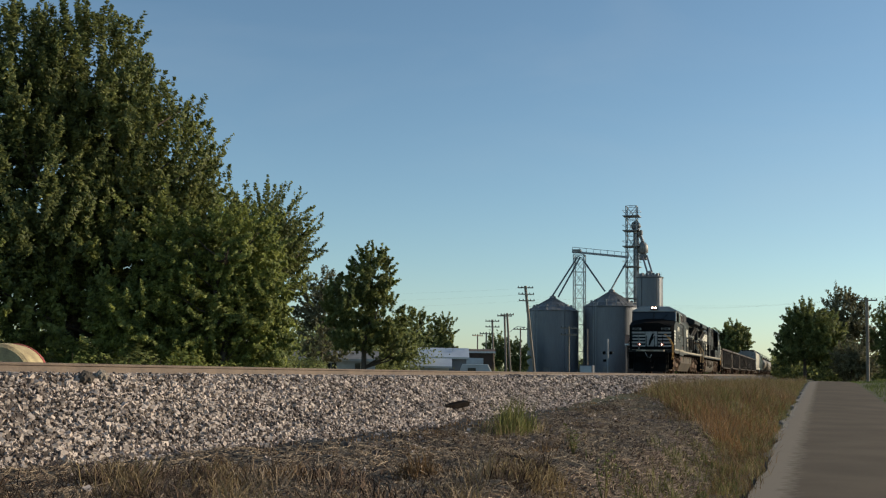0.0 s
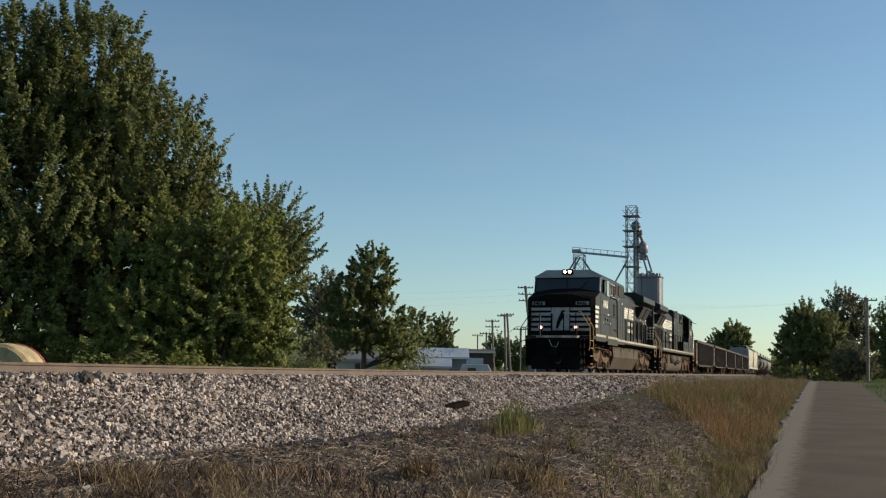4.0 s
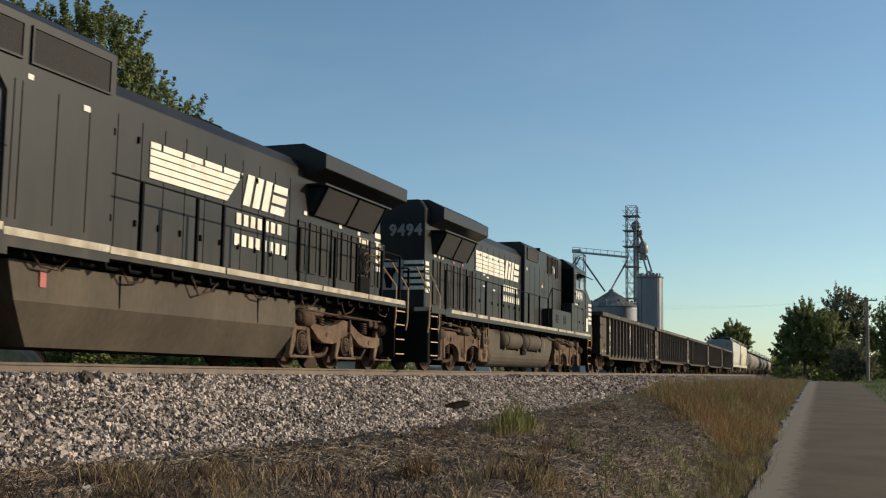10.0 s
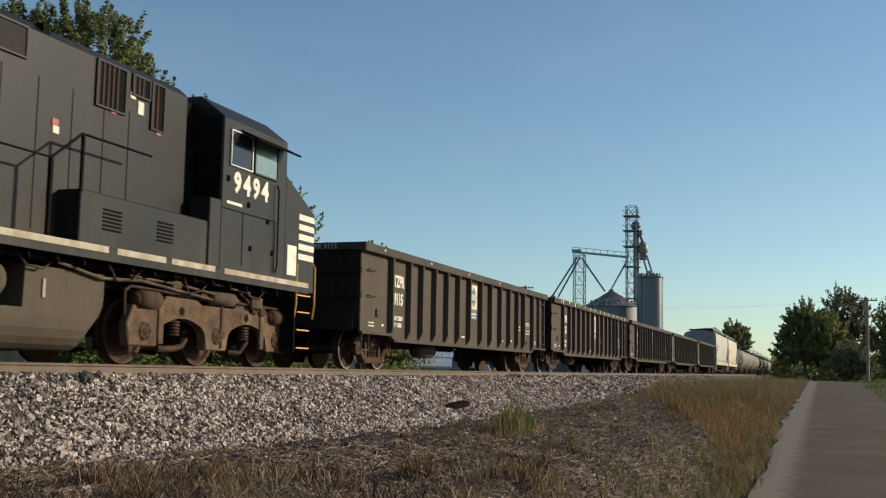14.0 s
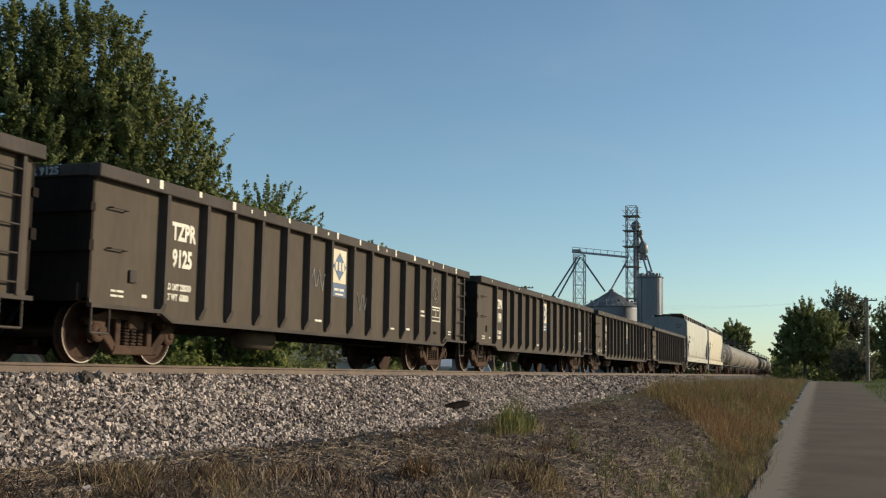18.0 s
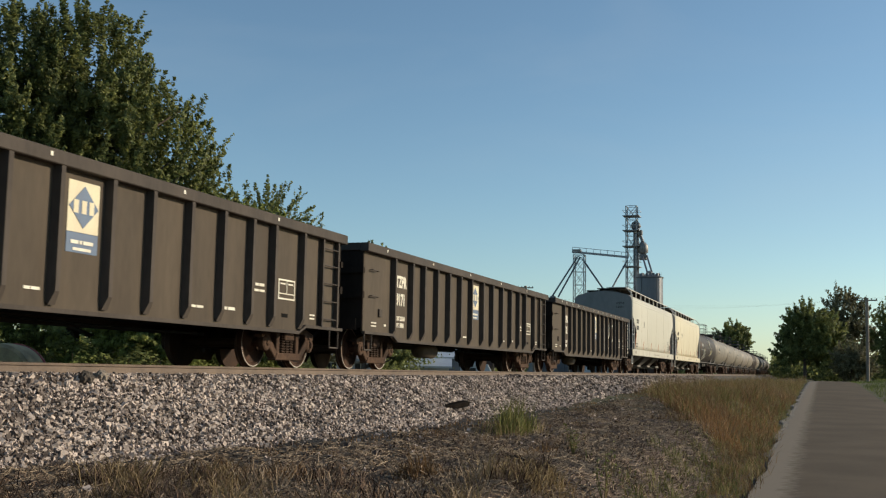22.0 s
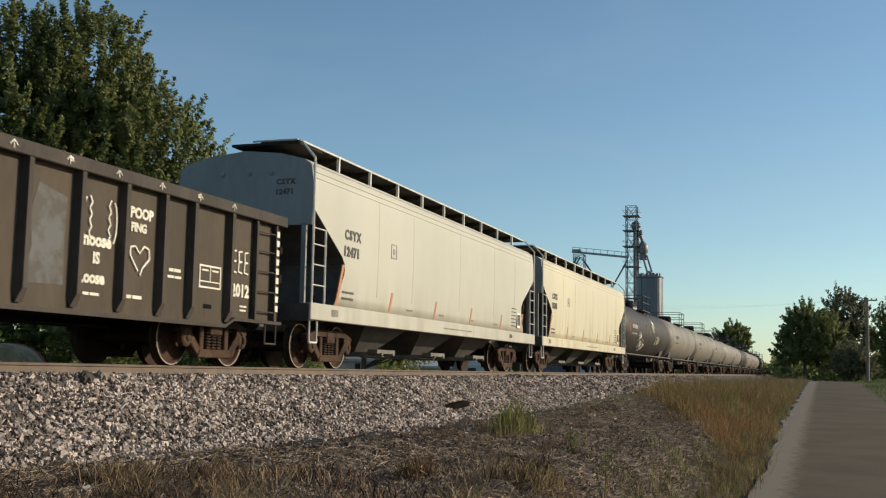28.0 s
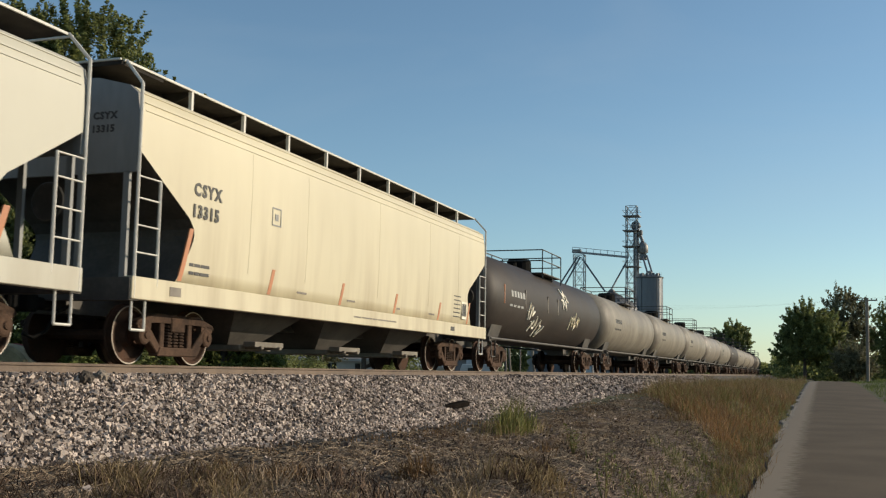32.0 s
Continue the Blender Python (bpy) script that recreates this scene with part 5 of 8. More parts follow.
tie_stub(-8.15, 24.2, -0.78, 80.0, 1.2, "dark broken tie end lying on the ballast slope")
def rotten_log():
    """A long dark bar half sunk in the dirt."""
    t = thing("rotten_log", "long dark bar half sunk in bare dirt", "log")
    pts = [Vector((-4.0 + 1.05 * q, 14.0 - 2.0 * q, float(ground_z(-4.0 + 1.05 * q, 14.0 - 2.0 * q)) + 0.005)) for q in np.linspace(0, 1, 8)]
    part("wood", loft(bmesh.new(), [[p + Vector((0.88 * math.cos(i), 0.47 * math.cos(i), math.sin(i))) * (0.05 + 0.012 * math.sin(3.0 * k)) for i in np.linspace(0, 2 * math.pi, 9)[:-1]] for k, p in enumerate(pts)]), M_TAR, t)


rotten_log()


def clod(x, y, z, s, label, m):
    t = thing("stump", label, "stump", pose(x, y, z))
    bm = bmesh.new()
    bmesh.ops.create_icosphere(bm, subdivisions=3, radius=s)
    for v in bm.verts:
        v.co *= 1 + 0.35 * noise.noise(v.co * (2.5 / s))
        v.co.z *= 1.1
    part("wood", bm, m, t)


clod(-9.25, 12.45, -0.17, 0.085, "pale weathered stump among the ballast", M_POLE)
clod(-9.16, 12.0, -0.20, 0.10, "dark rough lump among the ballast", M_TIE)


# ---------- the train: running gear ----------
TRAIN, WHEELS = [], []


def wheel_mesh(r, gauge=1.435):
    bm = bmesh.new()
    for s in (1, -1):
        a = s * gauge / 2
        lathe(bm, [(a - s * 0.03, r * 0.86), (a - s * 0.03, r + 0.027), (a, r + 0.025), (a + s * 0.012, r), (a + s * 0.105, r - 0.006), (a + s * 0.108, r * 0.86), (a + s * 0.06, r * 0.80), (a + s * 0.05, r * 0.42), (a + s * 0.12, r * 0.30), (a + s * 0.12, r * 0.14)], 28, "x")
    cyl(bm, (-1.0, 0, 0), (1.0, 0, 0), 0.085, 10)
    # balance marks and plate holes break the turned shape
    for s in (1, -1):
        for k in range(3):
            a = k * 2.1
            cyl(bm, (s * 0.775, 0.55 * r * math.cos(a), 0.55 * r * math.sin(a)), (s * 0.79, 0.55 * r * math.cos(a), 0.55 * r * math.sin(a)), 0.03, 8)
    return bm


def tread_mesh(r, gauge=1.435):
    bm = bmesh.new()
    a = gauge / 2 + 0.1085
    turns = np.linspace(0, 2 * math.pi, 28, endpoint=False)
    ring0 = [bm.verts.new((a, math.cos(t) * r * 0.985, math.sin(t) * r * 0.985)) for t in turns]
    ring1 = [bm.verts.new((a, math.cos(t) * r * 0.945, math.sin(t) * r * 0.945)) for t in turns]
    for i in range(28):
        bm.faces.new((ring0[i], ring0[(i + 1) % 28], ring1[(i + 1) % 28], ring1[i]))
    return bm


def wheelset(car, y, r, roll=True):
    w = shared("wheelset#%.3f" % r, lambda: wheel_mesh(r), M_WHEEL, car, pose(0, y, r), "rusty wheel pair on its axle")
    for turn in (0, 180):
        shared("tread#%.3f" % r, lambda: tread_mesh(r), M_TREAD if r < 0.5 else M_DUST, w, pose(0, 0, 0, 0, 0, turn), "worn rim")
    if roll:
        WHEELS.append((w, y, r))
    return w


def freight_truck(car, y, roll=True):
    r = 0.457
    for d in (-0.89, 0.89):
        wheelset(car, y + d, r, roll)

    def frame_mesh():
        bm = bmesh.new()
        x0, x1 = 0.93, 1.10
        prism(bm, [(-1.12, 0.60), (-1.06, 0.68), (-0.62, 0.80), (0.62, 0.80), (1.06, 0.68), (1.12, 0.60), (0.62, 0.66), (-0.62, 0.66)], x0, x1)
        for s in (1, -1):
            prism(bm, [(s * 1.10, 0.66), (s * 0.86, 0.68), (s * 0.40, 0.24), (s * 0.52, 0.16)], x0, x1)
            prism(bm, [(s * 0.46, 0.78), (s * 0.33, 0.78), (s * 0.33, 0.22), (s * 0.46, 0.22)], x0 + 0.02, x1 - 0.02)
        prism(bm, [(-0.56, 0.14), (0.56, 0.14), (0.5, 0.28), (-0.5, 0.28)], x0, x1 + 0.02)
        bev(bm, 0.014)
        return bm

    def spring_mesh():
        prof = []
        for k in range(7):
            prof += [(0.28 + k * 0.05, 0.052), (0.292 + k * 0.05, 0.078), (0.312 + k * 0.05, 0.078)]
        return lathe(bmesh.new(), prof + [(0.64, 0.05)], 8, "z", (1.02, 0, 0))

    def cap_mesh():
        bm = bmesh.new()
        lathe(bm, [(1.0, 0.15), (1.10, 0.15), (1.12, 0.12), (1.13, 0.06), (1.15, 0.05), (1.155, 0.02)], 14, "x", (0, 0, 0))
        box(bm, 0.98, 1.09, -0.17, 0.17, 0.1, 0.2)
        return bm

    for s in (1, -1):
        turn = pose(0, y, 0, 0, 0, 0 if s == 1 else 180)
        shared("side_frame", frame_mesh, M_FTRUCK, car, turn, "rusty cast-steel truck side frame")
        for dy in (-0.17, 0.0, 0.17):
            shared("coil_spring#freight", spring_mesh, M_FTRUCK, car, pose(0, y + dy, 0, 0, 0, 0 if s == 1 else 180))
        for d in (-0.89, 0.89):
            shared("bearing_cap", cap_mesh, M_FTRUCK, car, pose(0, y + d, r, 0, 0, 0 if s == 1 else 180))
    shared("bolster", lambda: bev(boxes((-1.12, 1.12, -0.2, 0.2, 0.52, 0.76), (-0.3, 0.3, -0.3, 0.3, 0.7, 0.95)), 0.02), M_FTRUCK, car, pose(0, y, 0))
    shared("brake_beam", lambda: boxes((-0.85, 0.85, -0.36, -0.3, 0.36, 0.46), (-0.85, 0.85, 0.3, 0.36, 0.36, 0.46)), M_FTRUCK, car, pose(0, y, 0))


def coupler(car, y, way):
    """Knuckle coupler and hanging air hose at a car's end; way: -1 front, 1 rear."""
    def mesh():
        bm = bmesh.new()
        box(bm, -0.09, 0.09, -0.34, 0.6, 0.78, 0.96)
        box(bm, -0.17, 0.14, -0.52, -0.30, 0.74, 1.0)
        bev(bm, 0.03)
        return bm
    shared("coupler", mesh, M_BLACKB, car, pose(0, y, 0, 0, 0, 0 if way < 0 else 180))
    shared("air_hose", lambda: rod([(0.35, 0.1, 0.85), (0.35, -0.15, 0.75), (0.30, -0.33, 0.45), (0.22, -0.5, 0.36), (0.15, -0.62, 0.42)], 0.028, 6), M_BLACKB, car, pose(0, y, 0, 0, 0, 0 if way < 0 else 180))


def loco_truck(car, yc, style):
    r = 0.508
    for d in (-2.07, 0, 2.07):
        wheelset(car, yc + d, r)

    steel, boxm = (M_TRUCK if style == "a" else M_TRUCKB), M_FTRUCK

    def frame_a():
        bm = bmesh.new()
        x0, x1 = 1.04, 1.20
        prism(bm, [(-1.86, 0.88), (-1.66, 0.92), (-1.20, 0.86), (-0.80, 0.87), (-0.42, 0.96), (-0.18, 1.04), (0.04, 1.02), (0.04, 0.72), (-0.36, 0.64), (-0.50, 0.54), (-0.75, 0.51), (-1.15, 0.52), (-1.40, 0.60), (-1.58, 0.72), (-1.72, 0.82)], x0, x1)
        prism(bm, [(0.08, 1.02), (0.22, 1.00), (0.36, 0.90), (0.60, 0.80), (0.95, 0.74), (1.40, 0.72), (2.00, 0.74), (2.08, 0.62), (1.78, 0.52), (1.45, 0.48), (0.95, 0.48), (0.65, 0.54), (0.42, 0.66), (0.20, 0.80), (0.08, 0.84)], x0, x1)
        for d in (-2.07, 0, 2.07):
            prism(bm, [(d - 0.50, 0.24), (d - 0.38, 0.24), (d - 0.24, 0.52), (d - 0.20, 0.86), (d - 0.36, 0.88)], x0 + 0.01, x1 - 0.03)
            prism(bm, [(d + 0.48, 0.24), (d + 0.36, 0.24), (d + 0.25, 0.52), (d + 0.18, 0.82), (d + 0.34, 0.80)], x0 + 0.01, x1 - 0.03)
            box(bm, x0, x1, d - 0.52, d + 0.52, 0.20, 0.25)
            box(bm, x0 + 0.02, x1 - 0.04, d - 0.26, d + 0.24, 0.74, 0.86)
        for y, z in ((-1.0, 0.70), (1.2, 0.60)):
            cyl(bm, (x1, y, z), (x1 + 0.012, y, z), 0.05, 10)
        bev(bm, 0.016)
        return bm

    def frame_b():
        bm = bmesh.new()
        x0, x1 = 1.04, 1.20
        out = [(-2.45, 0.28), (-1.74, 0.28)]
        for c, w in ((-1.03, 0.68), (1.03, 0.68)):
            out += [(c - w, 0.44)] + [(c - w * math.cos(a), 0.50 + 0.25 * math.sin(a)) for a in np.linspace(0.2, math.pi - 0.2, 8)] + [(c + w, 0.44)]
            if c < 0:
                out += [(-0.33, 0.26), (0.33, 0.26)]
        out += [(1.74, 0.28), (2.42, 0.28), (2.50, 0.60), (2.34, 0.90), (1.60, 0.96), (1.52, 1.08), (0.66, 1.08), (0.55, 0.98), (-0.50, 0.98), (-0.62, 1.08), (-1.50, 1.08), (-1.62, 0.94), (-2.36, 0.90), (-2.52, 0.60)]
        prism(bm, out, x0, x1)
        bev(bm, 0.018)
        for y in (-1.3, -0.8, 0.8, 1.3):
            box(bm, x1 - 0.005, x1 + 0.006, y - 0.04, y + 0.04, 0.84, 0.96)
        return bm

    def box_mesh():
        bm = bmesh.new()
        lathe(bm, [(1.05, 0.235), (1.17, 0.235), (1.19, 0.215), (1.17, 0.195), (1.165, 0.16), (1.21, 0.15), (1.225, 0.13), (1.215, 0.07), (1.235, 0.06), (1.24, 0.02)], 18, "x", (0, 0, 0))
        for k in range(6):
            a = k * math.pi / 3
            cyl(bm, (1.21, 0.115 * math.cos(a), 0.115 * math.sin(a)), (1.235, 0.115 * math.cos(a), 0.115 * math.sin(a)), 0.016, 6)
        return bm

    def cylinder_mesh():
        bm = bmesh.new()
        cyl(bm, (1.16, -0.28, 0), (1.16, 0.22, 0), 0.15, 14)
        cyl(bm, (1.16, -0.34, 0), (1.16, -0.28, 0), 0.11, 14)
        cyl(bm, (1.16, 0.22, 0), (1.16, 0.5, -0.04), 0.035, 8)
        return bm

    def spring_mesh():
        bm = bmesh.new()
        prof = []
        for k in range(5):
            prof += [(k * 0.05, 0.06), (k * 0.05 + 0.012, 0.10), (k * 0.05 + 0.034, 0.10)]
        return lathe(bm, prof + [(0.25, 0.06)], 10, "z", (1.10, 0, 0))

    for s in (1, -1):
        turn = 0 if s == 1 else 180
        shared("truck_frame#" + style, frame_a if style == "a" else frame_b, steel, car, pose(0, yc, 0, 0, 0, turn), "dusty cast-steel three-axle truck frame")
        for d in (-2.07, 0, 2.07):
            ab = shared("axle_box#" + style, box_mesh, boxm, car, pose(0, yc + d, r, 0, 0, turn), "round axle box with bolted cover", True)
            shared("bearing_ring", lambda: lathe(bmesh.new(), [(1.168, 0.235), (1.172, 0.255), (1.176, 0.235)], 18, "x", (0, 0, 0)), M_BLACKB, ab, Matrix.Identity(4))
        for d in ((-1.98, 0.98), (2.12, 0.92)):
            cy = shared("brake_cylinder#" + style, cylinder_mesh, boxm, car, pose(0, yc + d[0] * s, d[1], 0, 0, turn), "", True)
            shared("bracket#" + style, lambda: boxes((1.02, 1.10, -0.1, 0.08, -0.2, 0.1)), boxm, cy, Matrix.Identity(4))
        for d in (-1.15, 1.05):
            shared("coil_spring#" + style, spring_mesh, boxm, car, pose(0, yc + d * s, 0.78 if style == "a" else 0.46, 0, 0, turn))
        pipe = [(1.21, -2.6, 0.72), (1.21, -2.62, 1.08), (1.22, -2.5, 1.16), (1.23, -0.6, 1.12), (1.23, 0.8, 1.10), (1.21, 2.1, 1.09), (1.21, 2.45, 1.0)]
        shared("brake_pipe#" + style, lambda: rod(pipe, 0.022, 6), boxm, car, pose(0, yc, 0, 0, 0, turn))
        shared("brake_rod#" + style, lambda: rod([(1.12, -1.62, 0.25), (1.12, -1.2, 0.26), (1.12, -0.95, 0.30), (1.10, -0.80, 0.42)], 0.05, 6), boxm, car, pose(0, yc, 0, 0, 0, turn))
        shared("brake_rod.low#" + style, lambda: rod([(1.12, 0.5, 0.25), (1.12, 0.9, 0.24), (1.12, 1.15, 0.44)], 0.04, 6), boxm, car, pose(0, yc, 0, 0, 0, turn))
        shared("slack_lever#" + style, lambda: bev(boxes((1.20, 1.225, 0.10, 0.16, 0.30, 1.06), (1.20, 1.24, 0.04, 0.22, 0.48, 0.60)), 0.008), boxm, car, pose(0, yc, 0, 0, 0, turn))
        for d, z in ((-0.5, 1.14), (1.2, 1.02), (1.5, 1.0)):
            shared("pipe_fitting#" + style, lambda: bev(boxes((1.13, 1.25, -0.09, 0.09, -0.07, 0.07), (1.16, 1.22, 0.09, 0.2, -0.03, 0.03)), 0.012), boxm, car, pose(0, yc + d * s, z, 0, 0, turn))
    if style == "b":
        for s in (1, -1):
            turn = pose(0, yc, 0, 0, 0, 0 if s == 1 else 180)
            shared("air_cylinder", lambda: lathe(bmesh.new(), [(-0.42, 0.05), (-0.40, 0.12), (0.30, 0.12), (0.34, 0.06), (0.55, 0.03)], 14, "y", (1.20, 0.15, 1.14)), M_DUST, car, turn, "dusty horizontal air cylinder", True)
            shared("sand_box", lambda: bev(boxes((1.14, 1.32, 0.95, 1.35, 1.04, 1.24), (1.16, 1.30, -1.5, -1.25, 1.20, 1.44)), 0.015), M_DUST, car, turn)
            for k, (p0, p1) in enumerate((((1.27, -2.6, 1.30), (1.27, 0.1, 1.18)), ((1.30, -1.9, 1.38), (1.30, 0.9, 1.30)), ((1.25, 0.6, 1.30), (1.25, 1.15, 0.98)), ((1.25, 0.75, 1.36), (1.25, 1.3, 1.02)))):
                shared("air_line#%d" % k, lambda p0=p0, p1=p1: rod([p0, Vector(p0).lerp(Vector(p1), 0.5) + Vector((0.02, 0, 0.03)), p1], 0.022, 6), M_DUST, car, turn)
            for d in (-1.08, 0.98):
                shared("frame_hole", lambda: lathe(bmesh.new(), [(1.195, 0.075), (1.206, 0.07)], 12, "x", (0, 0, 0)), M_BLACKB, car, turn @ pose(0, d, 0.86))
                shared("pedestal_jaw", lambda: bev(boxes((1.16, 1.23, -0.07, 0.07, -0.3, 0.3)), 0.012), M_TRUCKB, car, turn @ pose(0, d * 1.55, 0.62))
    # bolster in black, for the dark void behind the truck frames
    shared("truck_bolster", lambda: bev(boxes((-0.98, 0.98, -0.7, 0.7, 0.5, 1.05), (-0.6, 0.6, -2.3, -0.7, 0.45, 0.85), (-0.6, 0.6, 0.7, 2.3, 0.45, 0.85)), 0.03), M_BLACKB, car, pose(0, yc, 0))


# ---------- locomotives ----------
NEAR = Matrix(((0, 0, 1, 0), (1, 0, 0, 0), (0, 1, 0, 0), (0, 0, 0, 1)))  # lettering that reads towards +y on a side facing +x


def on_side(x, y, z):
    return Matrix.Translation((x, y, z)) @ NEAR


def flat(bm, x, pts):
    """A thin plate on a side facing +x, with an outline in (y, z)."""
    prism(bm, pts, x, x + 0.006)


def both_sides(make):
    """The mesh made for the +x side and its turned double for the other side."""
    bm = bmesh.new()
    make(bm)
    other = bmesh.new()
    make(other)
    for v in other.verts:
        v.co.x = -v.co.x
    me = bpy.data.meshes.new("tmp")
    other.to_mesh(me)
    bm.from_mesh(me)
    other.free()
    bpy.data.meshes.remove(me)
    return bm


def emblem(hood, x, y0, y1, z0, z1):
    """A plain mark: three leaning bars beside a stack of blocks."""
    w, h = (y1 - y0), (z1 - z0)
    base = part("emblem", lean_plate(x, y0, z0, 0.15 * w, h, 0.1 * w), M_WHITE, hood, "bold mark of plain leaning white bars")
    for k, a in enumerate((0.21, 0.42)):
        part("emblem_bar", lean_plate(x, y0 + a * w, z0, 0.15 * w, h, 0.1 * w), M_WHITE, base)
    for k in range(3):
        part("emblem_bar", lean_plate(x, y0 + (0.62 + 0.035 * k) * w, z0 + 0.36 * k * h, 0.34 * w, 0.26 * h, 0.03 * w), M_WHITE, base)


def lean_plate(x, y, z, w, h, lean):
    bm = bmesh.new()
    flat(bm, x, [(y, z), (y + w, z), (y + w + lean, z + h), (y + lean, z + h)])
    return bm


def stripe_block(hood, x, y0, y1, z0, z1, n, slant, gap, label):
    """Painted stripes, each a part, on both flanks."""
    h = (z1 - z0) / (n - gap)
    for side in (1, -1):
        for k in range(n):
            a = z0 + k * h
            b = a + h * (1 - gap)
            xa, xb = sorted((side * x, side * (x + 0.006)))
            part("stripe", prism(bmesh.new(), [(y0, a), (y1 + slant * (a - z0), a), (y1 + slant * (b - z0), b), (y0, b)], xa, xb), M_WHITE, hood, label)


def letter_blocks(hood, x, y0, y1, z0, z1, n):
    """Plain blocks in place of lettering, each a part."""
    step = (y1 - y0) / n
    for k in range(n):
        bm = bmesh.new()
        y = y0 + k * step
        flat(bm, x, [(y, z0), (y + 0.62 * step, z0), (y + 0.62 * step, z1), (y, z1)])
        part("lettering_bar", bm, M_WHITE, hood)


def side_pair(name, material, parent, x0, x1, y0, y1, z0, z1, label=""):
    """A strip on the near flank and another on the far flank."""
    a = part(name, boxes((x0, x1, y0, y1, z0, z1)), material, parent, label)
    part(name, boxes((-x1, -x0, y0, y1, z0, z1)), material, parent, label)
    return a


def seams(car, x, ys, z0, z1, name="door_seam"):
    for y in ys:
        part(name, boxes((x - 0.01, x + 0.006, y - 0.007, y + 0.007, z0, z1)), M_BLACKB, car)


def panel(car, name, x, y0, y1, z0, z1, material, frame_mat=None, label="", lip=0.03):
    p = part(name, bev(boxes((x - 0.02, x + 0.012, y0, y1, z0, z1)), 0.005), material, car, label)
    if frame_mat:
        f = lip
        part("frame", boxes((x - 0.01, x + 0.03, y0 - f, y1 + f, z1, z1 + f), (x - 0.01, x + 0.03, y0 - f, y1 + f, z0 - f, z0), (x - 0.01, x + 0.03, y0 - f, y0, z0, z1), (x - 0.01, x + 0.03, y1, y1 + f, z0, z1)), frame_mat, p)
    return p


def louvre(car, x, y0, y1, z0, z1, n, material=M_WHEEL, frame_mat=M_ALU):
    p = panel(car, "louvre", x, y0, y1, z0, z1, M_BLACKB, frame_mat)
    h = (z1 - z0) / n
    for k in range(n):
        part("slat", boxes((x, x + 0.035, y0, y1, z0 + k * h, z0 + k * h + h * 0.55)), material, p)


def handrail(car, x, ys, z0, z1, mat_=None):
    for y in ys:
        shared("stanchion#%.2f%.2f" % (z0, z1), lambda: boxes((-0.025, 0.025, -0.025, 0.025, z0, z1)), M_BLACKB, car, pose(x, y, 0))
    part("handrail", rod([(x, ys[0], z1), (x, ys[-1], z1)], 0.017), mat_ or M_BLACKB, car)


def steps(car, y, way, xs=(1.5, -1.5), bright=None):
    """A step well in yellow-edged treads at a corner, with yellow grab rails."""
    for x in xs:
        s = 1 if x > 0 else -1
        for k, z in enumerate((0.36, 0.70, 1.04, 1.36)):
            part("step_tread", boxes((min(x, x - s * 0.42), max(x, x - s * 0.42), y - 0.28, y + 0.28, z, z + 0.03)), M_BLACKB, car)
            part("step_edge", boxes((x - 0.012, x + 0.012, y - 0.26, y + 0.26, z + 0.005, z + 0.03)), bright or M_RAILD, car, "worn step edge")
        part("step_side", boxes((min(x, x - s * 0.42), max(x, x - s * 0.42), y + way * 0.32, y + way * 0.36, 0.3, 1.45)), M_BLACKB, car)
        part("step_back", boxes((min(x - s * 0.42, x - s * 0.46), max(x - s * 0.42, x - s * 0.46), y - 0.3, y + 0.3, 0.3, 1.45)), M_BLACKB, car)
        for e, top in ((y - way * 0.42, 0.12), (y + way * 0.34, 0.30)):
            part("grab_rail", rod([(x - 0.02 * s, e, 0.95), (x + 0.02 * s, e, 1.2), (x + 0.02 * s, e, 1.95), (x - 0.40 * s, e + way * top, 2.62), (x - 0.52 * s, e + way * (top + 0.06), 2.64)], 0.021), (bright or M_RAILD) if x > 0 else M_BLACKB, car, "yellow grab rail" if bright and x > 0 else "dusty grab rail")


def fuel_tank(car, y0, y1, low=0.18, high=1.30):
    def ring(y, top, lowz):
        return [(-1.22, y, top), (1.22, y, top), (1.24, y, 0.78), (0.92, y, lowz), (-0.92, y, lowz), (-1.24, y, 0.78)]
    bm = loft(bmesh.new(), [ring(y0 + 0.75, high, low + 0.02), ring(y1, high, low)])
    for v in bm.verts:
        if abs(v.co.y - (y0 + 0.75)) < 1e-4 and v.co.z > 0.5:
            v.co.y = y0 + (0.0 if v.co.z > 1.0 else 0.12)
    t = part("fuel_tank", bm, M_TANKD, car, "dust-coated fuel tank with folded sides")
    part("weld_seam", boxes((1.222, 1.245, y0 + 2.3, y0 + 2.325, 0.8, high - 0.02), (1.222, 1.245, y1 - 1.5, y1 - 1.475, 0.8, high - 0.02)), M_BLACKB, t)
    part("gauge_plate", boxes((1.215, 1.25, y0 + 0.58, y0 + 0.70, 0.98, 1.18)), M_RED, t, "dark red fuel gauge plate")
    return t


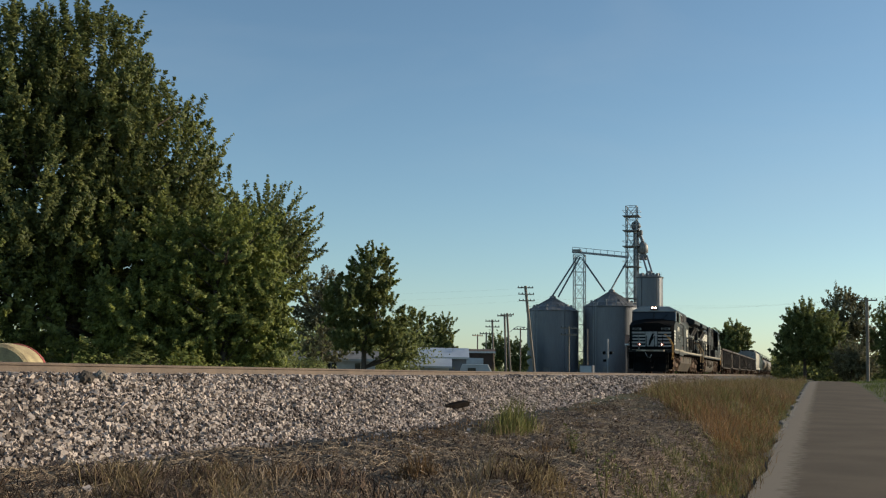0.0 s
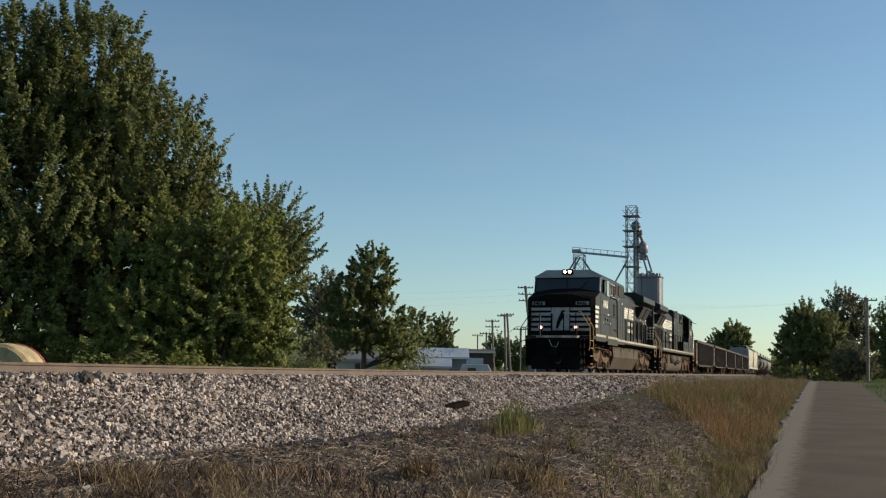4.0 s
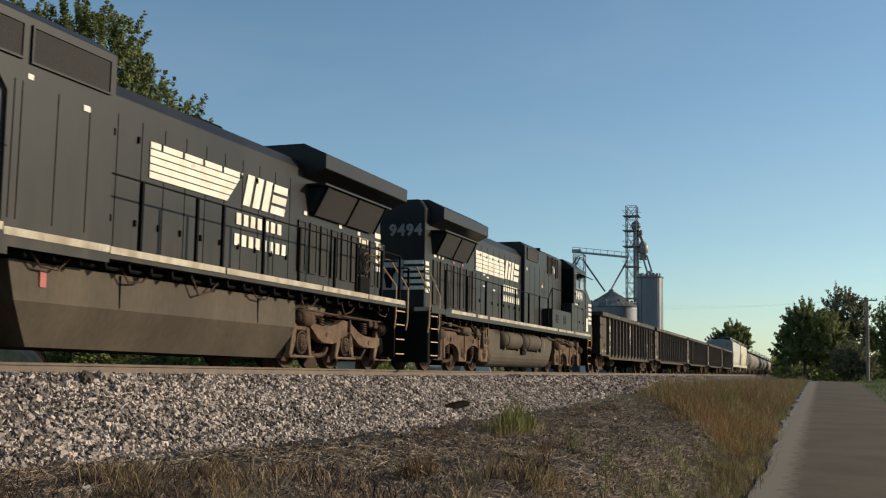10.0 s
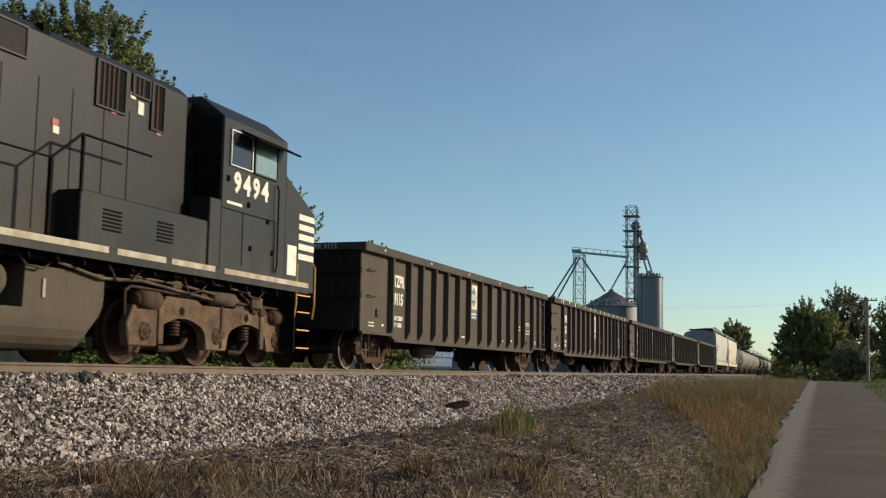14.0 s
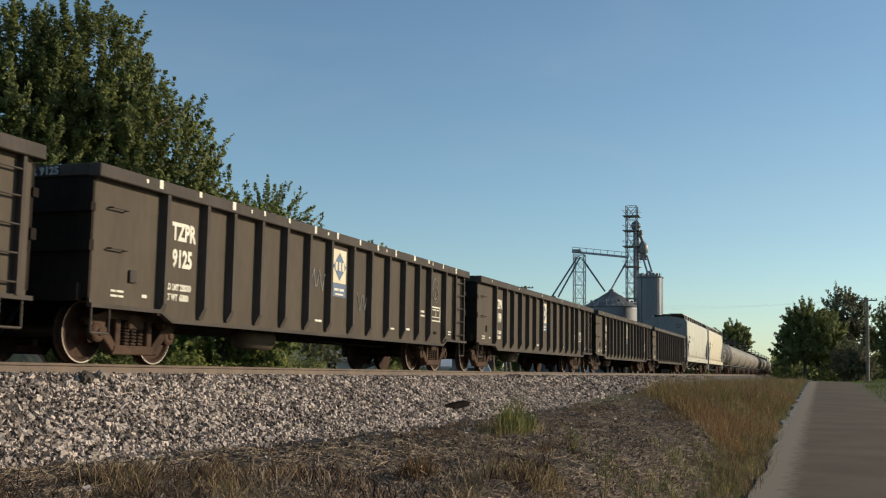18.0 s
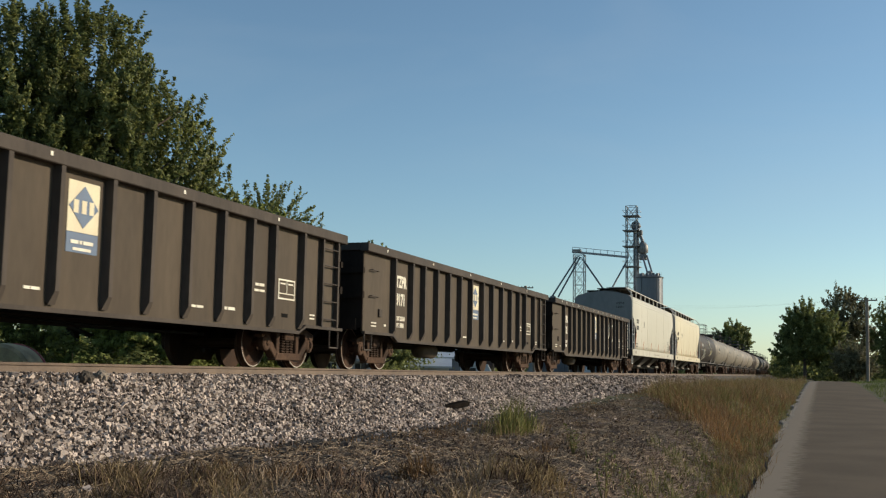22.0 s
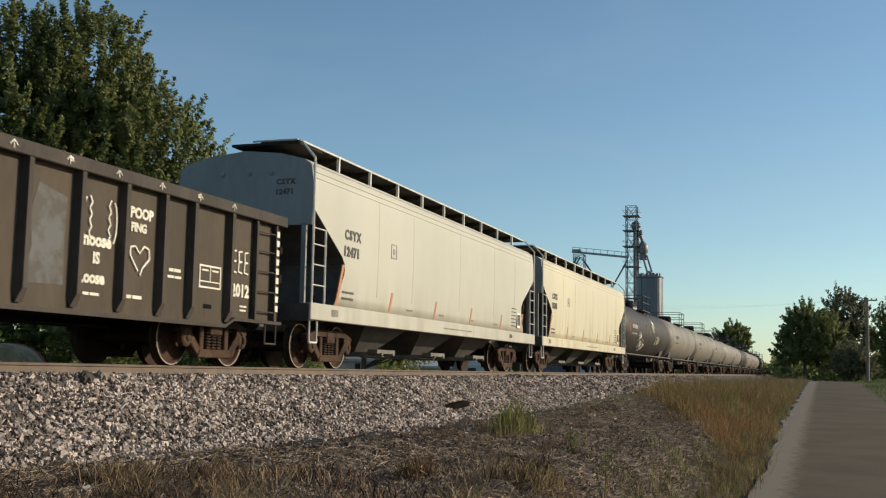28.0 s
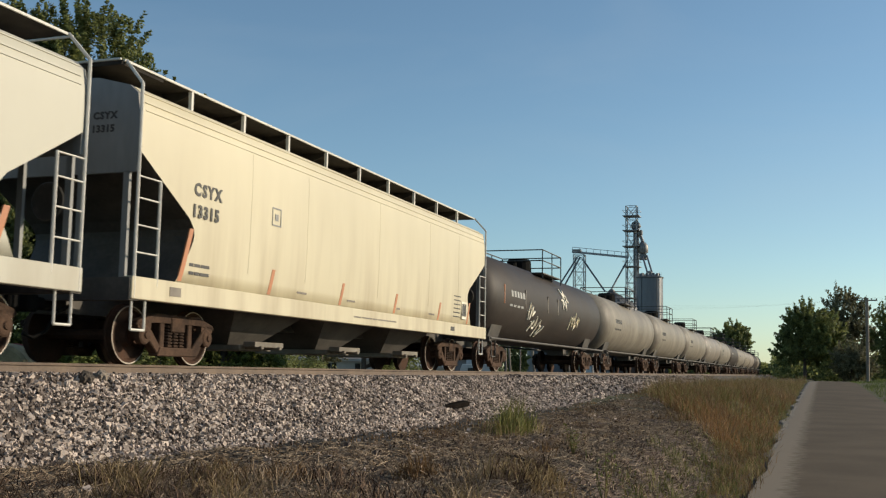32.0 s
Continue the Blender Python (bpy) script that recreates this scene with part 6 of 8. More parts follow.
def underframe(car, L, y0, y1):
    part("platform", boxes((-1.54, 1.54, y0, y1, 1.46, 1.60)), M_BLACK, car)
    # sill widened so that its black fills the shaded void over the trucks
    part("centre_sill", boxes((-0.95, 0.95, 0.8, L - 0.8, 1.10, 1.46)), M_BLACKB, car)
    for k in range(int((y1 - y0) / 0.55)):
        for turn in (0, 180):
            shared("sill_bracket", lambda: prism(bmesh.new(), [(0.0, 1.46), (0.05, 1.46), (0.05, 1.3), (0.0, 1.38)], 1.05, 1.45), M_BLACKB, car, pose(0, y0 + 0.3 + k * 0.55, 0, 0, 0, turn))
    for s in (1, -1):
        part("underframe_pipe", rod([(s * 1.3, y0 + 0.4, 1.36), (s * 1.3, y1 - 0.4, 1.36)], 0.035), M_BLACKB, car)
        for k in range(int((y1 - y0) / 1.9)):
            y = y0 + 0.9 + 1.9 * k
            part("cable_loop", rod([(s * 1.34, y, 1.42), (s * 1.34, y + 0.2, 1.24 - 0.05 * (k % 3)), (s * 1.34, y + 0.55, 1.22), (s * 1.34, y + 0.8, 1.40)], 0.016, 5), M_FTRUCK, car)


def radiator(car, y0, y1, half, hood):
    """Overhanging radiator housing with a ledge and slanted mesh screens under it."""
    part("radiator_housing", bev(prism(bmesh.new(), [(-hood, 3.86), (-half, 4.04), (-half, 4.34), (-0.95, 4.58), (0.95, 4.58), (half, 4.34), (half, 4.04), (hood, 3.86)], y0, y1, "y"), 0.01), M_BLACK, car, "overhanging black radiator housing")
    a, b = y0 + 0.1, y1 - 0.9
    for s in (1, -1):
        part("ledge", boxes((min(s * hood, s * 1.42), max(s * hood, s * 1.42), a, b, 3.72, 3.76)), M_BLACK, car)
        bm = prism(bmesh.new(), [(s * (hood + 0.02), 3.16), (s * (hood + 0.08), 3.14), (s * 1.36, 3.70), (s * 1.30, 3.72)], a + 0.2, b - 0.2, "y")
        sc = part("radiator_screen", bm, M_GRILLE, car, "slanted dark mesh screen")
        for y in (a + 0.2, (a + b) / 2, b - 0.24):
            part("screen_rib", prism(bmesh.new(), [(s * (hood + 0.06), 3.14), (s * (hood + 0.11), 3.14), (s * 1.40, 3.71), (s * 1.35, 3.72)], y, y + 0.04, "y"), M_BLACKB, sc)
        for y in (a + 0.16, b - 0.2):
            part("screen_cheek", prism(bmesh.new(), [(s * hood, 3.15), (s * 1.36, 3.71), (s * hood, 3.72)], y, y + 0.03, "y"), M_BLACK, sc)


def hood_doors(car, x, y0, y1, z0, z1, step):
    ys = list(np.arange(y0, y1, step))
    seams(car, x, ys, z0, z1)
    for i, y in enumerate(ys[:-1]):
        for z in (z0 + 0.35, z1 - 0.35):
            shared("latch", lambda: boxes((0, 0.03, 0, 0.04, 0, 0.1)), M_BLACKB, car, pose(x, y + step * 0.8, z))


def placard(car, x, y, z, w=0.09, h=0.07, m=None):
    part("placard", boxes((x, x + 0.008, y, y + w, z, z + h)), m or M_WHITE, car)


def locomotive_lead(s):
    L = 21.0
    c = thing("locomotive", "black wide-cab diesel freight locomotive with white stripes, headlights lit", "locomotive")
    TRAIN.append((c, s, L))
    underframe(c, L, 1.35, 20.7)
    loco_truck(c, 4.6, "a")
    loco_truck(c, 18.1, "a")
    coupler(c, 0.6, -1)
    coupler(c, 20.75, 1)
    # pilot
    pil = part("pilot", bev(prism(bmesh.new(), [(-1.36, 0.55), (1.36, 0.55), (1.36, 0.75), (-1.36, 0.75)], 0.16, 1.46, "z"), 0.02), M_BLACKB, c, "black pilot plate", m=Matrix.Translation((0.02, 0.36, 0)) @ Matrix.Diagonal((0.87, 1.0, 1.0, 1.0)))
    part("anticlimber", bev(prism(bmesh.new(), [(-1.10, 0.62), (-1.02, 0.42), (-0.5, 0.33), (0.5, 0.33), (1.02, 0.42), (1.10, 0.62)], 1.34, 1.58, "z"), 0.02), M_BLACKB, pil)
    part("platform_edge", loft(bmesh.new(), [[(x, y - 0.012, 1.49), (x, y, 1.49), (x, y, 1.585), (x, y - 0.012, 1.585)] for x, y in ((-1.10, 0.60), (-1.02, 0.415), (-0.5, 0.328), (0.5, 0.328), (1.02, 0.415), (1.10, 0.60))]), M_STRIPE, pil, "white-edged front platform")
    part("plow", loft(bmesh.new(), [[(-1.32, 0.5, 0.12), (1.32, 0.5, 0.12), (1.32, 0.5, 0.7), (-1.32, 0.5, 0.7)], [(-1.2, 0.2, 0.12), (1.2, 0.2, 0.12), (1.25, 0.38, 0.7), (-1.25, 0.38, 0.7)]]), M_BLACKB, pil)
    for x in (-0.5, 0.62):
        part("hose", rod([(x, 0.5, 1.0), (x + 0.03, 0.25, 0.95), (x + 0.08, 0.2, 0.6), (x + 0.15, 0.24, 0.45)], 0.03), M_BLACKB, pil)
    part("cable", rod([(-0.35, 0.3, 1.4), (-0.2, 0.24, 1.12), (0.05, 0.24, 1.08), (0.12, 0.3, 1.3)], 0.022), M_GRAF, pil, "pale hanging jumper cable")
    part("cable_reel", rod([(1.16 + 0.12 * math.cos(a), 0.55, 1.62 + 0.16 * math.sin(a)) for a in np.linspace(0, 6.0, 14)], 0.025), M_BLACKB, pil)
    part("uncoupling_lever", rod([(-1.2, 0.3, 1.1), (-0.4, 0.22, 1.12), (0.4, 0.22, 1.12), (1.2, 0.3, 1.1)], 0.012), M_BLACKB, pil)
    for x in (-0.92, -0.30, 0.30, 0.92):
        part("rail_post", boxes((x - 0.025, x + 0.025, 0.60, 0.64, 1.5, 2.56)), M_BLACKB, pil)
    part("front_rail", rod([(-0.92, 0.62, 2.56), (-0.30, 0.62, 2.58)], 0.018), M_ALU, pil)
    part("front_rail", rod([(0.30, 0.62, 2.58), (0.92, 0.62, 2.56)], 0.018), M_ALU, pil)
    part("post_strip", boxes((-0.905, -0.875, 0.59, 0.60, 1.6, 2.5)), M_ALU, pil)
    steps(c, 1.02, 1, bright=M_YELLOW)
    # nose and cab
    def nose_ring(y, zc, zm, half):
        return [(-half, y, 1.45), (half, y, 1.45), (half, y, zc), (0.55, y, zm), (-0.55, y, zm), (-half, y, zc)]
    nose = loft(bmesh.new(), [nose_ring(1.62, 3.22, 3.44, 1.34), nose_ring(1.80, 3.30, 3.48, 1.53), nose_ring(3.18, 3.70, 3.84, 1.53)])
    n = part("nose", nose, M_BLACK, c, "sloping black nose with a wide flat front")
    # darker matt black on the front and top, standing for their shade
    n.data.materials.append(M_BLACKB)
    n.data.polygons.foreach_set("material_index", [0 if abs(p.normal.x) > 0.8 else 1 for p in n.data.polygons])
    part("nose_panel", bev(boxes((-0.42, 0.42, 1.585, 1.63, 1.62, 3.2)), 0.01), M_BLACKB, n)
    # stripes across the nose front, with a plain emblem field in the middle
    # the front's shade is put into the greyed white of these
    h = 0.125
    for k in range(5):
        z = 1.82 + k * 0.225
        for a, b in ((-1.33, -0.44), (0.44, 1.33)):
            part("stripe", boxes((a, b, 1.605, 1.615, z, z + h)), M_FIELD, n, "white nose stripe dimmed in colour for shade")
    bm = bmesh.new()
    prism(bm, [(-0.40, 1.84), (0.40, 1.84), (0.40, 2.85), (-0.40, 2.85)], 1.572, 1.58, "y")
    part("emblem_field", bm, M_FIELD, n, "white emblem field dimmed in colour for shade")
    part("emblem", prism(bmesh.new(), [(-0.20, 1.92), (-0.10, 1.92), (0.0, 2.18), (0.16, 2.42), (0.12, 2.58), (0.24, 2.72), (0.06, 2.72), (-0.06, 2.46), (-0.16, 2.2)], 1.564, 1.571, "y"), M_BLACKB, n, "plain dark leaning emblem shape")
    part("nose_foot", boxes((-1.34, 1.34, 1.60, 1.62, 1.50, 1.62)), M_STRIPE, n)
    for x in (-0.98, 0.98):
        b = part("number_board", bev(boxes((x - 0.33, x + 0.33, 1.56, 1.64, 2.93, 3.14)), 0.01), M_BLACKB, n, "number board in a grey frame")
        part("plate", boxes((x - 0.29, x + 0.29, 1.552, 1.56, 2.955, 3.115)), M_BOARD, b, "pale number plate")
        words("8406", 0.20, M_BLACKB, b, Matrix.Translation((x - 0.24, 1.549, 2.965)) @ pose(0, 0, 0, 90, 0, 0), spread=1.1)
        u = 0.78 * x / 0.98
        d = part("ditch_light", lathe(bmesh.new(), [(1.16, 0.078), (1.09, 0.084), (1.085, 0.115), (1.21, 0.115), (1.27, 0.07)], 14, "y", (u, 0, 1.96)), M_AMBER, n, "ditch light, its red glow painted on the rim")
        part("light_post", boxes((u - 0.04, u + 0.04, 1.13, 1.25, 1.5, 1.87)), M_BLACKB, n)
        part("lens", lathe(bmesh.new(), [(1.15, 0.03), (1.16, 0.060)], 14, "y", (u, 0, 1.96)), M_LAMP2, d, "lit ditch light")
    part("nose_rail", rod([(0.44, 1.58, 1.7), (0.44, 1.50, 1.8), (0.44, 1.50, 2.9), (0.44, 1.58, 3.0)], 0.015), M_BLACKB, n)
    stripe_block(n, 1.532, 1.74, 2.30, 1.98, 2.95, 5, 0.26, 0.4, "white stripe on the nose side")
    cab = part("cab", bev(prism(bmesh.new(), [(-1.53, 1.45), (1.53, 1.45), (1.53, 4.36), (1.02, 4.66), (-1.02, 4.66), (-1.53, 4.36)], 3.18, 9.3, "y"), 0.012), M_BLACK, c, "black full-width cab with a chamfered roof")
    ws = loft(bmesh.new(), [[(-1.50, 2.98, 3.66), (1.50, 2.98, 3.66), (1.50, 3.19, 3.66), (-1.50, 3.19, 3.66)], [(-1.50, 3.14, 4.30), (1.50, 3.14, 4.30), (1.50, 3.19, 4.30), (-1.50, 3.19, 4.30)]])
    w = part("windshield", ws, M_GLASS, cab, "dark reflecting windshield")
    for x in (-1.51, -0.02, 1.49):
        part("pillar", loft(bmesh.new(), [[(x - 0.03, 2.95, 3.64), (x + 0.03, 2.95, 3.64), (x + 0.03, 3.05, 3.64), (x - 0.03, 3.05, 3.64)], [(x - 0.03, 3.11, 4.32), (x + 0.03, 3.11, 4.32), (x + 0.03, 3.2, 4.32), (x - 0.03, 3.2, 4.32)]]), M_ALU if x > 1 else M_BLACK, w)
    part("wiper", rod([(0.5, 2.98, 3.7), (0.9, 3.05, 4.1)], 0.012), M_BLACKB, w)
    part("visor", loft(bmesh.new(), [[(-1.55, 3.04, 4.30), (1.55, 3.04, 4.30), (1.55, 3.04, 4.35), (-1.55, 3.04, 4.35)], [(-1.03, 3.14, 4.62), (1.03, 3.14, 4.62), (1.03, 3.20, 4.67), (-1.03, 3.20, 4.67)]]), M_BROW, cab, "grey roof brow, sky sheen put into its colour")
    hl = part("headlight_box", bev(boxes((-0.24, 0.24, 2.98, 3.2, 4.44, 4.68)), 0.02), M_BLACKB, cab)
    for x in (-0.11, 0.11):
        part("lens", lathe(bmesh.new(), [(2.968, 0.03), (2.976, 0.066)], 14, "y", (x, 0, 4.56)), M_LAMP, hl, "lit headlight lens")
        part("lamp_barrel", lathe(bmesh.new(), [(2.978, 0.068), (2.90, 0.078), (2.90, 0.092), (2.985, 0.092)], 14, "y", (x, 0, 4.56)), M_AMBER, hl, "lamp barrel coloured red for the lamp's glow")
    part("antenna", boxes((-0.12, 0.12, 3.6, 3.9, 4.66, 4.74)), M_ALU, cab)
    words("8406", 0.46, M_WHITE, cab, on_side(1.532, 3.66, 2.98), spread=1.22)
    placard(cab, 1.531, 4.75, 2.66, 0.35, 0.06)
    part("window_hood", boxes((1.53, 1.62, 3.42, 3.52, 3.62, 4.22)), M_BLACKB, cab)
    panel(cab, "side_window", 1.532, 3.60, 4.22, 3.62, 4.20, M_GLASS, M_BLACKB, "dark open cab window")
    panel(cab, "side_window", 1.545, 4.30, 5.00, 3.58, 4.20, M_PANE, M_ALU, "cab window with the pale sky reflection painted on")
    louvre(cab, 1.535, 5.25, 5.62, 3.66, 4.16, 7)
    louvre(cab, 1.535, 5.78, 6.45, 3.60, 4.16, 7)
    panel(cab, "mesh_panel", 1.535, 6.72, 7.35, 3.80, 4.22, M_GRILLE, M_BLACK)
    panel(cab, "mesh_panel", 1.535, 7.55, 9.12, 3.78, 4.22, M_GRILLE, M_BLACK)
    panel(cab, "mesh_panel", 1.535, 6.30, 6.98, 2.72, 3.26, M_GRILLE, M_BLACK)
    seams(cab, 1.53, [2.95, 5.1, 5.55, 7.28, 7.42, 8.1, 8.75], 1.75, 3.5)
    for y0, y1, z in ((2.9, 5.1, 2.60), (3.7, 5.1, 2.22), (5.2, 7.2, 2.62)):
        part("door_seam", boxes((1.525, 1.538, y0, y1, z, z + 0.02)), M_BLACKB, cab)
    part("side_pipe", rod([(1.56, 5.2, 3.55), (1.56, 6.9, 3.52), (1.56, 7.1, 3.3), (1.56, 7.12, 1.7)], 0.02), M_BLACKB, cab)
    for y, z in ((3.4, 3.15), (4.0, 2.4), (4.6, 2.38), (6.3, 1.98), (6.8, 1.95)):
        part("latch", boxes((1.53, 1.56, y, y + 0.05, z, z + 0.1)), M_BLACKB, cab)
    for y, z, m in ((3.62, 2.24, M_WHITE), (5.36, 2.28, M_WHITE), (6.28, 1.85, M_RED), (6.78, 1.85, M_RED), (7.5, 3.55, M_WHITE)):
        placard(cab, 1.531, y, z, 0.1, 0.07, m)
    for y0, y1, z in ((1.75, 4.15, 1.40), (4.65, 7.3, 1.30), (7.3, 9.3, 1.40)):
        side_pair("apron", M_BLACK, c, 1.50, 1.55, y0, y1, z, 1.62)
    for y0, y1, z in ((1.8, 4.12, 1.60), (4.68, 7.2, 1.59), (7.22, 9.3, 1.54), (9.32, 12.4, 1.53), (12.46, 16.1, 1.53), (16.16, 18.4, 1.53), (18.46, 20.6, 1.53)):
        side_pair("sill_stripe", M_STRIPE, c, 1.55, 1.556, y0, y1, z, z + 0.10, "dirty white sill stripe")
    # long hood
    hood = part("hood", bev(prism(bmesh.new(), [(-0.98, 1.6), (0.98, 1.6), (0.98, 4.02), (0.78, 4.26), (-0.78, 4.26), (-0.98, 4.02)], 9.3, 20.35, "y"), 0.012), M_BLACK, c, "long black engine hood with doors")
    hood_doors(hood, 0.98, 9.5, 15.8, 1.75, 3.75, 0.62)
    for y in np.arange(16.0, 20.2, 0.52):
        panel(hood, "vent_door", 0.985, y + 0.09, y + 0.37, 1.95, 2.95, M_GRILLE, M_BLACK, lip=0.02)
    radiator(c, 16.3, 20.85, 1.46, 0.98)
    part("exhaust_stack", bev(boxes((-0.5, 0.5, 12.9, 13.9, 4.24, 4.42)), 0.03), M_BLACKB, hood)
    part("horn", lathe(bmesh.new(), [(9.5, 0.10), (9.7, 0.06), (9.9, 0.05)], 10, "y", (0.7, 0, 4.36)), M_BLACKB, hood)
    stripe_block(hood, 0.992, 10.95, 13.3, 2.92, 3.50, 5, 0.9, 0.16, "cream-white painted stripe")
    emblem(hood, 0.993, 13.85, 15.5, 2.93, 3.52)
    letter_blocks(hood, 0.993, 13.65, 15.45, 2.55, 2.76, 7)
    letter_blocks(hood, 0.993, 13.6, 15.65, 2.17, 2.38, 8)
    for y, z in ((8.6, 3.4), (12.1, 3.3), (16.3, 3.1), (18.0, 3.05), (19.0, 3.02)):
        placard(hood, 0.99 if y > 9.3 else 1.535, y, z, 0.14, 0.08)
    stripe_block(hood, 0.992, 20.0, 20.33, 2.3, 3.2, 5, 0.0, 0.4, "white stripe round the hood corner")
    handrail(c, 1.48, [7.45, 8.6, 10.1, 11.6, 12.4, 13.8, 15.2, 16.8, 17.9, 19.3, 20.4], 1.6, 2.68)
    steps(c, 20.45, -1)
    # hand brake beside the rear hood corner
    stand = part("hand_brake", bev(boxes((0.98, 1.06, 19.0, 19.62, 1.72, 2.10), (0.98, 1.03, 19.05, 19.55, 2.15, 2.75)), 0.01), M_BLACKB, c, "dark hand brake housing")
    part("brake_wheel", rod([(1.10, 19.3 + 0.22 * math.cos(a), 2.42 + 0.22 * math.sin(a)) for a in np.linspace(0, 2 * math.pi, 15)], 0.018, 6), M_DUST, stand, "worn dusty hand brake wheel")
    for a in (0.4, 2.5, 4.6):
        part("spoke", rod([(1.10, 19.3, 2.42), (1.10, 19.3 + 0.22 * math.cos(a), 2.42 + 0.22 * math.sin(a))], 0.014, 5), M_DUST, stand)
    part("warning_plate", boxes((0.99, 1.0, 19.1, 19.6, 2.86, 2.98)), M_CREAM, stand, "pale yellow warning plate")
    part("end_rail", rod([(-1.3, 20.7, 2.6), (1.3, 20.7, 2.6)], 0.02), M_BLACKB, c)
    fuel_tank(c, 7.7, 15.6)
    part("air_tank", lathe(bmesh.new(), [(15.9, 0.05), (16.0, 0.2), (17.2, 0.2), (17.3, 0.05)], 14, "y", (0.9, 0, 1.2)), M_DUST, c, smooth=True)
    return c


def locomotive_trailing(s):
    L = 21.0
    c = thing("locomotive", "black diesel freight locomotive running long hood first, white stripes", "locomotive")
    TRAIN.append((c, s, L))
    underframe(c, L, 0.5, 20.4)
    loco_truck(c, 4.1, "b")
    loco_truck(c, 17.9, "b")
    coupler(c, 0.3, -1)
    coupler(c, 20.75, 1)
    pil = part("pilot", bev(boxes((-1.48, 1.48, 0.42, 0.6, 0.2, 1.46)), 0.02), M_BLACKB, c, "black end plate")
    part("hose", rod([(0.5, 0.45, 1.0), (0.52, 0.2, 0.9), (0.58, 0.15, 0.6), (0.62, 0.2, 0.45)], 0.03), M_BLACKB, pil)
    for x0, x1 in ((1.28, 1.5), (-1.5, -1.28)):
        part("corner_post", prism(bmesh.new(), [(1.02, 1.6), (1.42, 1.6), (1.30, 0.35), (1.18, 0.35)], x0, x1, "x"), M_BLACKB, c)
        part("platform_edge", boxes((x0 - 0.2, x1, 0.46, 0.5, 1.50, 1.60)), M_STRIPE, c)
    steps(c, 0.82, 1)
    part("end_rail", rod([(-0.9, 0.5, 2.55), (-0.9, 0.42, 2.6), (0.9, 0.42, 2.6), (0.9, 0.5, 2.55)], 0.02), M_BLACKB, c)
    for x in (-0.9, 0.9):
        part("stanchion", boxes((x - 0.025, x + 0.025, 0.46, 0.51, 1.6, 2.58)), M_BLACKB, c)
    # hood, end first
    hood = part("hood", bev(prism(bmesh.new(), [(-1.0, 1.6), (1.0, 1.6), (1.0, 4.0), (0.8, 4.26), (-0.8, 4.26), (-1.0, 4.0)], 1.38, 11.2, "y"), 0.015), M_BLACK, c, "long black engine hood with doors")
    words("9494", 0.42, M_BOARD, hood, Matrix.Translation((-0.02, 1.376, 3.58)) @ pose(0, 0, 0, 90, 0, 0), spread=1.15, label="grey road number on the hood end")
    for k in range(5):
        z = 2.12 + k * 0.17
        for a, b in ((-0.98, -0.42), (0.42, 0.98)):
            part("stripe", boxes((a, b, 1.366, 1.376, z, z + 0.10)), M_WHITE, hood, "pale end stripe")
    bm = bmesh.new()
    prism(bm, [(-0.40, 2.12), (0.40, 2.12), (0.40, 2.92), (-0.40, 2.92)], 1.366, 1.374, "y")
    part("emblem_field", bm, M_GRAF, hood, "pale emblem field")
    bm = bmesh.new()
    prism(bm, [(-0.08, 2.18), (0.08, 2.16), (0.12, 2.5), (0.26, 2.72), (0.06, 2.66), (-0.02, 2.74), (-0.14, 2.5)], 1.358, 1.365, "y")
    part("emblem", bm, M_BLACKB, hood, "plain dark emblem shape")
    for z in (3.98, 4.14):
        part("marker_light", lathe(bmesh.new(), [(1.33, 0.05), (1.38, 0.06)], 10, "y", (-0.35, 0, z)), M_ALU, hood)
    stripe_block(hood, 1.012, 1.42, 1.78, 2.05, 2.88, 5, -0.12, 0.4, "white stripe round the hood corner")
    part("hood_cap", bev(prism(bmesh.new(), [(-1.0, 3.9), (1.0, 3.9), (1.0, 4.30), (0.82, 4.54), (-0.82, 4.54), (-1.0, 4.30)], 1.385, 5.9, "y"), 0.03), M_BLACK, hood)
    radiator(c, 1.75, 5.85, 1.40, 1.0)
    for y in np.arange(2.05, 5.6, 0.58):
        panel(hood, "vent_door", 1.005, y, y + 0.3, 1.8, 2.95, M_GRILLE, M_BLACK, lip=0.03)
    for y in (2.05, 2.45, 2.75):
        placard(hood, 1.01, y, 3.05, 0.22 if y < 2.2 else 0.1, 0.08)
    for y in (3.7, 4.5):
        placard(hood, 1.01, y, 3.02, 0.12, 0.08, M_RED)
    hood_doors(hood, 1.0, 5.75, 11.2, 1.75, 3.85, 0.66)
    stripe_block(hood, 1.012, 5.85, 8.95, 3.04, 3.66, 5, 0.0, 0.14, "cream-white painted stripe")
    for y in np.arange(6.5, 8.95, 0.62):
        part("door_seam", boxes((1.012, 1.022, y, y + 0.02, 3.04, 3.66)), M_BLACKB, hood)
    emblem(hood, 1.013, 9.02, 10.75, 3.06, 3.68)
    letter_blocks(hood, 1.013, 8.9, 10.7, 2.64, 2.85, 7)
    letter_blocks(hood, 1.013, 8.9, 10.95, 2.30, 2.51, 8)
    for y, z in ((6.6, 2.95), (7.0, 2.9), (6.6, 2.6), (7.7, 2.55)):
        placard(hood, 1.01, y, z, 0.2, 0.05)
    part("exhaust_stack", bev(boxes((-0.4, 0.4, 7.9, 8.9, 4.24, 4.40)), 0.03), M_BLACKB, hood)
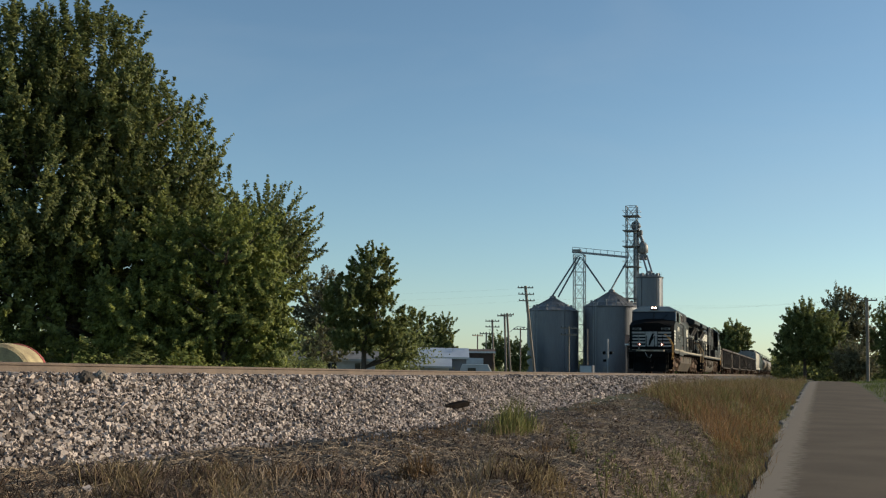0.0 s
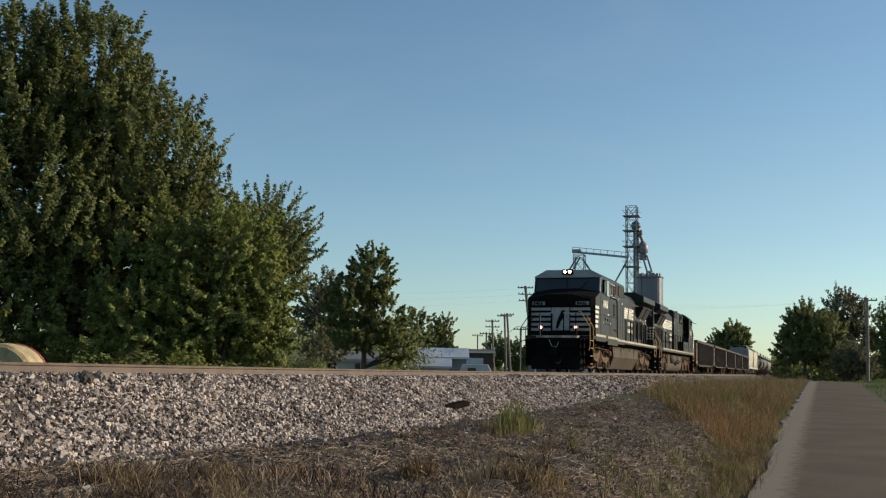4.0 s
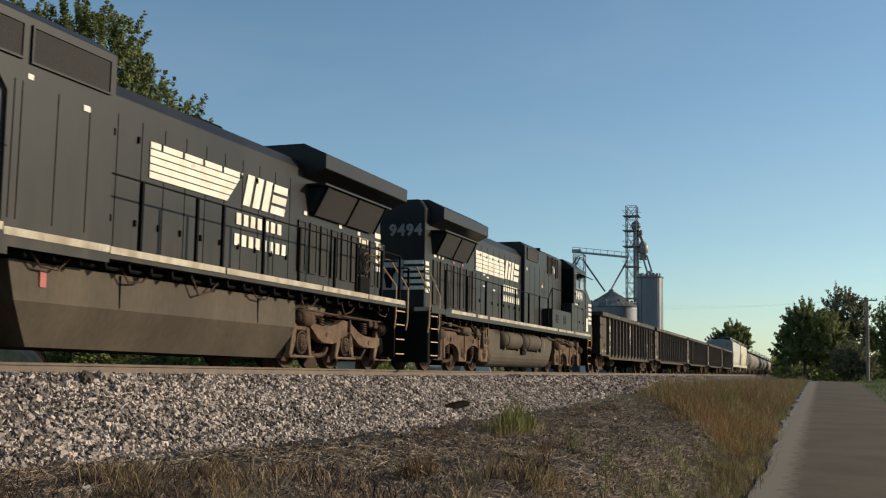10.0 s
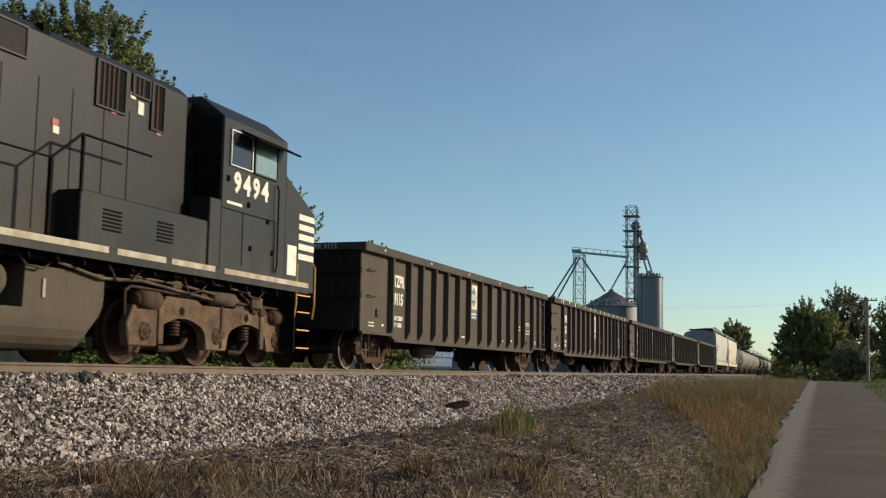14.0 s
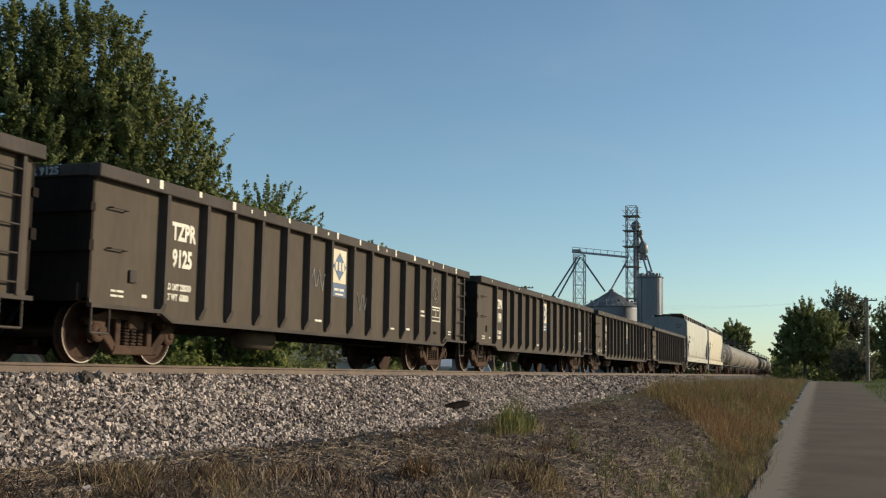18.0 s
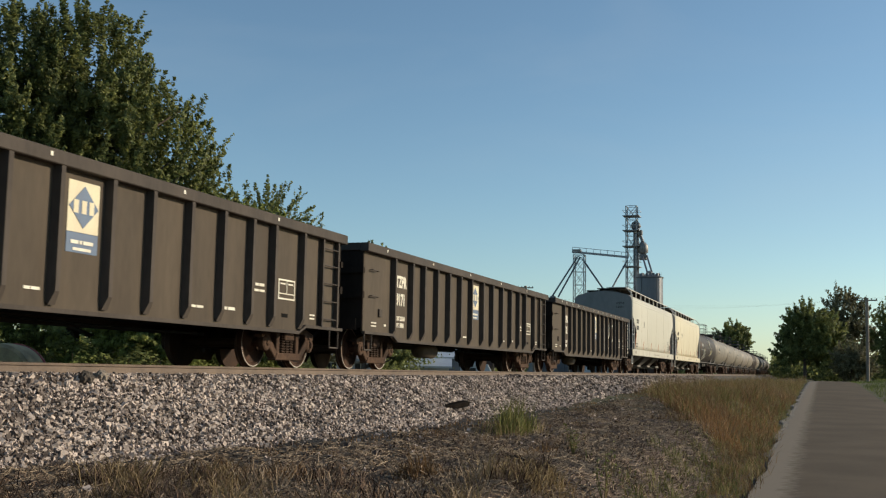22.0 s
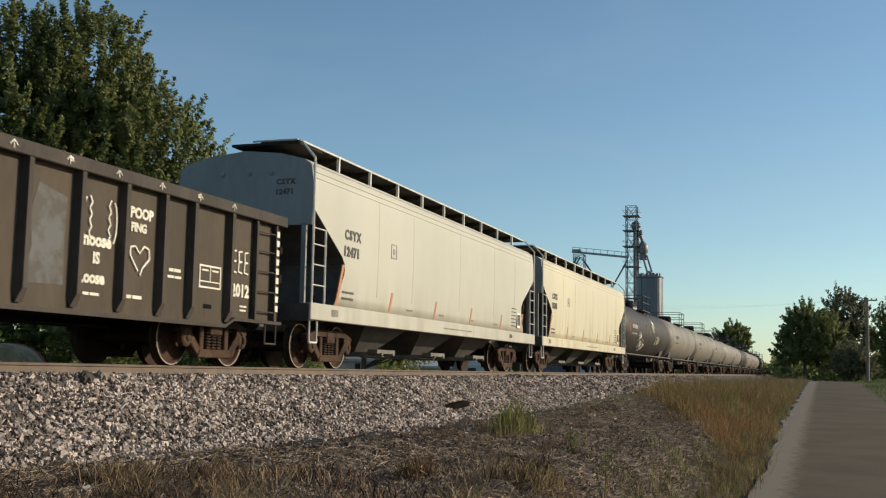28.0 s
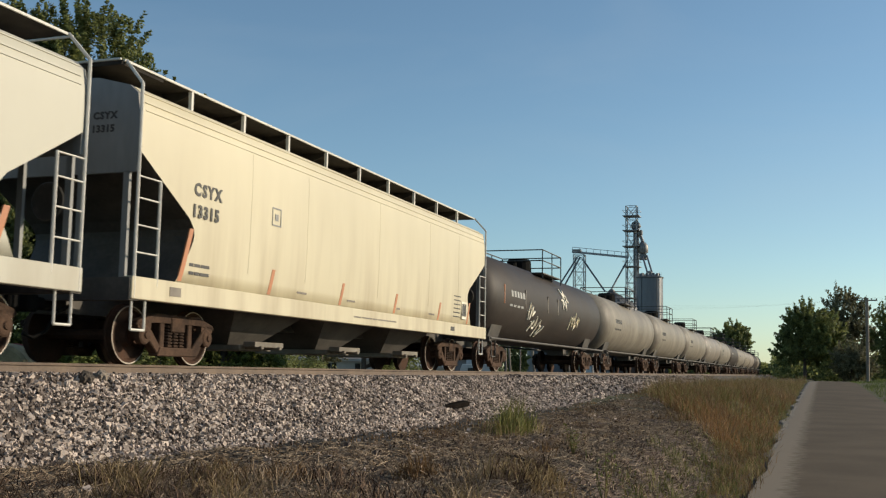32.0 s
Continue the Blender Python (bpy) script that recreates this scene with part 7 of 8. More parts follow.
    # taller cabinet ahead of the cab
    eq = part("equipment_cabinet", bev(prism(bmesh.new(), [(-1.12, 1.6), (1.12, 1.6), (1.12, 4.40), (0.95, 4.55), (-0.95, 4.55), (-1.12, 4.40)], 11.2, 16.85, "y"), 0.012), M_BLACK, c, "tall black electrical cabinet behind the cab")
    panel(eq, "mesh_panel", 1.125, 11.5, 13.0, 3.98, 4.36, M_GRILLE, M_BLACK)
    for y0, y1, z0 in ((14.5, 15.15, 3.72), (15.35, 15.75, 4.08), (15.85, 16.15, 3.66)):
        vent = panel(eq, "vent", 1.125, y0, y1, z0, 4.36, M_BLACKB, M_BLACK, "rust-brown slatted vent")
        for k in range(int((y1 - y0) / 0.11)):
            part("slat", boxes((1.125, 1.15, y0 + 0.11 * k, y0 + 0.11 * k + 0.045, z0, 4.36)), M_WHEEL, vent)
    for y, z in ((14.85, 3.66), (16.0, 3.58)):
        placard(eq, 1.125, y, z, 0.12, 0.05, M_RED)
    placard(eq, 1.125, 15.5, 3.80, 0.14, 0.2, M_WHITE)
    part("roof_lamp", boxes((0.95, 1.1, 13.35, 13.5, 4.42, 4.56)), M_BLACKB, eq)
    seams(eq, 1.12, [11.9, 12.6, 13.3, 14.0, 14.7, 15.3], 1.75, 3.8)
    for y, z, m in ((11.4, 3.55, M_WHITE), (13.6, 3.2, M_RED), (13.62, 3.1, M_WHITE), (15.3, 4.0, M_WHITE)):
        placard(eq, 1.125, y, z, 0.12, 0.1, m)
    part("locker", bev(boxes((1.0, 1.5, 13.8, 17.0, 1.6, 2.35)), 0.015), M_BLACK, c, "black steel locker on the walkway")
    cab = part("cab", bev(prism(bmesh.new(), [(-1.53, 1.45), (1.53, 1.45), (1.53, 4.18), (1.05, 4.55), (-1.05, 4.55), (-1.53, 4.18)], 17.35, 19.62, "y"), 0.015), M_BLACK, c, "black full-width cab facing backwards")
    # black box and plate added for the shade in the recess by the cab
    part("cab_vestibule", boxes((-0.95, 0.95, 16.85, 17.35, 1.6, 4.40)), M_BLACKB, cab)
    part("cab_back", boxes((1.0, 1.50, 17.33, 17.35, 1.7, 4.15)), M_BLACKB, cab)
    part("locker", bev(boxes((1.12, 1.53, 17.0, 17.35, 1.6, 2.75)), 0.015), M_BLACK, c, "black steel locker on the walkway")
    panel(cab, "side_window", 1.532, 17.58, 18.28, 3.40, 3.98, M_GLASS, M_ALU, "open cab side window", 0.02)
    panel(cab, "side_window", 1.532, 18.40, 19.2, 3.40, 3.98, M_PANE, M_BLACK, "cab window painted pale for the reflected sky")
    part("sunshade", prism(bmesh.new(), [(1.53, 4.06), (1.53, 4.02), (1.86, 3.86), (1.88, 3.89)], 17.9, 19.5, "y"), M_BLACKB, cab)
    part("cab_grab", rod([(1.56, 19.2, 1.7), (1.60, 19.2, 1.8), (1.60, 19.2, 3.2), (1.56, 19.2, 3.3)], 0.016), M_BLACKB, cab)
    for y, z in ((17.5, 3.1), (18.2, 2.75), (18.9, 2.55), (19.1, 2.0), (18.3, 2.0)):
        part("latch", boxes((1.53, 1.56, y, y + 0.06, z, z + 0.09)), M_BLACKB, cab)
    for y in (18.05, 19.2):
        part("door_seam", boxes((1.526, 1.538, y, y + 0.018, 1.72, 2.62)), M_BLACKB, cab)
    part("door_seam", boxes((1.526, 1.538, 17.4, 19.2, 2.62, 2.638)), M_BLACKB, cab)
    for y in (14.3, 15.6):
        for k in range(6):
            part("locker_slat", boxes((1.50, 1.514, y, y + 0.42, 1.85 + 0.055 * k, 1.875 + 0.055 * k)), M_BLACKB, c)
    words("9494", 0.48, M_WHITE, cab, on_side(1.532, 17.72, 2.96), spread=1.34)
    placard(cab, 1.533, 17.5, 2.72, 0.5, 0.05)
    nose = loft(bmesh.new(), [[(-1.53, 19.62, 1.45), (1.53, 19.62, 1.45), (1.53, 19.62, 3.55), (-1.53, 19.62, 3.55)], [(-1.53, 20.82, 1.45), (1.53, 20.82, 1.45), (1.53, 20.82, 2.98), (-1.53, 20.82, 2.98)], [(-1.3, 20.98, 1.45), (1.3, 20.98, 1.45), (1.3, 20.98, 2.8), (-1.3, 20.98, 2.8)]])
    n = part("nose", nose, M_BLACK, c, "sloping black nose")
    stripe_block(n, 1.532, 20.16, 20.80, 2.05, 2.92, 5, 0.0, 0.4, "white stripe on the nose side")
    part("panel_patch", boxes((1.53, 1.537, 19.72, 20.08, 1.72, 2.28)), M_WHITE, n)
    side_pair("side_sill", M_BLACK, c, 1.50, 1.545, 1.6, 20.6, 1.42, 1.60)
    for y0, y1 in ((2.05, 4.2), (4.4, 5.4), (5.6, 14.4), (14.6, 15.8), (15.95, 17.2), (17.5, 20.6)):
        part("sill_stripe", boxes((1.545, 1.552, y0, y1, 1.53, 1.62)), M_STRIPE, c, "dirty white sill stripe")
    handrail(c, 1.48, [1.75, 3.6, 5.4, 7.1, 8.7, 10.4, 11.9, 13.2], 1.6, 2.66)
    part("handrail", rod([(1.48, 13.2, 2.66), (1.48, 13.8, 3.1), (1.48, 15.4, 3.1)], 0.02), M_BLACKB, c)
    part("stanchion", boxes((1.46, 1.5, 13.8, 13.84, 2.3, 3.1)), M_BLACKB, c)
    steps(c, 20.5, -1, bright=M_YELLOW)
    # fuel tank with two air reservoirs let into its upper side
    def tank_ring(y, top, low):
        arc = [(1.24 - 0.34 * (1 - math.cos(a)), low + 0.42 * (1 - math.sin(a))) for a in np.linspace(0.0, math.pi / 2, 6)]
        return [(-1.24, y, top), (1.24, y, top)] + [(u, y, v) for u, v in arc] + [(-u, y, v) for u, v in reversed(arc)]
    t = part("fuel_tank", loft(bmesh.new(), [tank_ring(y, zt, zl) for y, zt, zl in ((6.45, 1.30, 0.78), (6.47, 1.30, 0.5), (6.62, 1.30, 0.30), (6.9, 1.30, 0.16), (7.75, 1.30, 0.16), (7.77, 0.70, 0.16), (13.1, 0.70, 0.16), (13.12, 1.26, 0.16), (14.4, 1.26, 0.16), (14.75, 1.26, 0.5))]), M_TANKD, c, "dusty grey fuel tank with a recessed top")
    part("tank_seam", boxes((1.236, 1.246, 10.4, 10.43, 0.58, 0.70)), M_BLACKB, t)
    for y in (7.85, 10.42):
        a = part("air_reservoir", lathe(bmesh.new(), [(y, 0.04), (y + 0.05, 0.15), (y + 0.14, 0.23), (y + 0.26, 0.275), (y + 0.34, 0.285), (y + 2.0, 0.285), (y + 2.08, 0.275), (y + 2.2, 0.23), (y + 2.28, 0.15), (y + 2.32, 0.04)], 22, "y", (1.16, 0, 1.01)), M_TANKD, c, "rounded grey air reservoir", True)
        for d in (0.34, 2.0):
            part("strap", lathe(bmesh.new(), [(y + d - 0.02, 0.28), (y + d - 0.018, 0.294), (y + d + 0.018, 0.294), (y + d + 0.02, 0.28)], 22, "y", (1.16, 0, 1.01)), M_BLACKB, a)
            part("saddle", boxes((1.0, 1.3, y + d - 0.09, y + d + 0.05, 0.69, 0.78)), M_TANKD, a)
    part("drain_valve", rod([(1.3, 10.25, 1.3), (1.32, 10.28, 1.05), (1.34, 10.3, 0.72)], 0.05, 6), M_DUST, c)
    part("drain_box", bev(boxes((1.2, 1.32, 10.2, 10.75, 0.58, 0.70)), 0.01), M_BLACKB, c)
    part("fill_pipe", boxes((1.238, 1.26, 13.45, 13.5, 0.85, 1.1)), M_STRIPE, t)
    vb = part("valve_box", bev(boxes((1.1, 1.33, 5.72, 6.22, 1.28, 1.46), (1.1, 1.30, 5.80, 5.90, 0.78, 1.28), (1.1, 1.30, 6.05, 6.15, 0.78, 1.28), (1.1, 1.33, 5.74, 6.20, 0.70, 0.80)), 0.012), M_TRUCKB, c, "rusty hanger frame with valves")
    for z in (0.9, 1.12):
        part("valve", bev(boxes((1.14, 1.32, 5.90, 6.05, z, z + 0.12)), 0.02), M_DUST, vb)
    part("sand_pipe", rod([(1.3, 13.4, 1.38), (1.3, 14.6, 1.2), (1.28, 15.6, 1.25), (1.28, 17.6, 1.1)], 0.025), M_DUST, c)
    return c


# ---------- freight cars ----------
def bar_row(car, x, y0, y1, z0, z1, widths, material):
    """Plain blocks in place of small stencils, each a part."""
    k = (y1 - y0) / (sum(widths) + 0.4 * (len(widths) - 1))
    y = y0
    for w in widths:
        bm = bmesh.new()
        flat(bm, x, [(y, z0), (y + w * k, z0), (y + w * k, z1), (y, z1)])
        part("stencil_bar", bm, material, car)
        y += (w + 0.4) * k


def stroke(car, pts, width, material, x=1.43):
    """A hand-painted line on the side."""
    fine = []
    for (a0, b0), (a1, b1) in zip(pts, pts[1:]):
        fine += [(x, a0 + (a1 - a0) * q, b0 + (b1 - b0) * q) for q in (0.0, 0.5)]
    part("scrawl", rod(fine + [(x, pts[-1][0], pts[-1][1])], width, 4), material, car, "hand-painted white scrawl")


def gondola(s, number, style):
    L = 16.6
    lab = {"plain": "brown steel gondola car with tall ribbed sides", "chalk": "brown ribbed gondola car with white-chalked top edge", "tagged": "brown ribbed gondola car covered in white scrawls"}[style]
    c = thing("gondola_car", lab, "gondola car", group="gondola cars of the train")
    TRAIN.append((c, s, L))
    for y in (1.65, 14.95):
        freight_truck(c, y)
    coupler(c, 0.1, -1)
    coupler(c, L - 0.1, 1)

    def side(bm, x0=1.38, x1=1.42):
        prism(bm, [(0.1, 0.80), (1.7, 0.80), (2.0, 0.66), (14.6, 0.66), (14.9, 0.80), (16.5, 0.80), (16.5, 2.70), (0.1, 2.70)], x0, x1)
    shared("side_sheet", lambda: both_sides(side), M_GON, c, Matrix.Identity(4), "dull brown side sheets")
    shared("floor#gon", lambda: boxes((-1.40, 1.40, 0.1, 16.5, 1.05, 1.12)), M_GONE, c, Matrix.Identity(4))
    # end walls take the near-black steel that stands for their shade
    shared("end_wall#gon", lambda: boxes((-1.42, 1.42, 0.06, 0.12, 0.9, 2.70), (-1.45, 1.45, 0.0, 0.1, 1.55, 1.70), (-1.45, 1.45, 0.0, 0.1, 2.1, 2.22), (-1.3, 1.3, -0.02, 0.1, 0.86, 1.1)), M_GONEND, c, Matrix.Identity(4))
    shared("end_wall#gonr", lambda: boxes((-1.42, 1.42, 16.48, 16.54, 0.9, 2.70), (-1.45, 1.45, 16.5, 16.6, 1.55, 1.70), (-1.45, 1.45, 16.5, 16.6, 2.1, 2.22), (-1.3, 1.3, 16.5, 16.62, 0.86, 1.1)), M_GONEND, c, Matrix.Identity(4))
    shared("top_chord", lambda: bev(boxes((1.36, 1.56, 0.02, 16.58, 2.58, 2.77), (-1.56, -1.36, 0.02, 16.58, 2.58, 2.77), (-1.36, 1.36, 0.02, 0.16, 2.60, 2.77), (-1.36, 1.36, 16.44, 16.58, 2.60, 2.77)), 0.012), M_GONE, c, Matrix.Identity(4), "thick box-section top chord")

    def sill(bm):
        prism(bm, [(0.05, 0.77), (1.72, 0.77), (2.02, 0.64), (14.58, 0.64), (14.88, 0.77), (16.55, 0.77), (16.55, 0.83), (14.90, 0.83), (14.60, 0.70), (2.00, 0.70), (1.70, 0.83), (0.05, 0.83)], 1.42, 1.50)
    shared("side_sill#gon", lambda: both_sides(sill), M_GONE, c, Matrix.Identity(4))
    shared("centre_sill#gon", lambda: boxes((-0.3, 0.3, 0.2, 16.4, 0.72, 1.05)), M_BLACKB, c, Matrix.Identity(4))

    def rib(bm):
        prism(bm, [(1.42, 0.80), (1.46, 0.74), (1.545, 0.92), (1.545, 2.58), (1.42, 2.58)], -0.07, 0.07, "y")
        for v in bm.verts:
            if v.co.x > 1.49:
                v.co.y *= 0.6
    for y in (1.74, 2.88, 3.73, 4.70, 5.66, 6.62, 7.60, 8.71, 9.69, 10.73, 11.73, 12.70, 13.52, 14.68):
        shared("rib", lambda: (lambda b: (rib(b), b)[1])(bmesh.new()), M_GONE, c, pose(0, y, 0), "upright pressed-steel rib")
        shared("rib", None, M_GONE, c, pose(0, y, 0, 0, 0, 180))
    # grab irons, ladder and small fittings
    part("placard_box", bev(boxes((1.42, 1.46, 0.95, 1.12, 1.18, 1.36)), 0.008), M_GONE, c)
    for z in (1.62, 2.2):
        part("grab_iron", rod([(1.43, 0.42, z), (1.50, 0.42, z), (1.50, 0.80, z), (1.43, 0.80, z)], 0.012), M_GONE, c)
    for y in (15.55, 16.25):
        part("ladder_rail", boxes((1.44, 1.52, y - 0.03, y + 0.03, 0.82, 2.58)), M_GONE, c)
    for z in (0.98, 1.34, 1.70, 2.06, 2.40):
        part("ladder_rung", rod([(1.5, 15.55, z), (1.5, 16.25, z)], 0.014), M_GONE, c)
    part("brake_reservoir", lathe(bmesh.new(), [(5.3, 0.05), (5.36, 0.2), (6.4, 0.2), (6.46, 0.05)], 14, "y", (0.75, 0, 0.52)), M_TANKD, c, "grey brake reservoir under the floor", True)
    part("brake_rigging", rod([(0.9, 7.0, 0.6), (0.9, 9.2, 0.55), (0.7, 12.5, 0.55)], 0.025), M_BLACKB, c)
    for y in (0.3, 16.2):
        part("stirrup_step", rod([(1.46, y - 0.2, 0.8), (1.46, y - 0.2, 0.42), (1.46, y + 0.2, 0.42), (1.46, y + 0.2, 0.8)], 0.018), M_GONE, c)
    # lettering
    if number:
        tall = Matrix.Diagonal((0.88, 1.2, 1.0, 1.0))
        words("TZPR", 0.31, M_WHITE, c, on_side(1.425, 2.02, 1.95) @ tall, spread=1.02)
        words(number, 0.31, M_WHITE, c, on_side(1.425, 2.05, 1.53) @ tall, spread=1.02)
        words("TZPR " + number, 0.15, M_GRAF, c, Matrix.Translation((0.12, -0.004, 2.63)) @ pose(0, 0, 0, 90, 0, 0), spread=1.1)
    words("LD LMT 220200", 0.125, M_WHITE, c, on_side(1.425, 1.92, 1.16) @ Matrix.Diagonal((0.82, 1.1, 1.0, 1.0)), spread=1.0)
    words("LT WT  65800", 0.125, M_WHITE, c, on_side(1.425, 1.92, 1.0) @ Matrix.Diagonal((0.82, 1.1, 1.0, 1.0)), spread=1.0)
    for y0, y1, z0, z1, ws in ((0.55, 0.85, 1.02, 1.05, (2, 3)), (0.55, 0.85, 0.95, 0.98, (3, 2)), (1.3, 1.42, 0.98, 1.03, (2,)), (7.1, 7.4, 0.92, 0.96, (3, 4)), (12.98, 13.3, 1.44, 1.49, (2, 3)), (12.95, 13.32, 1.34, 1.38, (3, 3)), (10.95, 11.3, 0.93, 0.97, (2, 3)), (11.9, 12.3, 0.95, 1.0, (2, 3)), (14.82, 14.88, 0.98, 1.12, (2,)), (15.15, 15.38, 1.02, 1.05, (2, 2)), (15.15, 15.36, 0.95, 0.98, (3, 1))):
        bar_row(c, 1.424, y0, y1, z0, z1, ws, M_WHITE)
    panel_ = None
    for a, b, z0, z1 in ((0, 0.66, 1.26, 1.29), (0, 0.66, 1.61, 1.64), (0, 0.03, 1.29, 1.61), (0.63, 0.66, 1.29, 1.61), (0.03, 0.63, 1.36, 1.38), (0.32, 0.34, 1.38, 1.61), (0.08, 0.27, 1.54, 1.57), (0.39, 0.58, 1.54, 1.57)):
        bm = bmesh.new()
        flat(bm, 1.424, [(13.84 + a, z0), (13.84 + b, z0), (13.84 + b, z1), (13.84 + a, z1)])
        if panel_ is None:
            panel_ = part("repair_panel", bm, M_WHITE, c, "white outlined repair panel")
        else:
            part("panel_line", bm, M_WHITE, panel_)
    part("weight_patch", boxes((1.42, 1.427, 14.0, 14.24, 0.93, 1.0)), M_BLACKB, c)
    sign = part("decal", boxes((1.42, 1.427, 7.86, 8.52, 1.76, 2.46)), M_CREAM, c, "cream square with a blue diamond over a blue block")
    bm = bmesh.new()
    flat(bm, 1.428, [(8.19, 1.82), (8.50, 2.11), (8.19, 2.40), (7.88, 2.11)])
    part("diamond", bm, M_BLUE, sign)
    for a in (7.97, 8.14, 8.30):
        part("letter_block", boxes((1.434, 1.438, a, a + 0.10, 2.02, 2.20)), M_CREAM, sign)
    part("lower_block", boxes((1.42, 1.427, 7.86, 8.52, 1.48, 1.755)), M_BLUE, sign)
    bar_row(sign, 1.428, 7.95, 8.42, 1.60, 1.65, (3, 1, 4), M_WHITE)
    bar_row(sign, 1.428, 8.0, 8.38, 1.51, 1.55, (5,), M_WHITE)
    rnd = random.Random(int(s * 10) + 7)
    if style == "chalk":
        for i in range(14):
            y = 1.4 + i * 1.07 + rnd.uniform(-0.1, 0.1)
            h = rnd.uniform(0.06, 0.14)
            part("chalk_mark", bev(boxes((1.56, 1.566, y, y + rnd.uniform(0.05, 0.12), 2.75 - h, 2.765)), 0.002), M_WHITE, c, "white chalk mark")
    for i in range(5):
        y = 1.1 + 3.1 * i
        part("chalk_mark", boxes((1.56, 1.565, y, y + 0.05, 2.66, 2.72)), M_WHITE, c)
    if style == "chalk":
        for k, (y, z) in enumerate(((6.9, 1.75), (9.1, 1.45))):
            stroke(c, [(y + j * 0.08, z + 0.22 * math.sin(j * 1.9 + k)) for j in range(9)], 0.009, M_GRAF)
        # a pale outline and loops between two ribs near the rear
        stroke(c, [(14.10 + 0.2 * math.cos(a), 2.1 + 0.28 * math.sin(a)) for a in np.linspace(0.4, 5.6, 12)], 0.008, M_GRAF)
        stroke(c, [(14.2 + 0.1 * math.cos(a), 1.95 + 0.2 * math.sin(a)) for a in np.linspace(0, 6.2, 10)], 0.008, M_GRAF)
    if style == "tagged":
        for i in range(13):
            y = 1.9 + i * 1.06
            stroke(c, [(y, 2.62), (y, 2.72)], 0.010, M_WHITE, 1.566)
            stroke(c, [(y - 0.07, 2.66), (y, 2.73), (y + 0.07, 2.66)], 0.010, M_WHITE, 1.566)
        # smudged patches where paint was rubbed out
        part("paint_patch", prism(bmesh.new(), [(9.80, 1.0), (10.54, 1.02), (10.52, 1.5), (10.54, 2.2), (9.98, 2.32), (9.84, 1.9), (9.90, 1.5)], 1.42, 1.425), M_SMUDGE, c, "smudged grey overpainted patch")
        # brackets of zigzag lines and hand lettering
        for y, d in ((10.95, -1), (11.52, 1)):
            stroke(c, [(y + d * 0.09 * math.sin(a), 1.98 + 0.3 * math.cos(a)) for a in np.linspace(0.2, 2.9, 9)], 0.019, M_WHITE)
            stroke(c, [(y - d * (0.05 + 0.05 * (j % 2)), 2.30 - 0.085 * j) for j in range(8)], 0.019, M_WHITE)
        words("noose", 0.26, M_WHITE, c, on_side(1.43, 10.90, 1.62), name="scrawl", label="hand-painted white scrawl", spread=0.95)
        words("IS", 0.22, M_WHITE, c, on_side(1.43, 11.12, 1.38), name="scrawl", spread=1.0)
        words(".oose", 0.24, M_WHITE, c, on_side(1.43, 10.90, 1.10), name="scrawl", spread=0.95)
        words("POOP", 0.22, M_WHITE, c, on_side(1.43, 11.93, 2.14), name="scrawl", spread=0.95)
        words("FING", 0.18, M_WHITE, c, on_side(1.43, 11.96, 1.94), name="scrawl", spread=0.95)
        stroke(c, [(12.16, 1.36), (11.96, 1.58), (11.96, 1.70), (12.08, 1.72), (12.18, 1.62), (12.30, 1.74), (12.42, 1.70), (12.44, 1.56), (12.26, 1.40), (12.22, 1.30)], 0.019, M_WHITE)
        for y in (14.84, 15.04, 15.24):
            stroke(c, [(y + 0.12, 1.98), (y, 1.96), (y + 0.02, 1.80), (y + 0.12, 1.80), (y + 0.01, 1.78), (y, 1.62), (y + 0.14, 1.60)], 0.02, M_WHITE)
        words("2012", 0.30, M_WHITE, c, on_side(1.43, 14.84, 1.20), name="scrawl", label="hand-painted white scrawl", spread=1.0)
        for k in range(9):
            part("scrawl", boxes((1.53, 1.536, 16.22, 16.32, 1.0 + 0.17 * k, 1.11 + 0.17 * k)), M_WHITE, c)
    return c


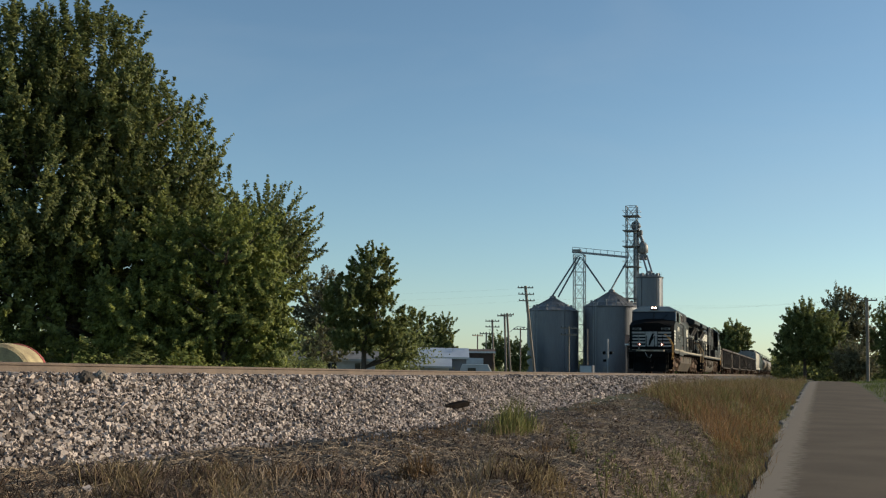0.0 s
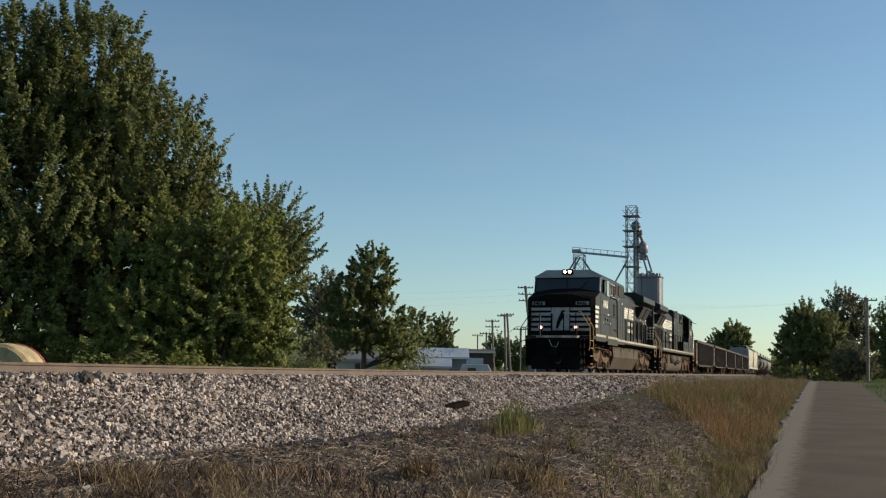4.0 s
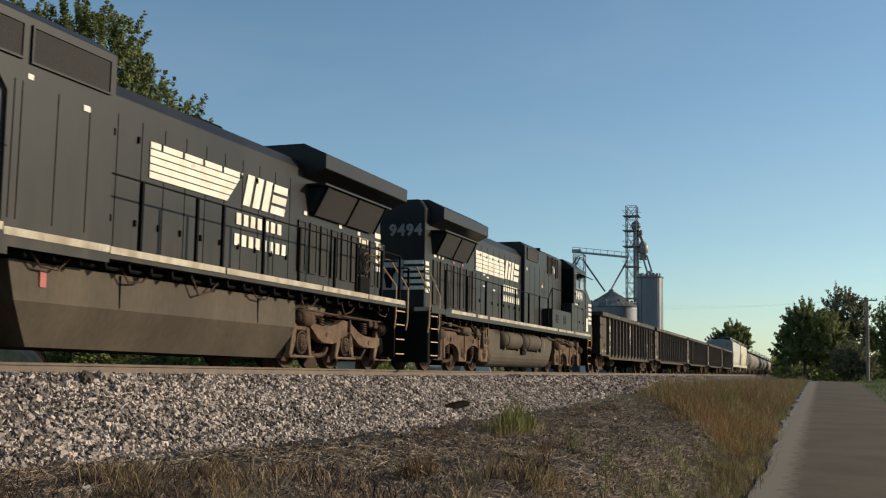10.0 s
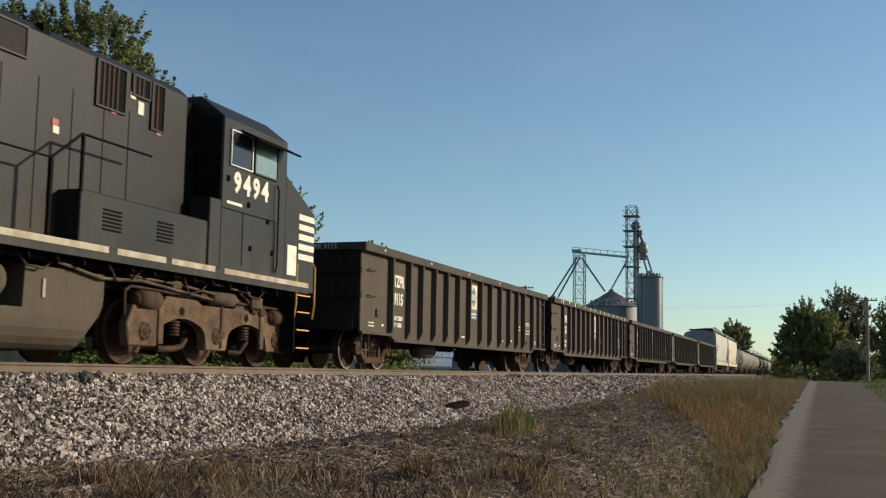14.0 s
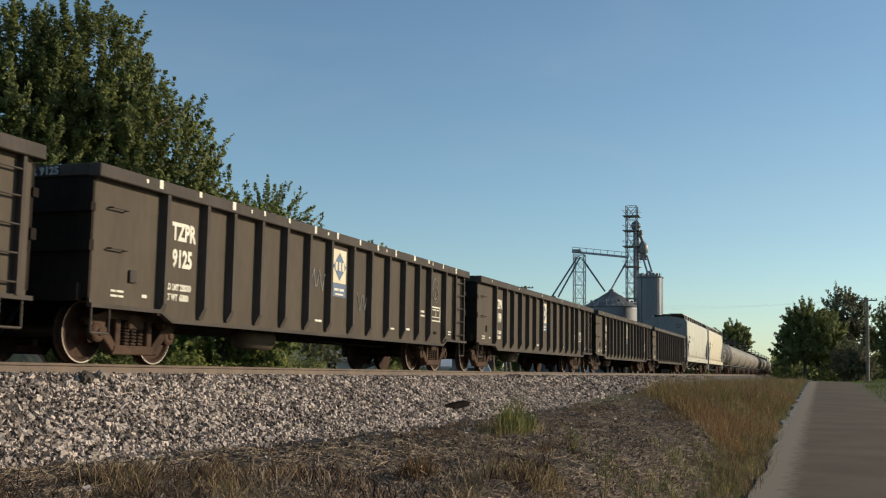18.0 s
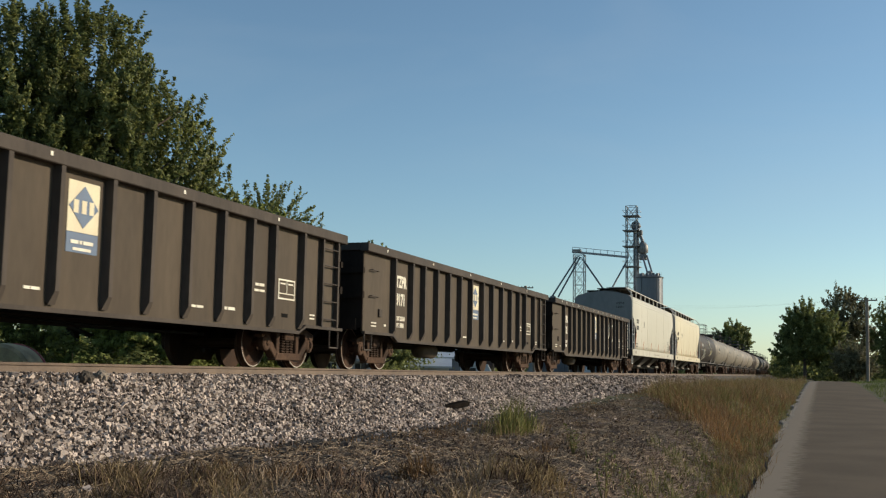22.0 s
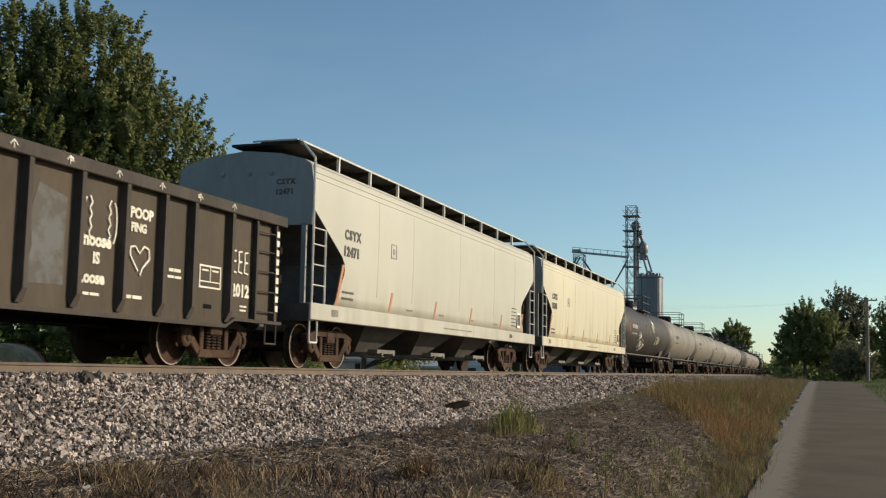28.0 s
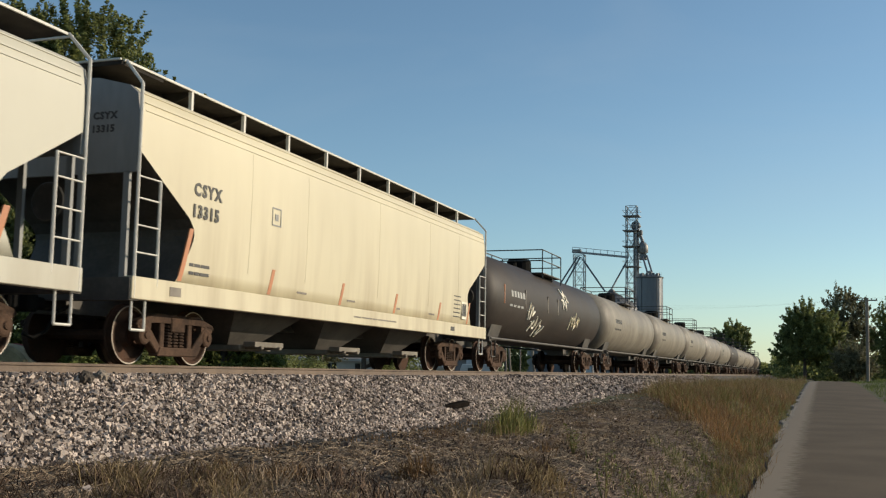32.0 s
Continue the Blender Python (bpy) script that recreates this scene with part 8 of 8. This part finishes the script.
def hopper(s, number, material, label):
    L = 17.1
    c = thing("hopper_car", label, "hopper car", group="hopper cars of the train")
    TRAIN.append((c, s, L))
    for y in (1.75, 15.35):
        freight_truck(c, y)
    coupler(c, -0.1, -1)
    coupler(c, L - 0.05, 1)

    # body: upright sides, rounded to the roof; the side sheets are cut back at both ends round the slope sheets
    F = -0.2
    heights = (1.25, 1.5, 1.75, 1.95, 2.05, 2.15, 2.3, 2.5, 2.7, 2.9, 3.1, 3.4, 3.72, 3.98, 4.10, 4.24, 4.32)
    half = np.interp(heights, (1.25, 1.6, 2.2, 2.8, 3.4, 3.72, 3.98, 4.10, 4.24, 4.32), (1.485, 1.515, 1.54, 1.55, 1.55, 1.54, 1.50, 1.36, 0.80, 0.0))
    cut = np.interp(heights, (1.25, 1.75, 1.95, 2.05, 2.15, 2.3, 2.8, 3.1), (1.08, 1.40, 1.50, 1.52, 1.50, 1.36, 0.50, 0.0))
    prof = [(float(h), float(z), float(k)) for h, z, k in zip(half, heights, cut)]
    full = prof + [(-h, z, k) for h, z, k in prof[-2::-1]]
    bm = bmesh.new()
    rings = []
    for t in (0.0, 0.08, 0.25, 0.42, 0.58, 0.75, 0.92, 1.0):
        rings.append([bm.verts.new((h, (F + 0.12 + k) * (1 - t) + (L - 0.12 - k) * t, z)) for h, z, k in full])
    m = len(full)
    for r0, r1 in zip(rings, rings[1:]):
        for q in range(m):
            bm.faces.new((r0[q], r0[(q + 1) % m], r1[(q + 1) % m], r1[q]))
    # cut-back ends get the dark steel, shade put into their colour
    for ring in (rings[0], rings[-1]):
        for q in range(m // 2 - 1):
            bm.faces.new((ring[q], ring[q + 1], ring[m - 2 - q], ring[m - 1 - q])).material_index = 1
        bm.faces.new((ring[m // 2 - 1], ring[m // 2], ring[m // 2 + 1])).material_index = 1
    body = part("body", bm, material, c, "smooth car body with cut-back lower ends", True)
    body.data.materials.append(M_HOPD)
    slopes = {k for p in body.data.polygons if p.material_index == 1 for k in p.edge_keys}
    for e in body.data.edges:
        if e.key in slopes:
            e.use_edge_sharp = True
    # end sheets and posts in grey instead of cream, for their shade
    outl = [(1.52, 2.80), (1.535, 3.4), (1.525, 3.72), (1.49, 3.98), (1.34, 4.11), (0.8, 4.25), (0.0, 4.33)]
    plate = outl + [(-x, z) for x, z in outl[-2::-1]]
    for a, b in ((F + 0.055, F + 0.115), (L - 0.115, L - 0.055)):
        part("end_sheet", prism(bmesh.new(), plate, a, b, "y"), M_HOPEND, body, "end sheet with a rounded top, its shade painted in grey")
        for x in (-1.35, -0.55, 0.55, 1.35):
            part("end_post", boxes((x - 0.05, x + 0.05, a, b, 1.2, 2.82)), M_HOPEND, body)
    for sx in (1, -1):
        for x, z in ((1.54, 3.74), (1.525, 3.86), (1.495, 4.0)):
            part("roof_seam", rod([(sx * x, 0.0, z), (sx * x, L - 0.2, z)], 0.012, 5), material, body)
    for y in (3.2, 5.4, 9.0, 12.3, 14.6):
        part("weld_line", rod([(1.516, y, 1.6), (1.541, y, 2.2), (1.551, y, 2.8), (1.551, y, 3.4), (1.541, y, 3.72)], 0.003, 4), material, body)
    for x in (-0.5, 0.1, 0.6):
        part("end_bolt", lathe(bmesh.new(), [(F + 0.02, 0.02), (F + 0.03, 0.05), (F + 0.07, 0.055)], 8, "y", (x, 0, 3.86)), M_HOPEND, body)
    part("end_walk", boxes((-0.3, 1.2, F + 0.02, 0.9, 4.42, 4.47)), M_WALK, c, "dark grated end platform")
    for x0, x1 in ((1.42, 1.58), (-1.58, -1.42)):
        part("side_sill", bev(boxes((x0, x1, F, L, 0.94, 1.27)), 0.01), material, c, "pale flat side sill")
    for a, b in ((F - 0.02, F + 0.2), (L - 0.2, L + 0.02)):
        part("end_sill", boxes((-1.55, 1.55, a, b, 0.92, 1.25)), M_HOPD, c)
    part("centre_sill", boxes((-0.3, 0.3, F + 0.2, L - 0.2, 0.74, 1.1)), M_HOPD, c)
    # discharge bays
    for k in range(3):
        y = 3.4 + k * 3.65
        bay = part("discharge_bay", loft(bmesh.new(), [[(-1.40, y - 0.3, 1.22), (1.40, y - 0.3, 1.22), (1.40, y + 3.0, 1.22), (-1.40, y + 3.0, 1.22)], [(-0.55, y + 0.85, 0.40), (0.55, y + 0.85, 0.40), (0.55, y + 1.85, 0.40), (-0.55, y + 1.85, 0.40)]]), M_HOPD, c, "dusty dark sloping discharge bay")
        part("outlet_gate", bev(boxes((-0.85, 0.85, y + 0.75, y + 1.95, 0.30, 0.40), (0.85, 1.2, y + 0.95, y + 1.05, 0.32, 0.38), (0.85, 1.2, y + 1.65, y + 1.75, 0.32, 0.38), (0.9, 1.15, y + 0.8, y + 1.9, 0.36, 0.46)), 0.01), M_TKGREY, bay, "pale outlet gate with crank bar")
    # corner stiles, ladders and roof walk
    white = M_PALE
    for y, w in ((F + 0.06, 1), (L - 0.06, -1)):
        part("corner_stile", rod([(1.56, y, 0.95), (1.56, y, 4.12), (1.22, y + 0.05 * w, 4.50)], 0.026, 6), white, c, "white corner post bent to the roof walk")
        part("corner_stile", rod([(-1.5, y, 0.95), (-1.5, y, 3.3)], 0.026, 6), white, c)
        part("ladder_rail", rod([(1.56, y + w * 0.56, 1.15), (1.56, y + w * 0.56, 2.75)], 0.025, 6), white, c)
        for z in (1.22, 1.62, 2.02, 2.42, 2.74):
            part("ladder_rung", rod([(1.56, y, z), (1.56, y + w * 0.56, z)], 0.014), white, c)
        part("end_grab", rod([(1.2, y - w * 0.06, 4.50), (0.2, y - w * 0.06, 4.50)], 0.018), white, c)
        part("stirrup_step", rod([(1.5, y + w * 0.05, 0.95), (1.5, y + w * 0.05, 0.5), (1.5, y + w * 0.38, 0.5), (1.5, y + w * 0.38, 0.95)], 0.02), white, c)
    for sx in (1, -1):
        e = F + 0.06 if sx > 0 else 1.6
        wk = part("roof_walk", boxes((min(sx * 0.34, sx * 1.20), max(sx * 0.34, sx * 1.20), e, L - abs(e), 4.47, 4.50)), M_WALK, c, "dark grated roof walk along the edge")
        part("walk_edge", boxes((min(sx * 1.20, sx * 1.23), max(sx * 1.20, sx * 1.23), e, L - abs(e), 4.475, 4.51)), M_PALE, wk, "pale roof walk edge")
        for k in range(9):
            y = 1.7 + k * (L - 3.4) / 8
            part("walk_post", boxes((min(sx * 1.17, sx * 1.23), max(sx * 1.17, sx * 1.23), y - 0.03, y + 0.03, 4.10, 4.47)), white, wk)
            part("walk_bracket", prism(bmesh.new(), [(sx * 0.65, 4.22), (sx * 1.2, 4.42), (sx * 1.2, 4.47), (sx * 0.65, 4.47)], y - 0.015, y + 0.015, "y"), M_WALK, wk)
    for k in range(5):
        y = 1.6 + k * 2.9
        part("roof_hatch", bev(boxes((-0.33, 0.33, y, y + 2.85, 4.26, 4.52)), 0.03), M_HOPD, c)
    # lettering and stripes
    words("CSYX", 0.28, M_MARK, c, Matrix.Translation((1.556, 1.36, 2.70)) @ NEAR, spread=1.3)
    words(number, 0.28, M_MARK, c, Matrix.Translation((1.556, 1.32, 2.35)) @ NEAR, spread=1.2)
    words("CSYX", 0.15, M_MARK, c, Matrix.Translation((0.72, F + 0.052, 3.62)) @ pose(0, 0, 0, 90, 0, 0), spread=1.2)
    words(number, 0.15, M_MARK, c, Matrix.Translation((0.70, F + 0.052, 3.42)) @ pose(0, 0, 0, 90, 0, 0), spread=1.1)
    for y, h in ((1.12, 0.85), (4.0, 0.46), (7.05, 0.46), (10.05, 0.46), (13.1, 0.46), (15.5, 0.6)):
        def edge_of(z):
            x = float(np.interp(z, (1.25, 1.6, 2.2), (1.485, 1.515, 1.54)))
            d = 0.28 * (z - 1.30)
            return [(x - 0.02, y + d - 0.055, z), (x + 0.006, y + d - 0.055, z), (x + 0.006, y + d + 0.055, z), (x - 0.02, y + d + 0.055, z)]
        part("reflector_stripe", loft(bmesh.new(), [edge_of(1.30), edge_of(min(1.6, 1.30 + 0.6 * h)), edge_of(1.30 + h)]), M_ORANGE, c, "straight leaning orange reflector stripe")
    for k, ws in enumerate(((2, 3, 4), (2, 2, 4))):
        bar_row(c, 1.512 - 0.006 * k, 1.36, 1.95, 1.56 - 0.13 * k, 1.61 - 0.13 * k, ws, M_MARK)
    for k in range(6):
        bar_row(c, 1.508 + 0.005 * k, 14.3, 14.85, 1.45 + k * 0.11, 1.48 + k * 0.11, (3, 2, 4), M_MARK)
    for y, ws in ((5.1, (3, 5)), (7.4, (4, 5)), (10.2, (3,)), (12.4, (3, 4))):
        bar_row(c, 1.504, y, y + 0.2 * len(ws), 1.40, 1.44, ws, M_TKTAN)
    bar_row(c, 1.582, 7.6, 10.0, 1.08, 1.11, (3, 4, 2, 5, 3), M_TKTAN)
    bar_row(c, 1.582, 0.75, 1.05, 1.04, 1.18, (1,), M_TKTAN)
    bar_row(c, 1.582, 13.9, 14.2, 1.06, 1.17, (1,), M_MARK)
    bm = bmesh.new()
    flat(bm, 1.532, [(14.95, 1.42), (15.35, 1.42), (15.35, 1.9), (14.95, 1.9)])
    rp = part("repair_panel", bm, M_WHITE, c)
    bm = bmesh.new()
    flat(bm, 1.540, [(14.99, 1.50), (15.13, 1.50), (15.13, 1.84), (14.99, 1.84)])
    flat(bm, 1.540, [(15.17, 1.50), (15.31, 1.50), (15.31, 1.84), (15.17, 1.84)])
    part("panel_mark", bm, M_MARK, rp)
    bm = bmesh.new()
    for a, b, z0, z1 in ((0.0, 0.34, 0.0, 0.025), (0.0, 0.34, 0.31, 0.335), (0.0, 0.02, 0.025, 0.31), (0.32, 0.34, 0.025, 0.31), (0.11, 0.23, 0.1, 0.22)):
        flat(bm, 1.552, [(3.95 + a, 2.55 + z0), (3.95 + b, 2.55 + z0), (3.95 + b, 2.55 + z1), (3.95 + a, 2.55 + z1)])
    part("inspection_mark", bm, M_HOPEND, c)
    part("brake_wheel", lathe(bmesh.new(), [(-0.02, 0.26), (0.0, 0.28), (0.02, 0.26)], 18, "y", (0.9, L + 0.05, 2.2)), M_HOPD, c)
    return c


def tank(s, material, label, scrawled=False, roll=False, L=16.4):
    c = thing("tank_car", label, "tank car", group="tank cars of the train")
    TRAIN.append((c, s, L))
    for y in (2.0, L - 2.0):
        freight_truck(c, y, roll)
    coupler(c, -0.1, -1)
    coupler(c, L + 0.1, 1)
    r, z = 1.46, 2.40
    own = "#%.1f" % L

    def shell():
        ends = [(0.02, 0.1), (0.08, 0.55), (0.24, 0.98), (0.5, 1.28), (0.85, r)]
        return lathe(bmesh.new(), ends + [(0.85 + k * (L - 1.7) / 6, r) for k in range(1, 6)] + [(L - a, b) for a, b in ends[::-1]], 40, "y", (0, 0, z))
    shared("shell#" + material.name + own, shell, material, c, Matrix.Identity(4), "long cylindrical tank shell with domed ends", True)
    for y in (1.3, L - 2.5):
        shared("saddle#tank", lambda: bev(prism(bmesh.new(), [(-0.95, 0.98), (0.95, 0.98), (1.15, 1.55), (-1.15, 1.55)], 0.0, 1.2, "y"), 0.02), M_HOPD, c, pose(0, y, 0))
    for y in (0.0, L - 3.4):
        shared("stub_sill", lambda: boxes((-0.35, 0.35, 0.0, 3.4, 0.72, 1.0)), M_HOPD, c, pose(0, y, 0))
    for y in (0.0, L - 0.2):
        shared("end_sill#tank", lambda: boxes((-1.45, 1.45, 0.0, 0.2, 0.9, 1.05)), M_HOPD, c, pose(0, y, 0))
        for x in (1.45, -1.45):
            shared("stirrup_step#tank", lambda: rod([(0, -0.2, 1.0), (0, -0.2, 0.45), (0, 0.2, 0.45), (0, 0.2, 1.0)], 0.02, 5), M_HOPD, c, pose(x, y + 0.4 if y < 1 else y - 0.2, 0))
    for sx in (1, -1):
        shared("side_rail" + own, lambda: rod([(1.45, 0.1, 1.0), (1.45, L - 0.1, 1.0)], 0.04, 6), M_HOPD, c, pose(0 if sx > 0 else -2.9, 0, 0))
    mid = L / 2
    shared("manway_dome", lambda: lathe(bmesh.new(), [(z + r - 0.08, 0.48), (z + r + 0.32, 0.46), (z + r + 0.40, 0.40), (z + r + 0.42, 0.1)], 18, "z"), M_BLACKB, c, pose(0, mid - 0.4, 0), "dark manway housing")
    for y, h in ((mid + 0.6, 0.25), (mid - 1.3, 0.2)):
        shared("valve#%.2f" % h, lambda: (lambda b: (cyl(b, (0, 0, z + r - 0.05), (0, 0, z + r + h), 0.15, 10), b)[1])(bmesh.new()), M_BLACKB, c, pose(0, y, 0))
    for x in (0.62, -1.2):
        shared("walkway", lambda: boxes((0, 0.58, -1.5, 1.5, 3.62, 3.66)), M_HOPD, c, pose(x, mid, 0))
    pts = [(1.2, -1.5), (1.2, 1.5), (-1.2, 1.5), (-1.2, -1.5), (1.2, -1.5)]
    for zz in (4.1, 4.5):
        shared("walk_rail#%.1f" % zz, lambda: rod([(a, b, zz) for a, b in pts], 0.022, 5), M_HOPD, c, pose(0, mid, 0))
    for a, b in pts[:4] + [(1.2, 0.0), (-1.2, 0.0)]:
        shared("walk_post", lambda: rod([(0, 0, 3.4), (0, 0, 4.5)], 0.022, 5), M_HOPD, c, pose(a, mid + b, 0))
    for d in (-0.2, 0.2):
        shared("ladder_rail#tank", lambda: rod([(-1.52, 0, 1.0), (-1.52, 0, 2.6), (-1.25, 0, 3.65)], 0.022, 5), M_HOPD, c, pose(0, mid + d, 0))
    for k in range(6):
        shared("ladder_rung#tank", lambda: rod([(-1.52, -0.2, 0), (-1.52, 0.2, 0)], 0.014, 4), M_HOPD, c, pose(0, mid, 1.1 + k * 0.27))
    bm = bmesh.new()
    def dab(y, zz, w, h):
        """A plain bar lying on the curved shell."""
        a0, a1 = math.asin((zz - z) / r), math.asin(min(0.98, (zz + h - z) / r))
        rr = r + 0.006
        q = [(rr * math.cos(a), y2, z + rr * math.sin(a)) for a, y2 in ((a0, y), (a0, y + w), (a1, y + w), (a1, y))]
        q2 = [((rr + 0.006) * p[0] / rr, p[1], p[2]) for p in q]
        loft(bm, [q, q2])
    for k in range(5):
        dab(2.4 + 0.36 * k, 2.42, 0.24, 0.2)
    for k in range(4):
        dab(2.3 + 0.45 * k, 2.1, 0.3, 0.07)
    part("stencil_bars", bm, M_GRAF if material is not M_TKGREY else M_MARK, c, "plain bars of stencilled lettering")
    if scrawled:
        rnd = random.Random(9)
        for y, zz in ((4.6, 2.1), (5.4, 1.7), (6.6, 1.6), (9.6, 2.7), (9.9, 3.0), (11.2, 2.0), (12.0, 2.1)):
            pts2 = []
            for j in range(10):
                h = zz + rnd.uniform(-0.32, 0.32)
                a = math.asin((h - z) / r)
                pts2.append(((r + 0.012) * math.cos(a), y + j * 0.09 + rnd.uniform(-0.1, 0.1), z + (r + 0.012) * math.sin(a)))
            part("scrawl", rod(pts2, 0.045, 4), M_WHITE if y < 11 else M_CREAM, c, "spray-painted scrawl")
        for y in (1.6, 4.2, 7.4, 9.0):
            part("reflector_stripe", boxes((1.435, 1.46, y, y + 0.06, 2.15, 2.75)), M_ORANGE if y < 2 else M_TKTAN, c)
    return c


locomotive_lead(-44.0)
locomotive_trailing(-22.0)
for i, (num, st) in enumerate((("9115", "plain"), ("9125", "chalk"), ("9199", "plain"), ("9171", "plain"), ("9132", "tagged"))):
    gondola(1.3 + 17.66 * i, num, st)
hopper(89.72, "12471", M_HOP, "pale cream-grey covered hopper with white roof walk")
hopper(108.12, "13315", M_HOPY, "faded yellow-cream covered hopper with white roof walk")
TANKS = [(M_TKDARK, "brown-black tank car with spray-painted scrawls"), (M_TKGREY, "weathered light grey tank car with stencils"), (M_TKGREY, "weathered light grey tank car with stencils"), (M_TKGREY, "weathered light grey tank car with stencils"), (M_TKTAN, "brown-stained tan tank car"), (M_TKGREY, "weathered light grey tank car with stencils"), (M_TKDARK, "dull brown-black tank car"), (M_TKGREY, "weathered light grey tank car with stencils"), (M_TKGREY, "weathered light grey tank car with stencils"), (M_TKTAN, "brown-stained tan tank car"), (M_TKDARK, "dull brown-black tank car"), (M_TKGREY, "weathered light grey tank car with stencils")]
for i, (mt, lb) in enumerate(TANKS):
    tank(126.0 if i == 0 else 128.0 + 17.0 * i, mt, lb, scrawled=(i == 0), roll=(i < 2), L=18.1 if i == 0 else 16.4)


# ---------- motion of the train ----------
KNOT_T = np.array([0.0, 2.5, 4.0, 5.5, 8.0, 12.0, 16.0, 20.0, 24.0, 28.0, 32.0])
KNOT_V = np.array([6.7, 7.0, 7.6, 7.034, 6.853, 6.772, 6.752, 6.454, 6.46, 6.089, 5.983])
FINE_T = np.linspace(0.0, 32.0, 3201)
FINE_S = np.concatenate([[0.0], np.cumsum((np.interp(FINE_T[1:], KNOT_T, KNOT_V) + np.interp(FINE_T[:-1], KNOT_T, KNOT_V)) / 2 * 0.01)])
FINE_S -= np.interp(17.0, FINE_T, FINE_S)


def gone(t):
    """Metres the train has rolled since 17 s; it slows down gently."""
    return float(np.interp(t, FINE_T, FINE_S))


def on_track(s, length):
    """Pose of a vehicle whose front end is s metres along the line, its origin under its front end."""
    a, b = s + 0.2 * length, s + 0.8 * length
    pa = Vector((TRACK_X + float(bend(a)), a, float(rise(a))))
    pb = Vector((TRACK_X + float(bend(b)), b, float(rise(b))))
    d = (pb - pa).normalized()
    o = pa - d * 0.2 * length
    return pose(o.x, o.y, o.z, math.degrees(math.asin(d.z)), 0, math.degrees(math.atan2(-d.x, d.y)))


def motions():
    for ob, s, length in TRAIN:
        walk(ob, [(t, on_track(s - gone(t), length)) for t in np.arange(0.0, 32.01, 1.0)])
    for wheelset, y, radius in WHEELS:
        rows = []
        for k in range(0, 321):
            t = k * 0.1
            rows.append((t, pose(0, y, radius) @ Matrix.Rotation((gone(t) - gone(0.0)) / radius, 4, "X")))
        walk(wheelset, rows)


motions()
